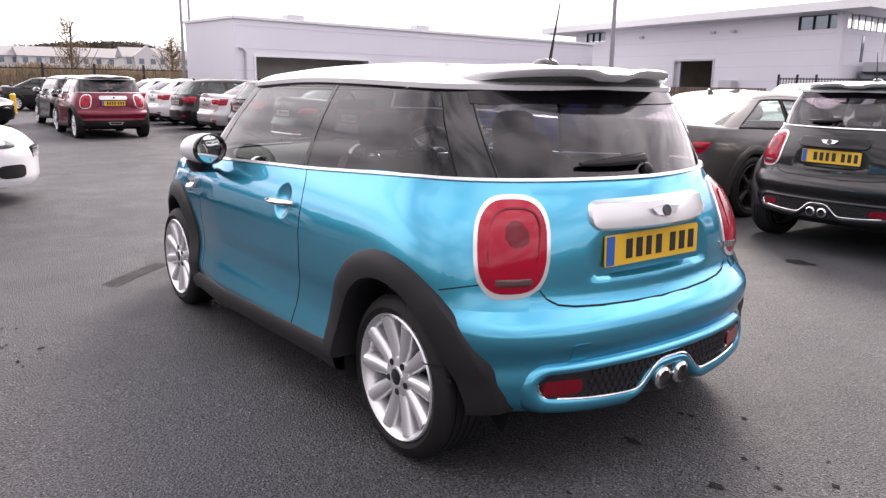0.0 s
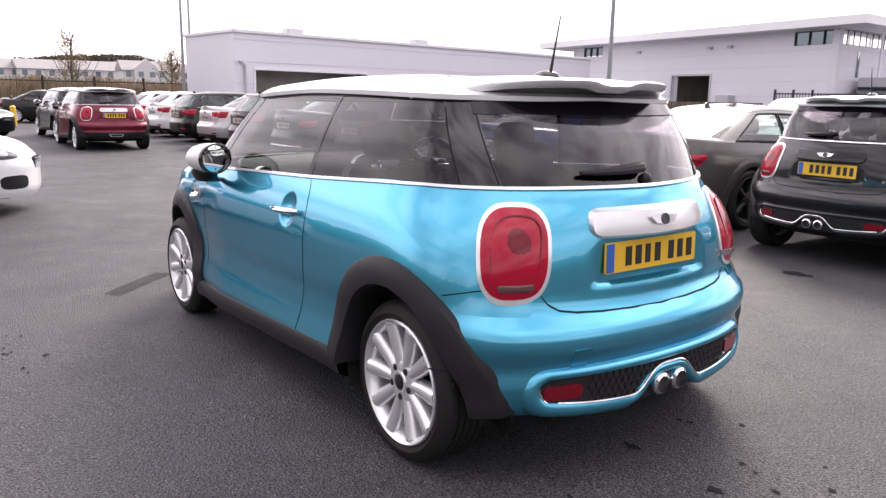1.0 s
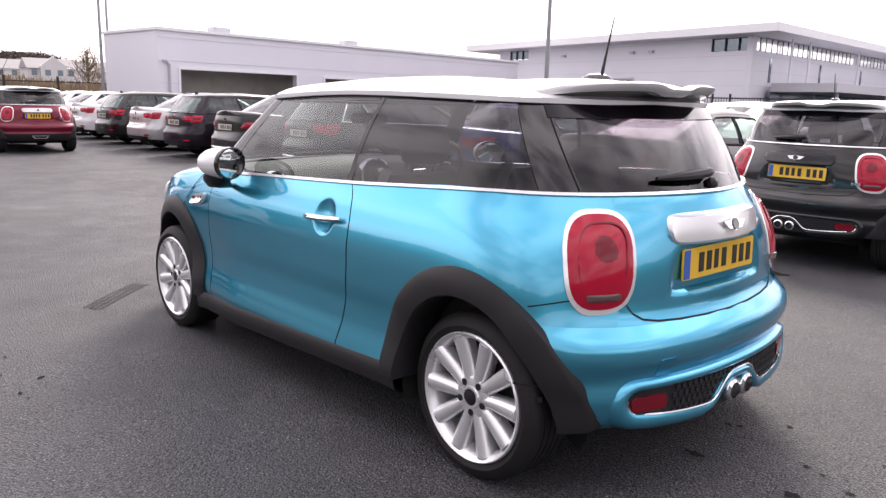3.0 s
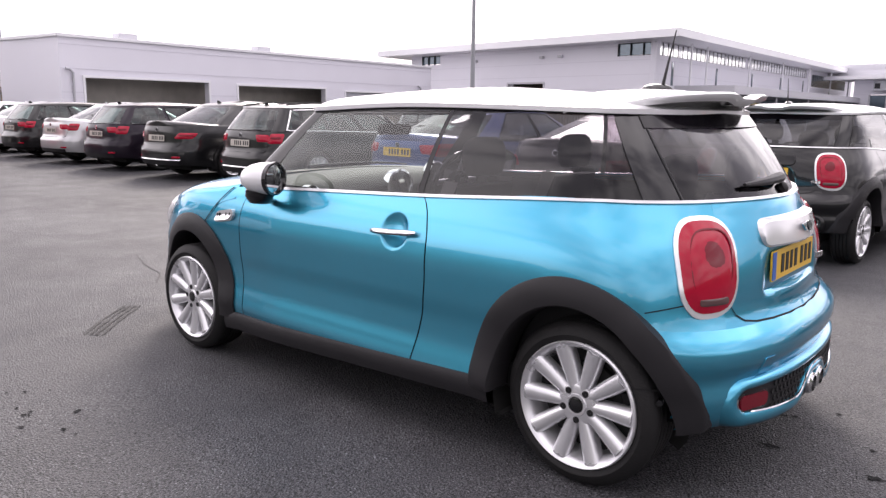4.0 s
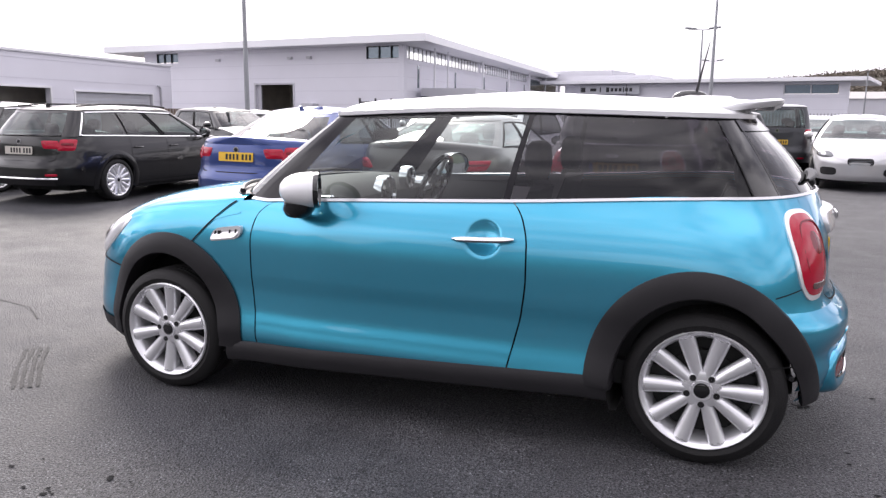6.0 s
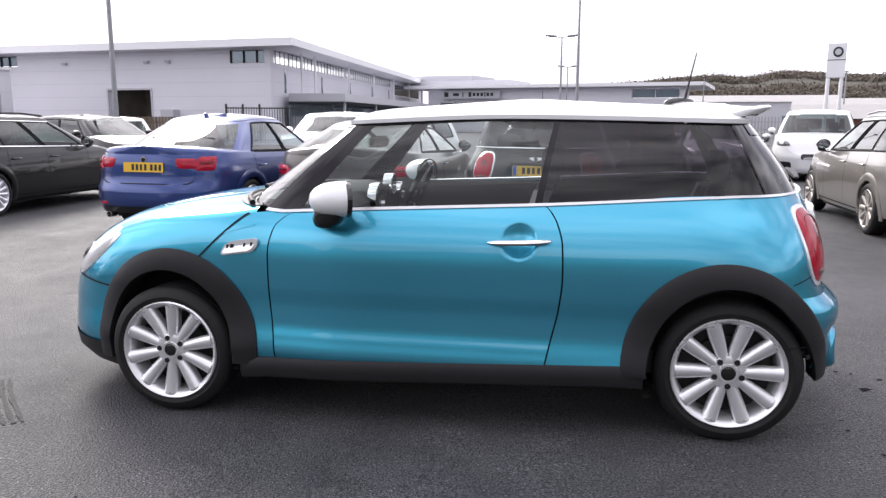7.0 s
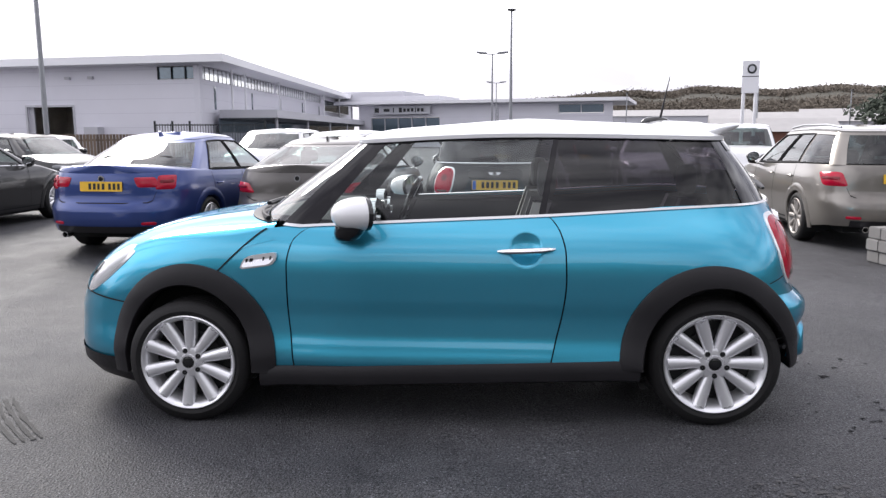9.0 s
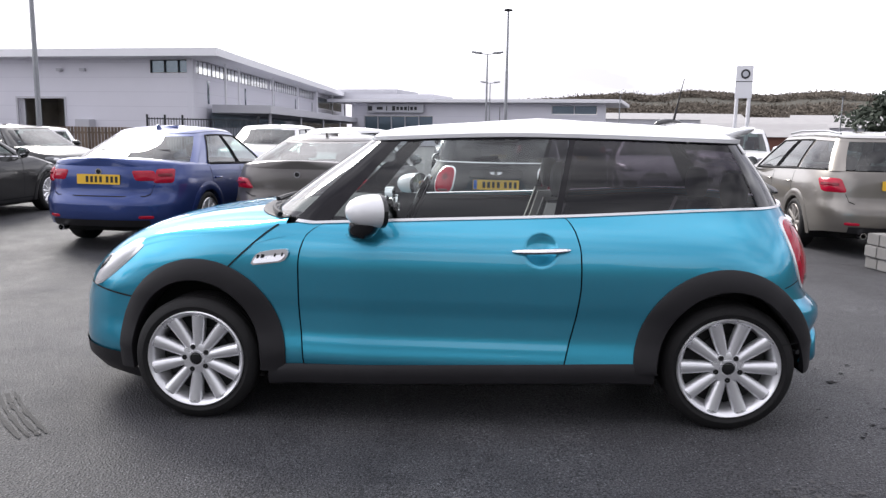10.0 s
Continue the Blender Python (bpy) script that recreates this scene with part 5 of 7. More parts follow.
        allu = [("f", 62 * i / 10) for i in range(11)] + [("f", 66 + 4 * i) for i in range(7)] + [("s", i / 12) for i in range(13)] + [("r", 90 - 6 * i) for i in range(1, 16)]
        segs.append(("roof_side", allu, paint_mat, 0.875, 1.0))
        for nm, cc, m_, r0, r1 in segs:
            bm = bmesh.new()
            gh.panel(bm, cc, r0, r1, 5, side, 0.004 if nm == "roof_side" else 0.0)
            part(nm, bm, m_, car)
        for a, b in (w1, w2):
            # rubber frame round each side window
            loop = [gh.pt("s", a + (b - a) * i / 6, 0.05, side, 0.004) for i in range(7)] + [gh.pt("s", b, 0.05 + 0.83 * i / 5, side, 0.004) for i in range(1, 6)]
            loop += [gh.pt("s", b - (b - a) * i / 6, 0.88, side, 0.004) for i in range(1, 7)] + [gh.pt("s", a, 0.88 - 0.83 * i / 5, side, 0.004) for i in range(1, 6)]
            bm = bmesh.new()
            tube(bm, loop, 0.011, 5, caps=False)
            part("window_frame", bm, SEAM, car)
        bm = bmesh.new()
        ub = [("s", w1[0] + (1.0 - w1[0] if third else c0 - w1[0]) * i / 16) for i in range(17)]
        line = [gh.pt(k, u, 0.03, side, 0.008) for k, u in ub]
        tube(bm, line, 0.009, 6)
        if bright:
            up = [gh.pt(k, u, 0.885, side, 0.008) for k, u in ub]
            end = [gh.pt("r", 84, 0.03 + 0.84 * i / 5, side, 0.008) for i in range(6)] if third else []
            if third:
                tube(bm, line + [gh.pt("r", 86, 0.05, side, 0.010)] + end, 0.012, 6)
            tube(bm, up, 0.010, 6)
        part("window_strip", bm, CHROME if bright else SEAM, car)
        # door gaps and handles
        bm = bmesh.new()
        xs = [gh.ring("s", w1[0], 0).x - 0.05, gh.ring("s", (w1[1] + w2[0]) / 2, 0).x]
        if style not in ("coupe", "hatch"):
            xs.append(min(gh.ring("s", w2[1], 0).x, wb / 2 - 0.16))
        else:
            xs.append(xs[1] + 0.02) if style == "coupe" else None
        for xx in xs:
            sh.ribbon(bm, [(xx + 0.02 * math.sin(3 * q), 0.30 + (sh.fs(xx) - 0.32) * q) for q in [i / 8 for i in range(9)]], 0.009, 0.002, side)
        sh.ribbon(bm, [(-wb / 2 + 0.42 + (wb - 0.84) * q, 0.27) for q in [i / 6 for i in range(7)]], 0.02, 0.002, side)
        part("door_seam", bm, SEAM, car)
        for xx in xs[1:3]:
            hxx = xx - 0.13
            bm = bmesh.new()
            tube(bm, [(hxx - 0.09 + 0.18 * i / 6, side * (sh.y(hxx, belt - 0.12) + 0.012 + 0.018 * math.sin(math.pi * i / 6)), belt - 0.13) for i in range(7)], 0.012, 6)
            part("door_handle", bm, paint_mat, car)
        # lamps
        ly, lu, ldz, lz = lamp
        ang = math.degrees(math.asin(min(1.0, ly ** (3.2 / 2))))
        bm = bmesh.new()
        if lu >= 20:
            sh.patch(bm, "r", ang + 9.5, 10.5, lz, ldz, 0.004, side, dome=0.014, e=7.0, seg=48, rings=5, tilt=0.30)
        else:
            sh.patch(bm, "r", ang, lu, lz, ldz, 0.004, side, dome=0.014, e=6.0, seg=40, rings=4, tilt=0.32)
        tl = part("tail_lamp", bm, lamp_mat or LENSRED, car, "red tail lamp")
        if lu >= 20:
            bm = bmesh.new()
            sh.patch(bm, "r", ang - 10.0, 10.2, lz + 0.004, ldz * 0.72, 0.004, side, dome=0.010, e=7.0, seg=48, rings=5, tilt=-0.10)
            part("lid_lamp", bm, lamp_mat or LENSRED, tl)
        bm = bmesh.new()
        sh.patch(bm, "r", ang + (9.5 if lu >= 20 else lu * 0.1), lu * (0.38 if lu >= 20 else 0.75), lz + ldz * 0.1, ldz * 0.22, 0.021, side, dome=0.004, e=4, seg=20, rings=2)
        part("lamp_band", bm, LENSDARK, tl)
        bm = bmesh.new()
        sh.patch(bm, "f", 44, 15, hz - 0.13, 0.065, 0.004, side, dome=0.02, e=2.8, seg=28, rings=4, tilt=0.25)
        hl = part("head_lamp", bm, LENSPALE, car)
        bm = bmesh.new()
        sh.patch(bm, "f", 43, 4.6, hz - 0.13, 0.034, 0.024, side, dome=0.008, e=2.2, seg=24, rings=3, tilt=0.2)
        part("lamp_glass", bm, LENSCLR, hl)
        bm = bmesh.new()
        sh.patch(bm, "f", 36, 13, 0.37, 0.075, 0.004, side, dome=0.002, e=3.5, seg=24, rings=2)
        part("front_intake", bm, SEAM, car)
        wing_mirror(car, pose(gh.ring("s", 0.03, 0).x + 0.06, side * (w + 0.07), belt + 0.08, 0, 0, -side * 6), paint_mat, side, 0.85)
        for xx in (-wb / 2, wb / 2):
            bm = bmesh.new()
            rr = r + 0.05
            grid(bm, [[(xx + q * rr * math.cos(radians(a)), side * yy, max(r + q * rr * math.sin(radians(a)), 0.15)) for a in range(-30, 211, 15)] for q, yy in ((0.02, w * 0.62), (1.0, w * 0.62), (1.0, w * 0.955))])
            part("wheel_well", bm, UNDER, car)
            bm = bmesh.new()
            rows = []
            for q, d in ((0.028, -0.09), (0.028, 0.004), (0.04, 0.010), (0.09, 0.010), (0.125, 0.003), (0.125, -0.01)):
                rows.append([(xx + (r + q) * math.cos(radians(a)), side * (sh.y(xx + (r + q) * math.cos(radians(a)), max(r + (r + q) * math.sin(radians(a)), 0.25)) + d), max(r + (r + q) * math.sin(radians(a)), 0.21)) for a in range(-25, 206, 10)])
            grid(bm, rows)
            part("wheel_arch", bm, paint_mat, car)
            wheel("road%d" % spokes, car, xx, side * (w - 0.012), side, r=r, rim=r - 0.085, width=0.21, spokes=spokes, rim_mat=rim_mat, detail=False)
    bm = bmesh.new()
    gh.roof(bm, over=0.003, lift=-0.008)
    part("roof", bm, roof_mat or paint_mat, car)
    if rails:
        for side in (-1, 1):
            bm = bmesh.new()
            tube(bm, [Vector((top[1] + (top[2] - top[1] + 0.1) * i / 12, side * w * 0.63, height - 0.02 + 0.035 * min(1, 4 * min(i, 12 - i) / 12))) for i in range(13)], 0.014, 6)
            part("roof_rail", bm, PLASTIC if bright else STEEL, car)
    bm = bmesh.new()
    prism(bm, [(-0.040, -0.03), (0.050, -0.03), (0.058, 0.026), (0.044, 0.032), (0.0, 0.014)], -0.011, 0.011, lambda u, v, d: (top[3] - 0.22 + u, d, height - 0.012 + v))
    part("aerial_fin", bm, paint_mat, car)
    bm = bmesh.new()
    box(bm, n + 0.25, t - 0.40, -w * 0.62, w * 0.62, 0.19, 0.42)
    box(bm, -wb / 2 + 0.42, wb / 2 - 0.42, -w * 0.88, w * 0.88, 0.17, 0.32)
    box(bm, wsb, t - 0.35, -w * 0.82, w * 0.82, 0.38, belt - 0.16)
    part("floor_pan", bm, UNDER, car)
    # rear: lid line, bumper strip, plate, round badge
    bm = bmesh.new()
    for side in (-1, 1):
        ln = [(w * 0.70, lamp[3] - 0.10), (w * 0.66, 0.66), (w * 0.60, 0.635), (w * 0.3, 0.63), (0.0, 0.63)]
        grid(bm, [[(sh.xr(yy, z + d) + 0.006, side * yy, z + d) for yy, z in ln] for d in (-0.006, 0.006)])
    part("lid_seam", bm, SEAM, car)
    bm = bmesh.new()
    grid(bm, [[(sh.xr(yy, z) + 0.004, yy, z) for yy in [-w * 0.66 + w * 1.32 * i / 20 for i in range(21)]] for z in (0.285, 0.32, 0.365 + drop)])
    part("rear_skirt", bm, PLASTIC, car)
    for side in (-1, 1):
        bm = bmesh.new()
        sh.patch(bm, "r", 30, 7, 0.40 if not bright else 0.44, 0.018, 0.003, side, dome=0.004, e=4, seg=20, rings=2)
        part("reflector", bm, LENSRED, car)
    if bright:
        bm = bmesh.new()
        tube(bm, [(sh.xr(yy, 0.40) + 0.004, yy, 0.385) for yy in [-w * 0.72 + w * 1.44 * i / 16 for i in range(17)]], 0.016, 6)
        part("bumper_strip", bm, CHROME, car, "bright strip along the rear bumper")
    for py in pipes:
        bm = lathe(bmesh.new(), [(0.030, -0.12), (0.030, 0.0), (0.036, 0.0), (0.036, -0.1)], seg=16)
        pp = part("exhaust_pipe", bm, CHROME, car)
        pp.matrix_basis = pose(t + 0.005, py, 0.27, 0, 0, -90)
    if plate_on:
        plate(car, pose(sh.fr(plate_z) + 0.004, 0, plate_z, 0, -4, 0), base=plate_mat, flag=False)
    bm = prism(bmesh.new(), [(0.04 * math.cos(2 * math.pi * k / 20), 0.04 * math.sin(2 * math.pi * k / 20)) for k in range(20)], -0.01, 0.008, lambda u, v, d: (sh.fr(belt - 0.02) + d, u, belt - 0.025 + v))
    badge = part("round_badge", bm, CHROME, car, "plain round badge")
    part("badge_disc", prism(bmesh.new(), [(0.026 * math.cos(2 * math.pi * k / 20), 0.026 * math.sin(2 * math.pi * k / 20)) for k in range(20)], 0.0085, 0.011, lambda u, v, d: (sh.fr(belt - 0.02) + d, u, belt - 0.025 + v)), GLOSSBLK, badge)
    bm = prism(bmesh.new(), rounded(0.44, 0.13, 0.05), -0.02, 0.012, lambda u, v, d: (sh.fx(0.52) - d + abs(u) * 0.10, u, 0.56 + v))
    grille = part("grille", bm, SEAM, car)
    for k in range(4):
        bm = bmesh.new()
        tube(bm, [(sh.fx(0.52) - 0.014 + abs(u) * 0.10, u, 0.515 + 0.03 * k) for u in (-0.20, -0.1, 0.0, 0.1, 0.20)], 0.005, 5)
        part("grille_slat", bm, STEEL, grille)
    for yy in (-0.36, 0.36):
        seat(car, wsb + 1.05, yy, None, 0.48, belt - 0.40, belt + 0.22)
        seat(car, wsb + 1.90, yy, None, 0.50, belt - 0.38, belt + 0.16)
    car.matrix_basis = pose(x, y, 0, 0, 0, heading - 180)
    return car


def at_rear(x, y, heading, wb):
    """Middle of the wheelbase from the middle of the rear axle."""
    a = radians(heading)
    return x + wb / 2 * math.cos(a), y + wb / 2 * math.sin(a)


ROW = "cars parked in the row"
LONG = (0.74, 20, 0.080, 0.862)
road_car("blue_saloon", "metallic blue four-door saloon parked on asphalt", BLUE, *at_rear(-4.22, 5.0, 86, 2.81), 86, width=1.78, lamp=LONG, group=ROW, pipes=(-0.44,), plate_z=0.82)
road_car("grey_coupe", "dark grey two-door coupe parked beside a black hatchback", GREYP, *at_rear(-2.05, 5.45, 88, 2.78), 88, 4.82, 1.86, 1.36, 2.78, 0.90, "coupe", 0.92, 0.335, lamp=(0.80, 15, 0.06, 0.78), group=ROW, plate_on=False, spokes=5, rim_mat=DISC)
bk = small_hatch("black_hatchback", "glossy black five-door hatchback with yellow plate on asphalt", BLACKP, WHITEP, stretch=0.10, group=ROW)
bk.matrix_basis = pose(*at_rear(0.24, 4.80, 87, 2.6), 0, 0, 0, 87 - 180) @ WIDE
road_car("black_estate", "black estate car with chrome window frames on asphalt", BLACKP, *at_rear(-8.2, 5.3, 90, 2.81), 90, style="estate", lamp=LONG, rails=True, bright=True, group=ROW, plate_mat=PLATEW, spokes=14)
road_car("black_saloon", "black executive saloon with bright trim on asphalt", BLACKP, *at_rear(-10.75, 5.3, 92, 2.89), 92, 4.85, 1.85, 1.47, 2.89, 0.84, "saloon", 0.96, 0.33, lamp=(0.78, 15, 0.055, 0.83), bright=True, group=ROW, plate_mat=PLATEW)
road_car("plum_estate", "very dark plum estate car parked in the row", PLUMP, *at_rear(-13.4, 5.3, 92, 2.81), 92, style="estate", lamp=LONG, group=ROW, plate_mat=PLATEW)
road_car("silver_saloon", "silver four-door saloon parked in the row", SILVERP, *at_rear(-15.9, 5.4, 92, 2.81), 92, lamp=LONG, group=ROW, plate_mat=PLATEW)
road_car("black_estate", "black estate car parked between pale saloons", BLACKP, *at_rear(-18.6, 5.5, 92, 2.81), 92, style="estate", lamp=LONG, group=ROW, plate_mat=PLATEW)
for i, x in enumerate((-21.3, -24.0, -26.7)):
    road_car("white_saloon", "white four-door saloon at the end of the row", WHITEP, *at_rear(x, 5.6, 92, 2.81), 92, lamp=LONG, group=ROW, plate_mat=PLATEW)
HEDGE = "small hatchbacks by the hedge"
red = small_hatch("red_hatchback", "dark red three-door hatchback with white roof", RED, WHITEP, sporty=False, group=HEDGE)
red.matrix_basis = pose(-17.5, 2.28, 0, 0, 0, -1) @ WIDE
gre = small_hatch("grey_hatchback", "grey three-door hatchback with white roof beyond a red one", DGREYP, WHITEP, sporty=False, group=HEDGE)
gre.matrix_basis = pose(-22.0, 2.55, 0, 0, 0, 2) @ WIDE
road_car("white_hatchback", "white five-door hatchback with dark lower intakes", WHITEP, -7.1, -2.86, 74, 4.3, 1.78, 1.42, 2.63, 0.85, "hatch", 0.94, 0.32)
road_car("black_hatchback", "black hatchback parked by the hedge", BLACKP, -22.8, -0.9, 50, 4.1, 1.75, 1.42, 2.55, 0.8, "hatch", 0.92, 0.31)
road_car("black_saloon", "black low car in front of the scrub", BLACKP, -34.0, 4.0, 60, 4.3, 1.75, 1.40, 2.6, 0.8, "saloon", 0.92, 0.31)
road_car("beige_estate", "beige metallic estate car with silver roof rails", BEIGEP, *at_rear(5.05, 5.95, 88, 2.58), 88, 4.56, 1.78, 1.49, 2.58, 0.88, "estate", 0.97, 0.315, lamp=(0.86, 14, 0.085, 0.85), rails=True, spokes=10, pipes=(-0.45,), plate_z=0.86, rim_mat=DIRTYALLOY)
road_car("black_hatchback", "black small hatchback with a yellow plate", BLACKP, *at_rear(1.5, 15.6, 95, 2.46), 95, 3.85, 1.66, 1.50, 2.46, 0.75, "hatch", 0.95, 0.29, lamp=(0.9, 8, 0.12, 1.0))
road_car("dark_suv", "dark blue-grey tall sport utility car", DGREYP, *at_rear(2.45, 17.3, 92, 2.65), 92, 4.6, 1.82, 1.70, 2.65, 0.9, "suv", 1.08, 0.34, lamp=(0.84, 12, 0.07, 1.02))
road_car("silver_saloon", "silver saloon facing the drive far off", SILVERP, 3.9, 21.5, 265, 4.4, 1.75, 1.42, 2.7, 0.85, "saloon", 0.93, 0.31)
road_car("silver_saloon", "silver compact saloon facing the drive", SILVERP, 3.95, 14.4, 264, 4.4, 1.75, 1.44, 2.7, 0.8, "saloon", 0.94, 0.31)
road_car("white_suv", "white sport utility car facing the drive", WHITEP, 6.6, 16.3, 252, 4.6, 1.85, 1.64, 2.7, 0.9, "suv", 1.05, 0.34)
road_car("white_hatchback", "white hatchback behind the grey coupe", WHITEP, -3.1, 11.4, 255, 4.2, 1.76, 1.48, 2.6, 0.85, "hatch", 0.95, 0.31)
road_car("silver_suv", "pale silver tall car behind the row", SILVERP, -5.2, 14.0, 270, 4.4, 1.8, 1.54, 2.6, 0.85, "suv", 1.04, 0.33)
road_car("black_hatchback", "black hatchback facing the row", BLACKP, -10.7, 12.8, 338, 4.3, 1.78, 1.44, 2.63, 0.85, "hatch", 0.95, 0.31)
road_car("white_estate", "white estate car by the timber fence", WHITEP, -13.4, 17.6, 128, 4.6, 1.82, 1.40, 2.7, 0.9, "estate", 0.90, 0.33)
road_car("dark_suv", "dark tall car beyond the black hatchback", DGREYP, -0.6, 21.0, 262, 4.5, 1.82, 1.66, 2.65, 0.9, "suv", 1.05, 0.34)
road_car("plum_hatchback", "dark plum hatchback beyond the black one", PLUMP, 0.2, 18.6, 95, 4.2, 1.76, 1.46, 2.6, 0.85, "hatch", 0.95, 0.31)


# ---- ground, buildings, fences, posts, distance ----
def ground_z(x, y):
    """The surface rises a hand's width towards the teal car's tail and falls off again."""
    def step(v, a, b):
        t = min(max((v - a) / (b - a), 0.0), 1.0)
        return t * t * (3 - 2 * t)
    return 0.04 * step(x, -1.2, 1.1) * (1 - step(x, 5.5, 11.0)) * (1 - step(y, 1.4, 3.6)) * step(y, -6.0, -4.0)


def ground():
    bm = bmesh.new()
    xs = [-900, -60, -12, -4] + [-2.0 + 0.25 * i for i in range(53)] + [14, 60, 900]
    ys = [-900, -60, -9] + [-6.0 + 0.25 * i for i in range(41)] + [6, 20, 60, 900]
    grid(bm, [[(x, y, ground_z(x, y)) for x in xs] for y in ys])
    return tagged(part("ground", bm, ASPHALT, None, "dark grey asphalt of a car park", smooth=60), kind="structure", category="ground")


ground()


def frame_along(p0, p1):
    """A wall's own axes: u along from p0 to p1, v out of it (to the right of u), z up."""
    a = Vector((p1[0] - p0[0], p1[1] - p0[1], 0))
    length = a.length
    a.normalize()
    o = Vector((a.y, -a.x, 0))
    m = Matrix(((a.x, o.x, 0, p0[0]), (a.y, o.y, 0, p0[1]), (0, 0, 1, 0), (0, 0, 0, 1)))
    return m, length


def wall_with_holes(bm, length, height, thick, holes, step=None):
    """A wall along u with rectangular openings (u0, u1, z0, z1); it lies between v = 0 and v = -thick."""
    us = sorted({0.0, length, *[h[0] for h in holes], *[h[1] for h in holes]})
    zs = sorted({0.0, height, *[h[2] for h in holes], *[h[3] for h in holes]})
    for i in range(len(us) - 1):
        for j in range(len(zs) - 1):
            uc, zc = (us[i] + us[i + 1]) / 2, (zs[j] + zs[j + 1]) / 2
            if any(h[0] < uc < h[1] and h[2] < zc < h[3] for h in holes):
                continue
            box(bm, us[i], us[i + 1], -thick, 0, zs[j], zs[j + 1])
    bmesh.ops.remove_doubles(bm, verts=bm.verts[:], dist=1e-4)
    return bm


def cladding_ribs(name, parent, m, length, z0, z1, step, material, holes=()):
    """Horizontal joints of the cladding sheets: thin raised strips, cut at openings."""
    z = z0
    while z < z1:
        u = 0.0
        cuts = sorted([(h[0], h[1]) for h in holes if h[2] - 0.05 < z < h[3] + 0.05])
        spans = []
        for a, b in cuts:
            spans.append((u, a))
            u = b
        spans.append((u, length))
        for a, b in spans:
            if b - a > 0.05:
                ob = part(name, boxed(a + 0.01, b - 0.01, 0.004, 0.014, z - 0.012, z + 0.012), material, parent, smooth=0)
                ob.matrix_basis = m
        z += step


# workshop: long low block with three vehicle doors
wm, wlen = frame_along((-30.2, 10.85), (-32.8, 37.0))
workshop = thing("workshop_building", "low white-clad workshop with dark open vehicle doors", "building")
W_DOORS = [(1.05, 7.44, 0, 2.50), (9.3, 15.7, 0, 2.42), (17.5, 24.2, 0, 2.30)]
ob = part("wall", wall_with_holes(bmesh.new(), wlen, 4.12, 0.3, W_DOORS), CLAD, workshop, smooth=0)
ob.matrix_basis = wm
bm = bmesh.new()
box(bm, 0.0, 0.3, -4.8, -0.3, 0, 4.12)
box(bm, wlen - 0.3, wlen, -4.8, -0.3, 0, 4.12)
box(bm, 0.0, wlen, -5.1, -4.8, 0, 4.12)
ob = part("wall", bm, CLAD, workshop, smooth=0)
ob.matrix_basis = wm
bm = bmesh.new()
box(bm, -0.08, wlen + 0.08, -5.2, 0.10, 4.12, 4.26, 0.02)
ob = part("roof", bm, FASCIA, workshop, smooth=0)
ob.matrix_basis = wm
bm = bmesh.new()
box(bm, 0.35, wlen - 0.35, -2.9, -2.8, 0, 3.6)
box(bm, 0.35, wlen - 0.35, -2.8, -0.35, 3.6, 3.7)
ob = part("inside_wall", bm, DARKIN, workshop, smooth=0)
ob.matrix_basis = wm
cladding_ribs("cladding_joint", workshop, wm, wlen, 0.9, 4.1, 0.98, JOINT, W_DOORS)
for a, b, z0, z1 in W_DOORS:
    bm = bmesh.new()
    box(bm, a - 0.10, a, -0.05, 0.05, 0, z1 + 0.1)
    box(bm, b, b + 0.10, -0.05, 0.05, 0, z1 + 0.1)
    box(bm, a, b, -0.05, 0.05, z1, z1 + 0.1)
    ob = part("door_frame", bm, FASCIA, workshop, smooth=0)
    ob.matrix_basis = wm
for i in range(9):
    ob = part("shutter_slat", boxed(17.55, 24.15, -0.18, -0.12, 0.02 + i * 0.252, 0.26 + i * 0.252, 0.012), SHUTTER, workshop)
    ob.matrix_basis = wm
for u in (0.5, 25.0):
    bm = bmesh.new()
    tube(bm, [(u, 0.08, 0.1), (u, 0.08, 2.7), (u - 0.15, 0.08, 2.85), (u - 0.3, 0.08, 2.85)], 0.06, 8)
    ob = part("downpipe", bm, CLADG, workshop)
    ob.matrix_basis = wm
for u in (3.0, 11.0):
    bm = boxed(u, u + 0.9, -0.9, -0.3, 4.26, 4.52, 0.03)
    ob = part("roof_vent", bm, CLADG, workshop)
    ob.matrix_basis = wm

# showroom: side wall, long glazed front, flat roof with a deep edge
C0, S0, F0 = (-17.3, 39.4), (-40.0, 42.8), (-19.5, 97.0)
sm, slen = frame_along(S0, C0)
showroom = thing("showroom_building", "pale grey-clad showroom with a deep flat roof edge", "building")
S_HOLES = [(slen - 12.0, slen - 8.7, 0, 3.13), (slen - 2.75, slen - 0.05, 4.65, 5.40), (slen - 21.6, slen - 19.4, 4.75, 5.42)]
ob = part("wall", wall_with_holes(bmesh.new(), slen, 5.5, 0.35, S_HOLES), CLAD, showroom, smooth=0)
ob.matrix_basis = sm
cladding_ribs("cladding_joint", showroom, sm, slen, 1.0, 5.45, 0.85, JOINT, S_HOLES)
bm = bmesh.new()
box(bm, slen - 14, slen - 7, -6.0, -5.9, 0, 4)
box(bm, slen - 14, slen - 7, -5.9, -0.4, 3.4, 3.5)
box(bm, slen - 14.1, slen - 14, -6, -0.36, 0, 3.5)
box(bm, slen - 7, slen - 6.9, -6, -0.36, 0, 3.5)
ob = part("inside_wall", bm, DARKIN, showroom, smooth=0)
ob.matrix_basis = sm
a, b, z0, z1 = S_HOLES[0]
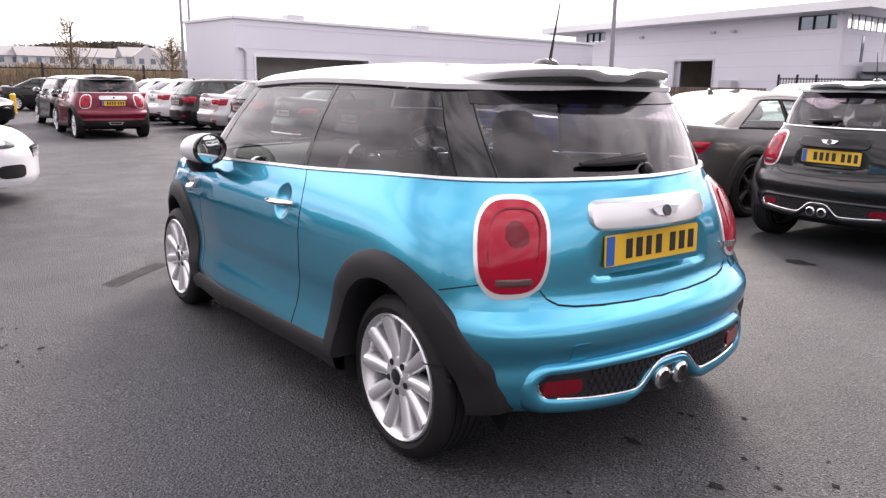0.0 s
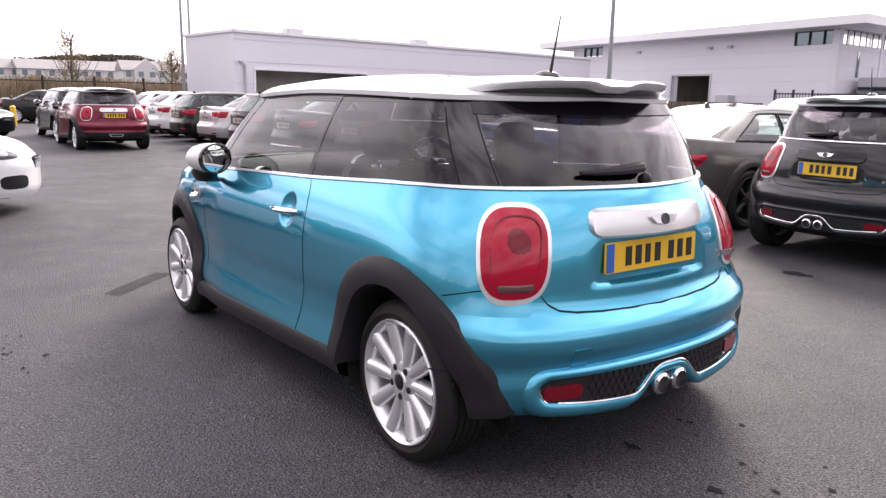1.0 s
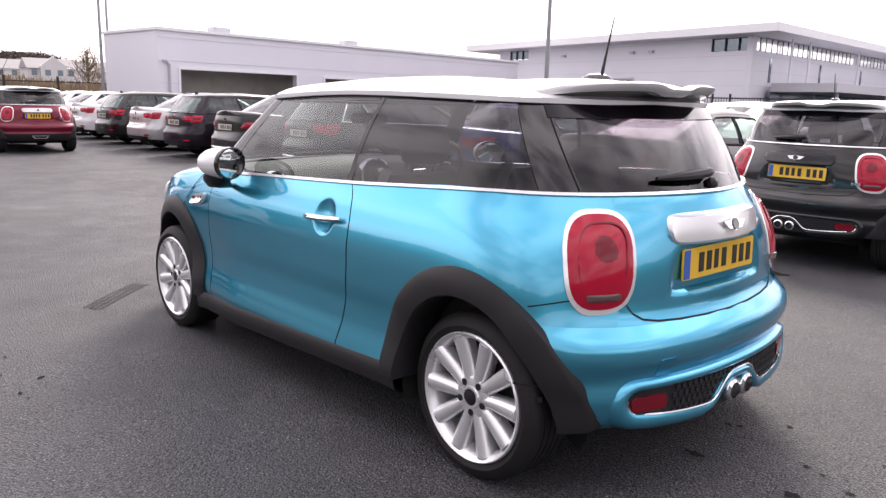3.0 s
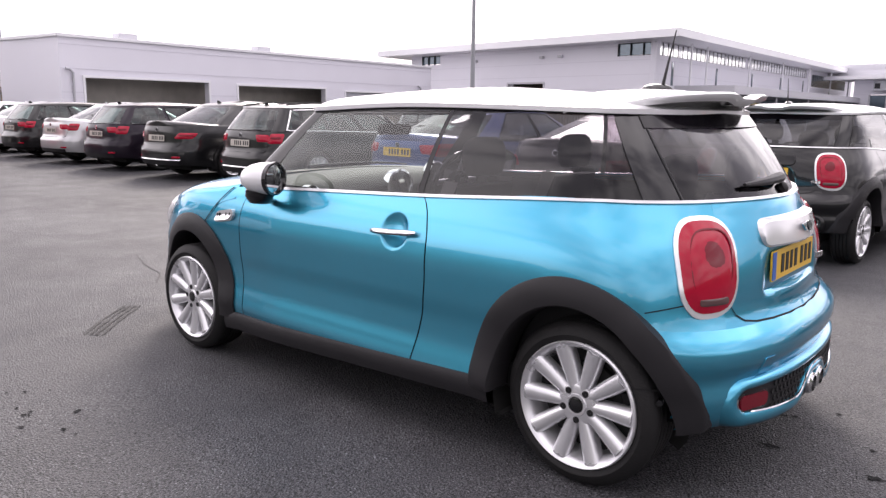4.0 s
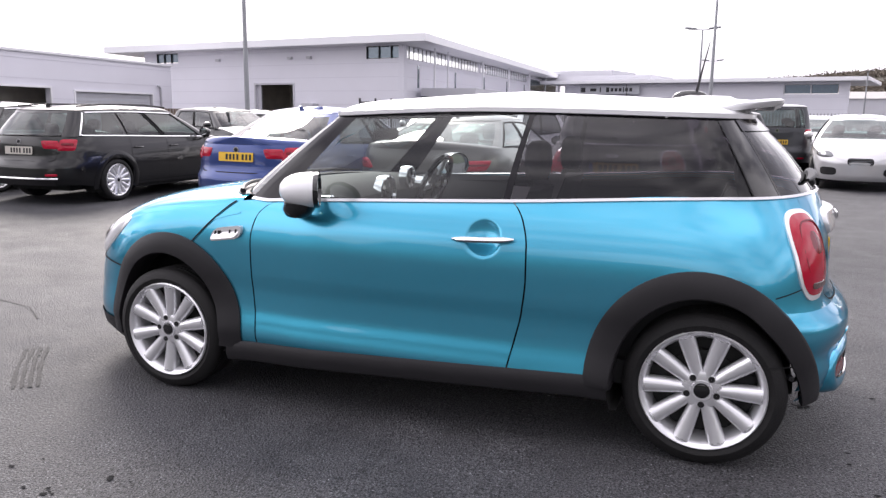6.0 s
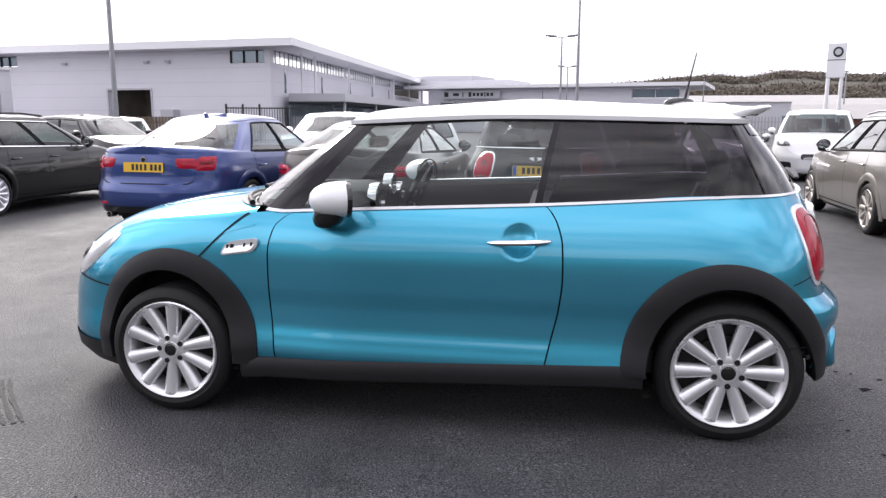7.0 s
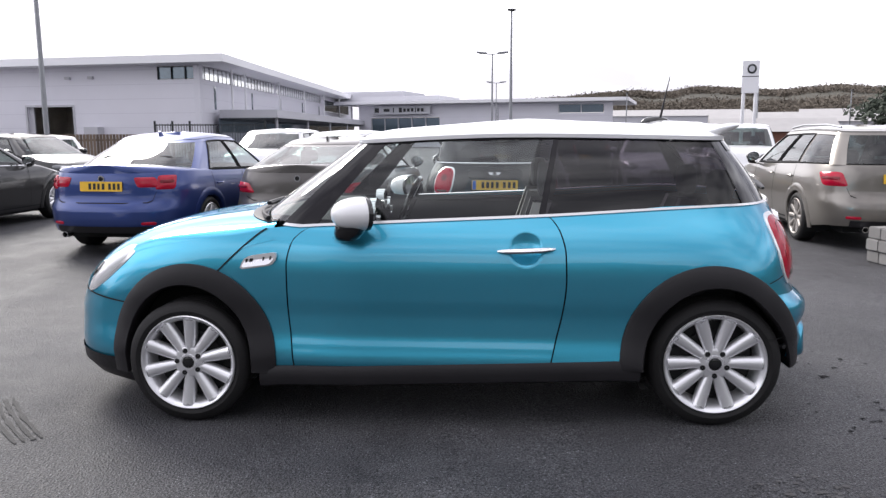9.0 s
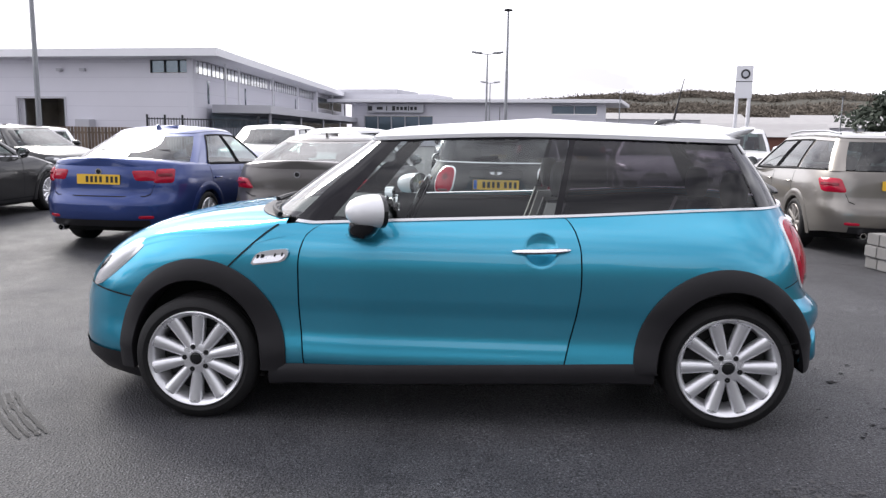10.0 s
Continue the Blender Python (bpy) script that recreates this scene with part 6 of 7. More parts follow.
bm = bmesh.new()
box(bm, a, a + 0.35, -0.25, -0.15, 0, z1)
ob = part("door_leaf", bm, CLADG, showroom, smooth=0)
ob.matrix_basis = sm
bm = bmesh.new()
box(bm, a - 0.12, a, -0.05, 0.04, 0, z1 + 0.12)
box(bm, b, b + 0.12, -0.05, 0.04, 0, z1 + 0.12)
box(bm, a, b, -0.05, 0.04, z1, z1 + 0.12)
ob = part("door_frame", bm, CLADG, showroom, smooth=0)
ob.matrix_basis = sm
for a, b, z0, z1 in S_HOLES[1:]:
    for i in range(3):
        w0 = a + (b - a) * i / 3
        pane = part("window", boxed(w0 + 0.05, w0 + (b - a) / 3 - 0.05, -0.12, -0.08, z0 + 0.04, z1 - 0.04), WINDOWG, showroom, smooth=0)
        pane.matrix_basis = sm
        fr = bmesh.new()
        box(fr, w0, w0 + 0.05, -0.14, 0.02, z0, z1)
        box(fr, w0 + 0.05, w0 + (b - a) / 3, -0.14, 0.02, z1 - 0.04, z1)
        part("window_frame", fr, FENCED, pane, smooth=0)
for u in (slen - 9.0, slen - 7.4, slen - 15.5):
    bm = bmesh.new()
    box(bm, u, u + 0.35, 0, 0.22, 4.75, 4.92, 0.02)
    ob = part("wall_lamp", bm, CLADG, showroom)
    ob.matrix_basis = sm
bm = boxed(slen - 7.6, slen - 6.6, 0.0, 0.6, 0.3, 1.9, 0.03)
ob = part("wall_unit", bm, CLADG, showroom)
ob.matrix_basis = sm
fm, flen = frame_along(C0, F0)
F_HOLES = [(0.15, 16.9, 4.65, 5.40), (17.5, 36.0, 4.65, 5.40), (38.0, 54.0, 3.9, 5.1)]
ob = part("wall", wall_with_holes(bmesh.new(), flen, 5.5, 0.35, F_HOLES), CLAD, showroom, smooth=0)
ob.matrix_basis = fm
cladding_ribs("cladding_joint", showroom, fm, flen, 1.0, 5.45, 0.85, JOINT, F_HOLES)
for a, b, z0, z1 in F_HOLES:
    k = int((b - a) / 0.78)
    for i in range(k):
        w0 = a + (b - a) * i / k
        pane = part("window", boxed(w0 + 0.06, w0 + (b - a) / k - 0.06, -0.04, -0.01, z0 + 0.03, z1 - 0.03), WINDOWG if a > 36.5 else CLERES, showroom, smooth=0)
        pane.matrix_basis = fm
        part("window_frame", boxed(w0 - 0.04, w0 + 0.04, -0.04, 0.006, z0, z1), FENCED, pane, smooth=0)
for u in (3.2, 6.0, 15.0, 24.0, 33.0, 42.0, 51.0):
    bm = bmesh.new()
    tube(bm, [(u, 0.9, 2.8), (u, 0.9, 5.5)], 0.07, 12)
    ob = part("column", bm, FASCIA, showroom)
    ob.matrix_basis = fm
for u in (2.4, 10.4, 18.6, 26.8, 34.6):
    ob = part("slot_window", boxed(u, u + 0.3, 0.004, 0.03, 2.95, 4.35), WINDOWG, showroom, "narrow dark upright window", smooth=0)
    ob.matrix_basis = fm
# roof slab with overhang, fascia bright, soffit dark
bm = bmesh.new()
c, s_, f = Vector((*C0, 0)), Vector((*S0, 0)), Vector((*F0, 0))
ds, df_ = (c - s_).normalized(), (f - c).normalized()
os_, of = Vector((ds.y, -ds.x, 0)), Vector((df_.y, -df_.x, 0))
corner = c + os_ * 1.5 + of * 1.9 + ds * 0.3
outl = [s_ + os_ * 1.5 - ds * 2.6, corner, f + of * 1.9, f - of * 16, s_ - os_ * 18 - ds * 2.6]
outl = [Vector((p.x, p.y, 0)) for p in outl]
lo = [bm.verts.new(p + Vector((0, 0, 5.50))) for p in outl]
hi = [bm.verts.new(p + Vector((0, 0, 5.95))) for p in outl]
inn = [bm.verts.new((outl[0].lerp(outl[3], 0.06) if i == 0 else p.lerp(Vector((-30, 60, 0)), 0.12)) + Vector((0, 0, 5.42))) for i, p in enumerate(outl)]
bm.faces.new(list(reversed(hi)))
for i in range(5):
    bm.faces.new([lo[i], lo[(i + 1) % 5], hi[(i + 1) % 5], hi[i]])
    bm.faces.new([inn[i], inn[(i + 1) % 5], lo[(i + 1) % 5], lo[i]])
part("roof", bm, FASCIA, showroom, "flat roof with a deep pale edge", smooth=0)
# canopy in front
bm = bmesh.new()
box(bm, 2.0, 56.0, 0.4, 4.0, 2.42, 2.92, 0.02)
ob = part("canopy", bm, CLADG, showroom, smooth=0)
ob.matrix_basis = fm
bm = boxed(2.0, 56, 0.36, 0.39, 0, 2.42)
ob = part("shopfront", bm, WINDOWG, showroom, "dark glazed shopfront under the canopy", smooth=0)
ob.matrix_basis = fm
for u in (3.0, 12.0, 21.0, 30.0, 39.0, 48.0):
    ob = part("canopy_post", tube(bmesh.new(), [(u, 3.7, 0), (u, 3.7, 2.42)], 0.09, 10), CLADG, showroom)
    ob.matrix_basis = fm

# far wing with the sign panel and a long fence
gm_, glen = frame_along((-15.5, 80.0), (11.6, 73.5))
wing = thing("showroom_wing", "long pale low wing with a flat roof", "building")
G_HOLES = [(1.5, 9.5, 1.6, 3.2), (22.4, 27.0, 3.5, 4.4), (13.0, 15.2, 1.8, 2.6), (18.0, 20.2, 1.8, 2.6)]
ob = part("wall", wall_with_holes(bmesh.new(), glen, 4.6, 0.35, G_HOLES), CLAD, wing, smooth=0)
ob.matrix_basis = gm_
cladding_ribs("cladding_joint", wing, gm_, glen, 1.0, 4.5, 1.1, JOINT, G_HOLES)
for a, b, z0, z1 in G_HOLES:
    k = max(1, int((b - a) / 1.6))
    for i in range(k):
        w0 = a + (b - a) * i / k
        pane = part("window", boxed(w0 + 0.06, w0 + (b - a) / k - 0.06, -0.2, -0.15, z0 + 0.05, z1 - 0.05), WINDOWG, wing, smooth=0)
        pane.matrix_basis = gm_
        part("window_frame", boxed(w0 - 0.04, w0 + 0.06, -0.2, 0.03, z0, z1), CLADG, pane, smooth=0)
bm = bmesh.new()
box(bm, -2.5, glen + 1.6, -12, 1.2, 4.62, 4.98, 0.03)
ob = part("roof", bm, FASCIA, wing, smooth=0)
ob.matrix_basis = gm_
bm = bmesh.new()
box(bm, -6, 8.5, -11, -3, 4.98, 5.7)
box(bm, -10, 4.0, -11, -3.5, 5.7, 6.3)
ob = part("upper_storey", bm, CLADG, wing, smooth=0)
ob.matrix_basis = gm_
sg = part("sign_panel", boxed(2.0, 8.6, 0.36, 0.5, 3.55, 4.45, 0.03), SHUTTER, wing, "pale sign panel with plain dark shapes")
sg.matrix_basis = gm_
for u, w_, h_ in ((2.15, 0.5, 0.5), (3.2, 0.7, 0.3), (4.3, 0.12, 0.5), (5.0, 0.35, 0.5), (5.5, 0.3, 0.35), (5.95, 0.3, 0.35), (6.4, 0.3, 0.35), (6.85, 0.12, 0.5), (7.1, 0.3, 0.35), (7.55, 0.3, 0.35)):
    part("sign_bar", boxed(u, u + w_, 0.51, 0.53, 4.0 - h_ / 2, 4.0 + h_ / 2), FENCED, sg, smooth=0)

# steel palisade fence before the wing
pm, plen = frame_along((-0.5, 43.0), (12.0, 40.5))
fence = thing("palisade_fence", "grey steel palisade fence before the far wing", "fence")
bm = bmesh.new()
for z in (0.35, 1.25):
    box(bm, 0, plen, -0.06, -0.02, z, z + 0.05)
ob = part("rail", bm, FENCEW, fence, smooth=0)
ob.matrix_basis = pm
for i in range(int(plen / 0.17)):
    shared("pale", "pale", lambda: prism(bmesh.new(), [(-0.045, 0.05), (0.045, 0.05), (0.045, 1.50), (0, 1.62), (-0.045, 1.50)], 0, 0.012, lambda u, v, d: (u, d, v)), FENCEW, fence, pm @ pose(0.1 + i * 0.17, 0, 0), smooth=0)

# dark railings and a gate by the showroom corner
rm, rlen = frame_along((-18.2, 35.2), (-12.6, 36.6))
rail = thing("steel_railings", "dark steel railings beside the showroom", "fence")
for i in range(int(rlen / 0.14)):
    shared("baluster", "upright", lambda: boxed(-0.015, 0.015, -0.015, 0.015, 0.05, 2.0), FENCED, rail, rm @ pose(0.1 + i * 0.14, 0, 0), smooth=0)
for z in (0.15, 1.9):
    ob = part("rail", boxed(0, rlen, -0.025, 0.025, z, z + 0.06), FENCED, rail, smooth=0)
    ob.matrix_basis = rm
for u in (0.0, 0.9, 1.8, rlen):
    ob = part("post", boxed(u - 0.05, u + 0.05, -0.05, 0.05, 0, 2.15), FENCED, rail, smooth=0)
    ob.matrix_basis = rm

# timber fence
tm, tlen = frame_along((-31.5, 29.5), (-18.6, 35.0))
tf = thing("timber_fence", "weathered timber fence before the showroom", "fence")
for i in range(int(tlen / 0.16)):
    shared("board", "board", lambda: boxed(-0.07, 0.07, -0.012, 0.012, 0.03, 1.45, 0.004), TIMBER, tf, tm @ pose(0.1 + i * 0.16, 0, 0))
ob = part("rail", boxed(0, tlen, -0.06, -0.02, 1.1, 1.2), TIMBER, tf, smooth=0)
ob.matrix_basis = tm


def lamp_post(x, y, height, heads=0, r=0.07, turn=0):
    """A tapering steel post with none or two lamp heads."""
    p = thing("lamp_post", "tall grey steel lamp post standing on the asphalt", "lamp post", "posts of the car park")
    part("pole", tube(bmesh.new(), [(0, 0, 0), (0, 0, 1.2), (0, 0, 1.21), (0, 0, height)], r, 12, radii=[r * 1.35, r * 1.35, r, r * 0.6]), STEEL, p)
    part("base_plate", boxed(-0.18, 0.18, -0.18, 0.18, 0, 0.02, 0.004), STEEL, p)
    if heads:
        part("cross_arm", tube(bmesh.new(), [(-0.75, 0, height + 0.05), (0, 0, height), (0.75, 0, height + 0.05)], 0.03, 8), STEEL, p)
        for s in (-1, 1):
            h = part("lamp_head", boxed(-0.32, 0.32, -0.14, 0.14, -0.05, 0.05, 0.03), STEEL, p)
            h.matrix_basis = pose(s * 0.62, 0, height + 0.09, 0, -s * 6, 0)
    else:
        part("top_disc", lathe(bmesh.new(), [(0.001, 0.0), (0.17, 0.0), (0.17, 0.06), (0.001, 0.08)], axis_y=False, seg=16), FENCED, p).matrix_basis = pose(0, 0, height)
    p.matrix_basis = pose(x, y, 0, 0, 0, turn)
    return p


lamp_post(-11.7, 15.0, 8.5)
lamp_post(0.7, 26.8, 6.25)
lamp_post(-0.2, 40.8, 6.0, 2)
lamp_post(-0.1, 69.0, 6.2, 2)
lamp_post(-34.1, 9.8, 8.5, r=0.08)
lamp_post(-38.1, 11.5, 8.5, r=0.08)
lamp_post(22.0, 62.0, 5.2)
lamp_post(30.5, 64.0, 5.0)
lamp_post(12.4, 70.0, 5.2)

# pylon sign: two posts, a plain panel and a round emblem
py = thing("pylon_sign", "pale pylon sign on two posts with a round emblem", "sign")
py.matrix_basis = pose(13.9, 38.7, 0, 0, 0, -18)
for s in (-0.32, 0.30):
    part("post", tube(bmesh.new(), [(s, 0, 0), (s, 0, 5.25)], 0.095, 12), FASCIA, py)
part("panel", boxed(-0.44, 0.44, -0.10, 0.10, 3.55, 5.30, 0.02), FASCIA, py)
emb = part("emblem", prism(bmesh.new(), [(0.24 * math.cos(2 * math.pi * k / 24), 0.26 * math.sin(2 * math.pi * k / 24)) for k in range(24)], 0.105, 0.125, lambda u, v, d: (u + 0.05, -d, 4.85 + v)), FENCED, py)
part("emblem_disc", prism(bmesh.new(), [(0.15 * math.cos(2 * math.pi * k / 24), 0.16 * math.sin(2 * math.pi * k / 24)) for k in range(24)], 0.126, 0.132, lambda u, v, d: (u + 0.05, -d, 4.85 + v)), SHUTTER, emb)
part("panel_line", boxed(-0.45, 0.45, -0.108, -0.10, 4.43, 4.47), FENCED, py, smooth=0)

# block pier with a white post at the edge of the drive
pier = thing("block_pier", "grey concrete-block pier carrying a white post", "pier")
pier.matrix_basis = pose(4.62, 4.12, 0, 0, 0, 10)
for j in range(3):
    for i in range(3):
        for k in range(2):
            shared("pierblock", "block", lambda: boxed(-0.098, 0.098, -0.098, 0.098, 0.004, 0.126, 0.008), CONC, pier, pose(-0.2 + 0.2 * i + (0.0 if j % 2 else 0.02), -0.1 + 0.2 * k, j * 0.13))
part("post", tube(bmesh.new(), [(0.06, 0, 0.39), (0.06, 0, 2.4)], 0.05, 12), FENCEW, pier)

# yellow bollard by the hedge
bo = thing("yellow_bollard", "short yellow bollard near the scrub", "bollard")
part("shaft", tube(bmesh.new(), [(0, 0, 0), (0, 0, 0.72), (0, 0, 0.78)], 0.11, 14, radii=[0.11, 0.11, 0.05]), YELLOW, bo)
bo.matrix_basis = pose(-31.0, 2.0, 0)


# ---- distance ----
def clumps(bm, centre, size, n, leaf, rng):
    """Small leaf-like faces scattered in an uneven blob."""
    for _ in range(n):
        v = Vector((rng.gauss(0, 0.45), rng.gauss(0, 0.45), rng.gauss(0, 0.42)))
        p = Vector(centre) + Vector((v.x * size[0], v.y * size[1], v.z * size[2]))
        if p.z < 0.05:
            p.z = rng.uniform(0.05, 0.4)
        a = Vector((rng.uniform(-1, 1), rng.uniform(-1, 1), rng.uniform(-1, 1))).normalized() * leaf * rng.uniform(0.6, 1.5)
        b = a.orthogonal().normalized() * leaf * rng.uniform(0.3, 0.8)
        q = [bm.verts.new(p + a), bm.verts.new(p + b), bm.verts.new(p - a * 0.8), bm.verts.new(p - b)]
        bm.faces.new(q)


rng = random.Random(4)
bm = bmesh.new()
for i in range(20000):
    t = rng.random()
    x, y = -43.8 + 4.2 * t + rng.uniform(-1.8, 1.6), -4 + 18 * t
    top = 1.85 + 0.5 * noise.noise((y * 0.5, 1.3, 0.2)) + rng.uniform(-0.2, 0.35)
    h = rng.uniform(0.35, 1.0)
    z = rng.uniform(0, max(top - h, 0.05))
    lx, ly = rng.gauss(0, 0.16), rng.gauss(0, 0.16)
    w_ = rng.uniform(0.015, 0.05)
    vs = [bm.verts.new((x, y - w_, z)), bm.verts.new((x, y + w_, z)), bm.verts.new((x + lx, y + ly + w_ * 0.4, z + h)), bm.verts.new((x + lx, y + ly - w_ * 0.4, z + h))]
    bm.faces.new(vs)
for i in range(60):
    t = rng.random()
    clumps(bm, (-43.0 + 4.2 * t + rng.uniform(-1.5, 0.5), -4 + 18 * t, rng.uniform(0.9, 2.0)), (0.8, 1.0, 0.6), 60, 0.05, rng)
tagged(part("scrub", bm, LEAF, None, "brown autumn scrub behind a steel fence", smooth=0), category="scrub", kind="stuff")


def bare_tree(x, y, h, seed):
    r = random.Random(seed)
    t = thing("tree", "thin autumn tree with few brown leaves", "tree", "trees by the fence")
    bm = bmesh.new()
    tube(bm, [(0, 0, 0), (0.05, 0.02, h * 0.5), (0.0, 0.08, h)], 0.1, 8, radii=[0.11, 0.07, 0.015])
    for i in range(16):
        z = h * r.uniform(0.25, 0.9)
        a = r.uniform(0, 6.3)
        l = (h - z) * 0.5 + 0.4
        tube(bm, [(0.03, 0.03, z), (0.03 + l * 0.45 * math.cos(a), 0.03 + l * 0.45 * math.sin(a), z + l * 0.45), (l * 0.75 * math.cos(a), l * 0.75 * math.sin(a), z + l)], 0.03, 5, radii=[0.035, 0.02, 0.006])
    part("trunk", bm, BARK, t)
    bm = bmesh.new()
    for i in range(60):
        z = h * r.uniform(0.3, 1.0)
        a, q = r.uniform(0, 6.3), r.uniform(0.1, 1.0) * (h - z * 0.75) * 0.42
        clumps(bm, (q * math.cos(a), q * math.sin(a), z), (0.5, 0.5, 0.5), 40, 0.045, r)
    part("crown", bm, LEAF, t, smooth=0)
    t.matrix_basis = pose(x, y, 0)
    return t


bare_tree(-42.6, 6.4, 4.6, 1)
bare_tree(-42.0, 1.2, 4.2, 2)
bare_tree(-41.6, 11.5, 3.8, 3)

# dark post-and-mesh fence before the scrub
hm, hlen = frame_along((-41.0, -3.0), (-38.5, 14.0))
hf = thing("mesh_fence", "dark steel post fence before brown scrub", "fence")
for i in range(8):
    ob = shared("fencepost", "post", lambda: boxed(-0.06, 0.06, -0.06, 0.06, 0, 2.15), FENCED, hf, hm @ pose(0.4 + i * 2.4, 0, 0), smooth=0)
for i in range(120):
    shared("fencewire", "wire", lambda: boxed(-0.005, 0.005, -0.005, 0.005, 0.05, 1.9), STEEL, hf, hm @ pose(0.2 + i * 0.14, 0, 0), smooth=0)
for z in (0.2, 1.85):
    ob = part("rail", boxed(0, hlen, -0.02, 0.02, z, z + 0.05), FENCED, hf, smooth=0)
    ob.matrix_basis = hm


def house(x, y, turn, w=12.0, gable=False):
    h = thing("house", "pale rendered house with a grey tiled roof", "house", "far houses")
    part("wall", boxed(-w / 2, w / 2, -3.5, 3.5, -2.0, 4.6), RENDERW, h, smooth=0)
    part("roof", prism(bmesh.new(), [(-3.9, 4.5), (3.9, 4.5), (0, 6.6)], -w / 2 - 0.3, w / 2 + 0.3, lambda u, v, d: (d, u, v)), ROOFT, h, smooth=0)
    if gable:
        part("gable", prism(bmesh.new(), [(-2.4, -2), (2.4, -2), (2.4, 4.9), (0, 6.9), (-2.4, 4.9)], -4.6, -3.4, lambda u, v, d: (u, d, v)), RENDERW, h, smooth=0)
    n = int(w / 2.2)
    for i in range(n):
        for z in (1.0, 3.1):
            xx = -w / 2 + w * (i + 0.5) / n
            part("window", boxed(xx - 0.5, xx + 0.5, -3.56 if not (gable and abs(xx) < 2.6) else -4.66, -3.45, z, z + 1.1), WINDOWG, h, smooth=0)
    h.matrix_basis = pose(x, y, 1.5, 0, 0, turn)


for i, (d, a, g) in enumerate(((190, 174.5, 0), (190, 170.8, 0), (190, 167.2, 0), (178, 165.0, 1), (190, 162.2, 0))):
    house(3.4 + d * math.cos(radians(a)), -2.2 + d * math.sin(radians(a)), a - 90 + 12, 13 if not g else 9, bool(g))


def hill(name, a0, a1, dist, ridge, material, seed, depth=260):
    """Rising ground far off, its ridge given by (azimuth, height) pairs."""
    f = smooth_tab(ridge)
    bm = bmesh.new()
    rows = []
    n = 90
    for q, hq in ((0.0, -0.5), (0.3, 0.30), (0.55, 0.62), (0.8, 0.88), (1.0, 1.0), (1.3, 0.8)):
        row = []
        for i in range(n + 1):
            a = a0 + (a1 - a0) * i / n
            h = f(a) * hq + 1.2 * noise.noise((a * 1.7, q * 3, seed))
            d = dist + depth * q
            row.append((d * math.cos(radians(a)), d * math.sin(radians(a)), h))
        rows.append(row)
    grid(bm, rows)
    return tagged(part(name, bm, material, None, "far hillside under the sky", smooth=60), category="hill", kind="structure"), f


hill("backdrop_hill", 40, 100, 320, [(40, 22), (58, 26), (61, 24), (64, 28), (67, 31), (70, 28.5), (73, 30), (75.5, 32), (78, 28), (80, 30), (85, 26), (100, 18)], FIELD, 2.0)
hill("backdrop_hill", 150, 190, 300, [(150, 5), (158, 8), (162, 14), (166, 23), (170, 21), (174, 17), (190, 12)], FIELD, 7.0)
rng = random.Random(9)
bm = bmesh.new()
ridge_r = smooth_tab([(40, 22), (58, 26), (61, 24), (64, 28), (67, 31), (70, 28.5), (73, 30), (75.5, 32), (78, 28), (80, 30), (85, 26), (100, 18)])
for i in range(3400):
    a = rng.uniform(56, 88)
    q = rng.choice((0.2, 0.3, 0.45, 0.52, 0.85, 0.97, 1.0, 1.02)) + rng.uniform(-0.09, 0.03)
    d = 320 + 260 * q
    hq = float(np.interp(q, (0, 0.3, 0.55, 0.8, 1.0, 1.3), (-0.5, 0.30, 0.62, 0.88, 1.0, 0.8)))
    s = rng.uniform(1.4, 3.0)
    clumps(bm, (d * math.cos(radians(a)), d * math.sin(radians(a)), ridge_r(a) * hq + s * 0.4), (s * 2.6, s * 2.6, s), 56, 0.8, rng)
ridge_l = smooth_tab([(150, 5), (158, 8), (162, 14), (166, 23), (170, 21), (174, 17), (190, 12)])
for i in range(700):
    a = rng.uniform(158, 178)
    q = rng.choice((0.5, 0.8, 0.95, 1.0, 1.0, 1.02)) + rng.uniform(-0.03, 0.03)
    d = 300 + 260 * q
    hq = float(np.interp(q, (0, 0.3, 0.55, 0.8, 1.0, 1.3), (-0.5, 0.30, 0.62, 0.88, 1.0, 0.8)))
    s = rng.uniform(1.5, 3.4)
    clumps(bm, (d * math.cos(radians(a)), d * math.sin(radians(a)), ridge_l(a) * hq + s * 0.4), (s * 2.2, s * 2.2, s), 44, 0.8, rng)
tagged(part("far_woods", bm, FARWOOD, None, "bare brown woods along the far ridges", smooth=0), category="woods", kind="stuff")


# far sheds and an evergreen on the open side
def shed(x, y, w, d, h, turn, material, label):
    s = thing("industrial_shed", label, "shed", "far sheds")
    part("wall", boxed(-w / 2, w / 2, -d / 2, d / 2, 0, h), material, s, smooth=0)
    part("roof", prism(bmesh.new(), [(-d / 2 - 0.3, h), (d / 2 + 0.3, h), (0, h + 1.1)], -w / 2 - 0.3, w / 2 + 0.3, lambda u, v, dd: (dd, u, v)), ROOFT, s, smooth=0)
    n = int(w / 4)
    for i in range(n):
        part("bay", boxed(-w / 2 + w * (i + 0.2) / n, -w / 2 + w * (i + 0.8) / n, -d / 2 - 0.06, -d / 2 + 0.02, 0.2, h * 0.5), WINDOWG if i % 2 else CLADG, s, smooth=0)
    s.matrix_basis = pose(x, y, 0, 0, 0, turn)


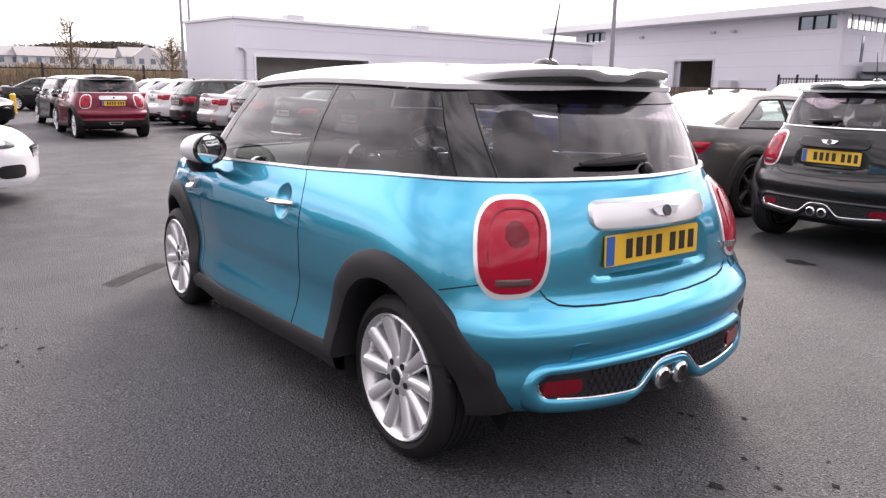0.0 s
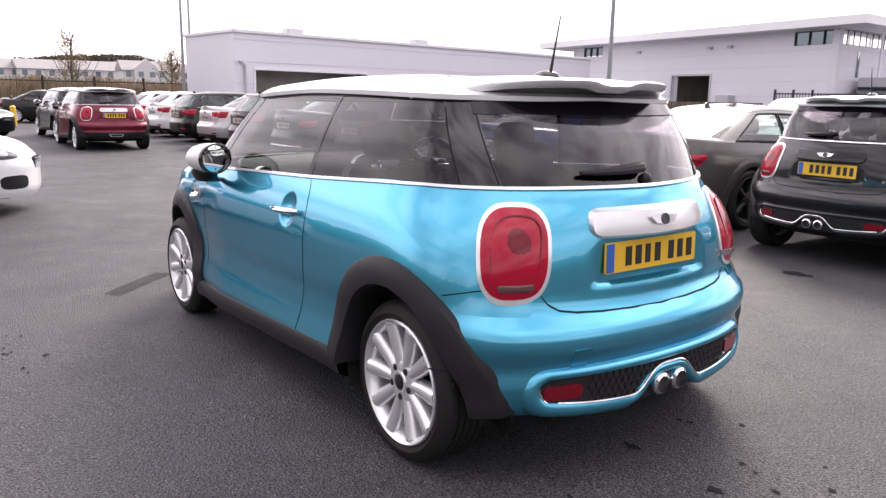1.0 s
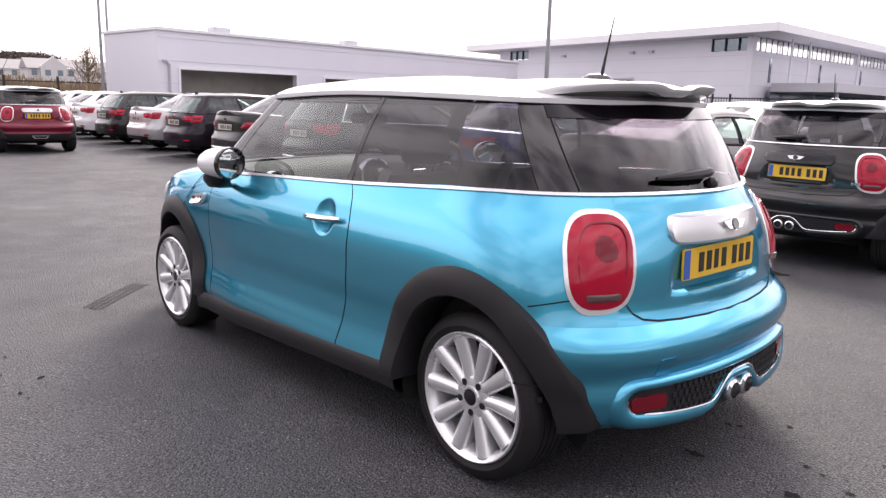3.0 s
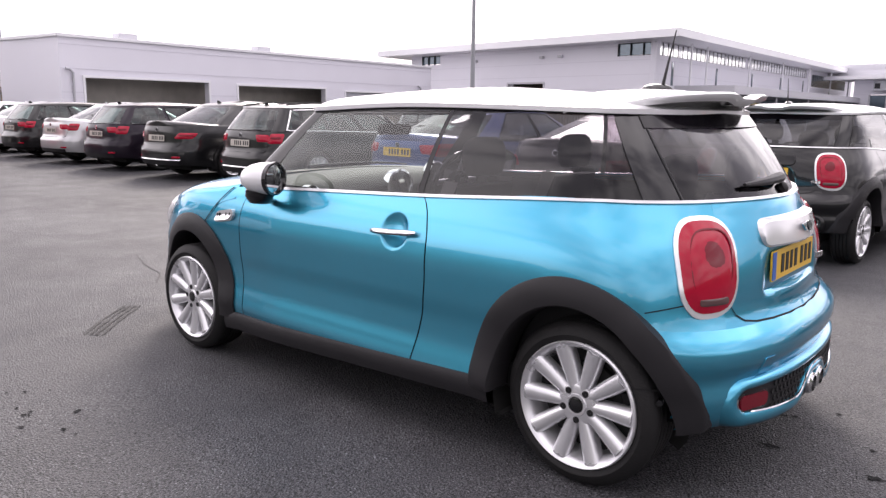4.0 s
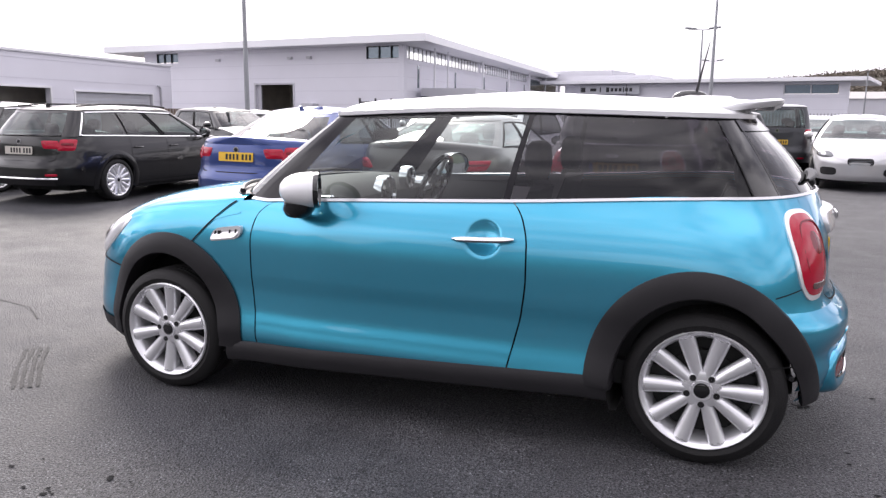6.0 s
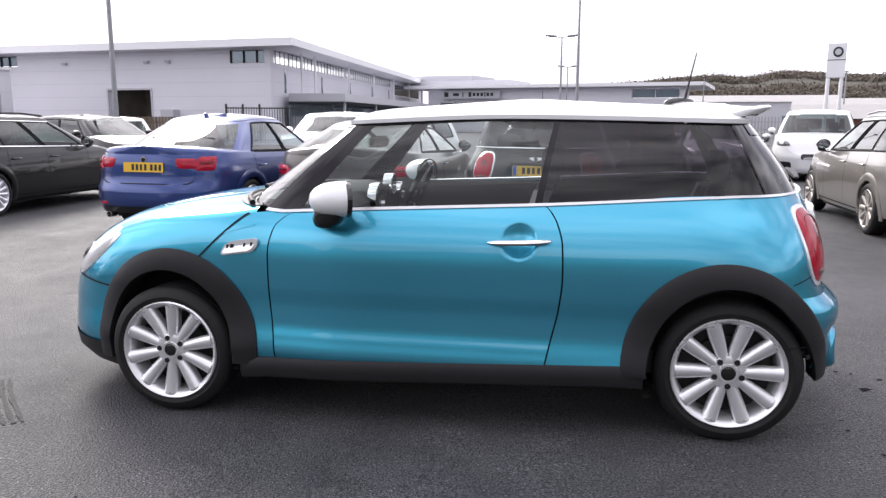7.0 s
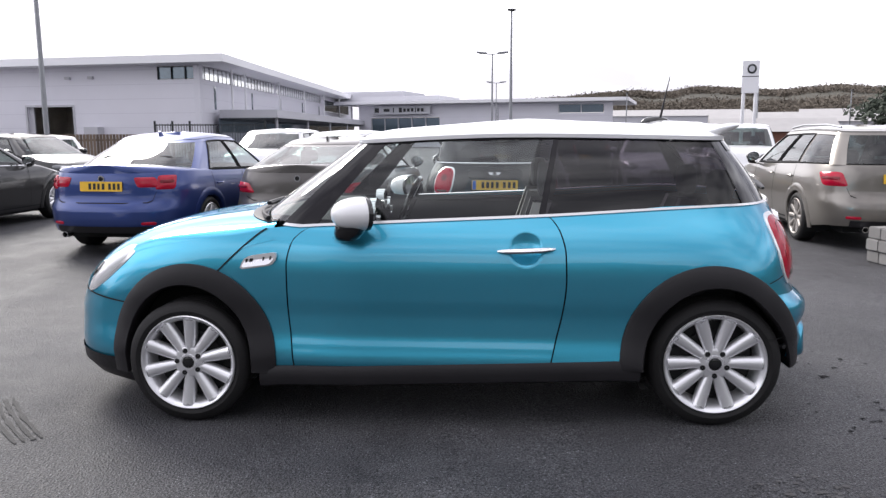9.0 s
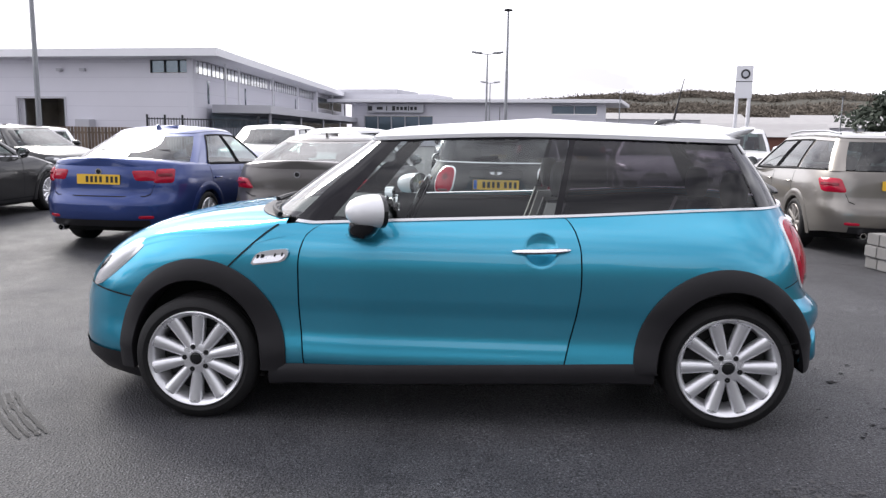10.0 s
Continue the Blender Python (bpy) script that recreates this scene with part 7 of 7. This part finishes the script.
shed(34.0, 78.0, 22, 12, 2.5, -14, CLAD, "low white industrial shed far off")
shed(50.0, 92.0, 24, 12, 3.3, -20, RENDERW, "pale industrial shed far off")
shed(24.0, 120.0, 30, 12, 4.0, -8, CLADG, "grey industrial shed far off")
shed(22.5, 60.0, 9, 6, 1.5, -12, mat("brown_brick", (0.16, 0.07, 0.05), 0.8), "low brown brick shed near the pylon")
ev = thing("tree", "large dark evergreen tree beyond the car park", "tree")
part("trunk", tube(bmesh.new(), [(0, 0, 0), (0, 0, 3), (0.1, 0, 6)], 0.3, 8, radii=[0.35, 0.25, 0.08]), BARK, ev)
bm = bmesh.new()
r_ = random.Random(21)
for i in range(70):
    a, q, z = r_.uniform(0, 6.3), r_.uniform(0, 1) ** 0.6, r_.uniform(0.15, 1.0)
    w_ = 4.6 * math.sin(math.pi * min(0.2 + 0.75 * z, 1.0)) ** 0.7
    clumps(bm, (q * w_ * math.cos(a), q * w_ * math.sin(a), 5.0 * z), (1.1, 1.1, 0.7), 60, 0.28, r_)
part("crown", bm, LEAFG, ev, smooth=0)
ev.matrix_basis = pose(34.5, 62.0, 0)

# tyre marks and oil stains on the asphalt
STAIN = mat("oil_stain", (0.017, 0.017, 0.018), 0.85, spec=0.08, bump=0.6, bscale=110, vary=0.4, scale=20)


MARKM = mat("tyre_mark_rubber", (0.028, 0.028, 0.029), 0.72, spec=0.27, bump=0.8, bscale=110, vary=0.5, scale=9)


def mark(name, label, pts, width, h=0.004, wob=0.02, seed=1, material=None):
    r = random.Random(seed)
    a, b = [], []
    for i, p in enumerate(pts):
        q0, q1 = Vector(pts[max(i - 1, 0)]), Vector(pts[min(i + 1, len(pts) - 1)])
        d = (q1 - q0).normalized()
        o = Vector((-d.y, d.x)) * (width / 2 * r.uniform(0.5, 1.2))
        a.append((p[0] + o.x + r.uniform(-wob, wob), p[1] + o.y + r.uniform(-wob, wob), h + ground_z(*p)))
        b.append((p[0] - o.x + r.uniform(-wob, wob), p[1] - o.y + r.uniform(-wob, wob), h + ground_z(*p)))
    bm = bmesh.new()
    grid(bm, [a, b])
    return tagged(part(name, bm, material or STAIN, None, label, smooth=0), kind="structure", category="mark")


for k in range(4):
    mark("tyre_mark", "dark tyre mark on the asphalt", [(-2.42 + k * 0.028 + 0.40 * t + 0.08 * t * t, -0.60 + k * 0.024 - 0.50 * t) for t in [i / 14 for i in range(15)]], 0.022, 0.004 + 0.0002 * k, 0.003, k, MARKM)
r_ = random.Random(5)
for i in range(70):
    cx, cy = r_.choice(((-0.9, -1.75), (2.1, -0.75), (-1.2, -1.9), (1.9, 0.3), (2.3, -0.4))), 0
    x, y = cx[0] + r_.gauss(0, 0.22), cx[1] + r_.gauss(0, 0.10)
    rad = r_.uniform(0.004, 0.016)
    bm = bmesh.new()
    vs = [bm.verts.new((x + rad * r_.uniform(0.6, 1.5) * math.cos(a), y + rad * r_.uniform(0.5, 1.0) * math.sin(a), 0.004 + ground_z(x, y))) for a in [2 * math.pi * k / 9 for k in range(9)]]
    bm.faces.new(vs)
    tagged(part("oil_spot", bm, STAIN, None, "small dark oil spot on the asphalt", smooth=0), kind="structure", category="mark")

# cracks and darker blotches
for k, pts in enumerate((((-4.05, 2.42), (-3.9, 2.5), (-3.72, 2.6), (-3.5, 2.66), (-3.3, 2.64)), ((-3.6, 2.62), (-3.52, 2.5), (-3.5, 2.36)), ((-2.9, -0.1), (-3.2, 0.1), (-3.6, 0.18), (-4.1, 0.36)))):
    mark("crack", "thin dark crack in the asphalt", pts, 0.009, 0.004, 0.004, 40 + k, MARKM)
r_ = random.Random(33)
for i in range(5):
    x, y = (1.98 + r_.gauss(0, 0.16), -0.15 + r_.gauss(0, 0.25)) if i else (0.36, 3.74)
    rad = r_.uniform(0.018, 0.040) if i else 0.13
    bm = bmesh.new()
    bm.faces.new([bm.verts.new((x + rad * r_.uniform(0.5, 1.3) * math.cos(a), y + 0.6 * rad * r_.uniform(0.4, 1.3) * math.sin(a), 0.004 + 0.0001 * i + ground_z(x, y))) for a in [2 * math.pi * k / 16 for k in range(16)]])
    tagged(part("stain", bm, STAIN, None, "irregular dark damp stain on the asphalt", smooth=0), kind="structure", category="mark")

# pale worn grit beside the rear wheel
r_ = random.Random(12)
CHIP = mat("pale_grit", (0.085, 0.082, 0.082), 0.9, vary=0.4, scale=60)
bm = bmesh.new()
for i in range(140):
    x, y = 1.62 + r_.gauss(0, 0.16), -1.52 + r_.gauss(0, 0.09)
    y -= 0.35 * (x - 1.62)
    rad = r_.uniform(0.004, 0.018)
    bm.faces.new([bm.verts.new((x + rad * r_.uniform(0.4, 1.6) * math.cos(a), y + rad * r_.uniform(0.4, 1.2) * math.sin(a), 0.003 + 0.00002 * i + ground_z(x, y))) for a in [2 * math.pi * k / 6 for k in range(6)]])
tagged(part("pale_grit", bm, CHIP, None, "pale worn grit on the asphalt", smooth=0), kind="stuff", category="grit")

# plain unseen bank behind the walk, added to darken paint reflections and sky light
bank = bmesh.new()
for p0, p1 in (((-52, -9), (-45, -30)), ((-45, -30), (32, -30)), ((32, -30), (32, 30))):
    m_, l_ = frame_along(p0, p1)
    rows_ = [[m_ @ Vector((l_ * i / 40, v, h + (1.3 * noise.noise((i * 0.6, h, 3)) if h else 0))) for i in range(41)] for v, h in ((2, 0.0), (1.4, 2.2), (0.8, 4.2), (-1.5, 5.0), (-3, 0.0))]
    grid(bank, rows_)
tagged(part("boundary_bank", bank, LEAFG, None, "unseen dark bank added to dim reflections and sky light", smooth=60), kind="structure", category="bank")
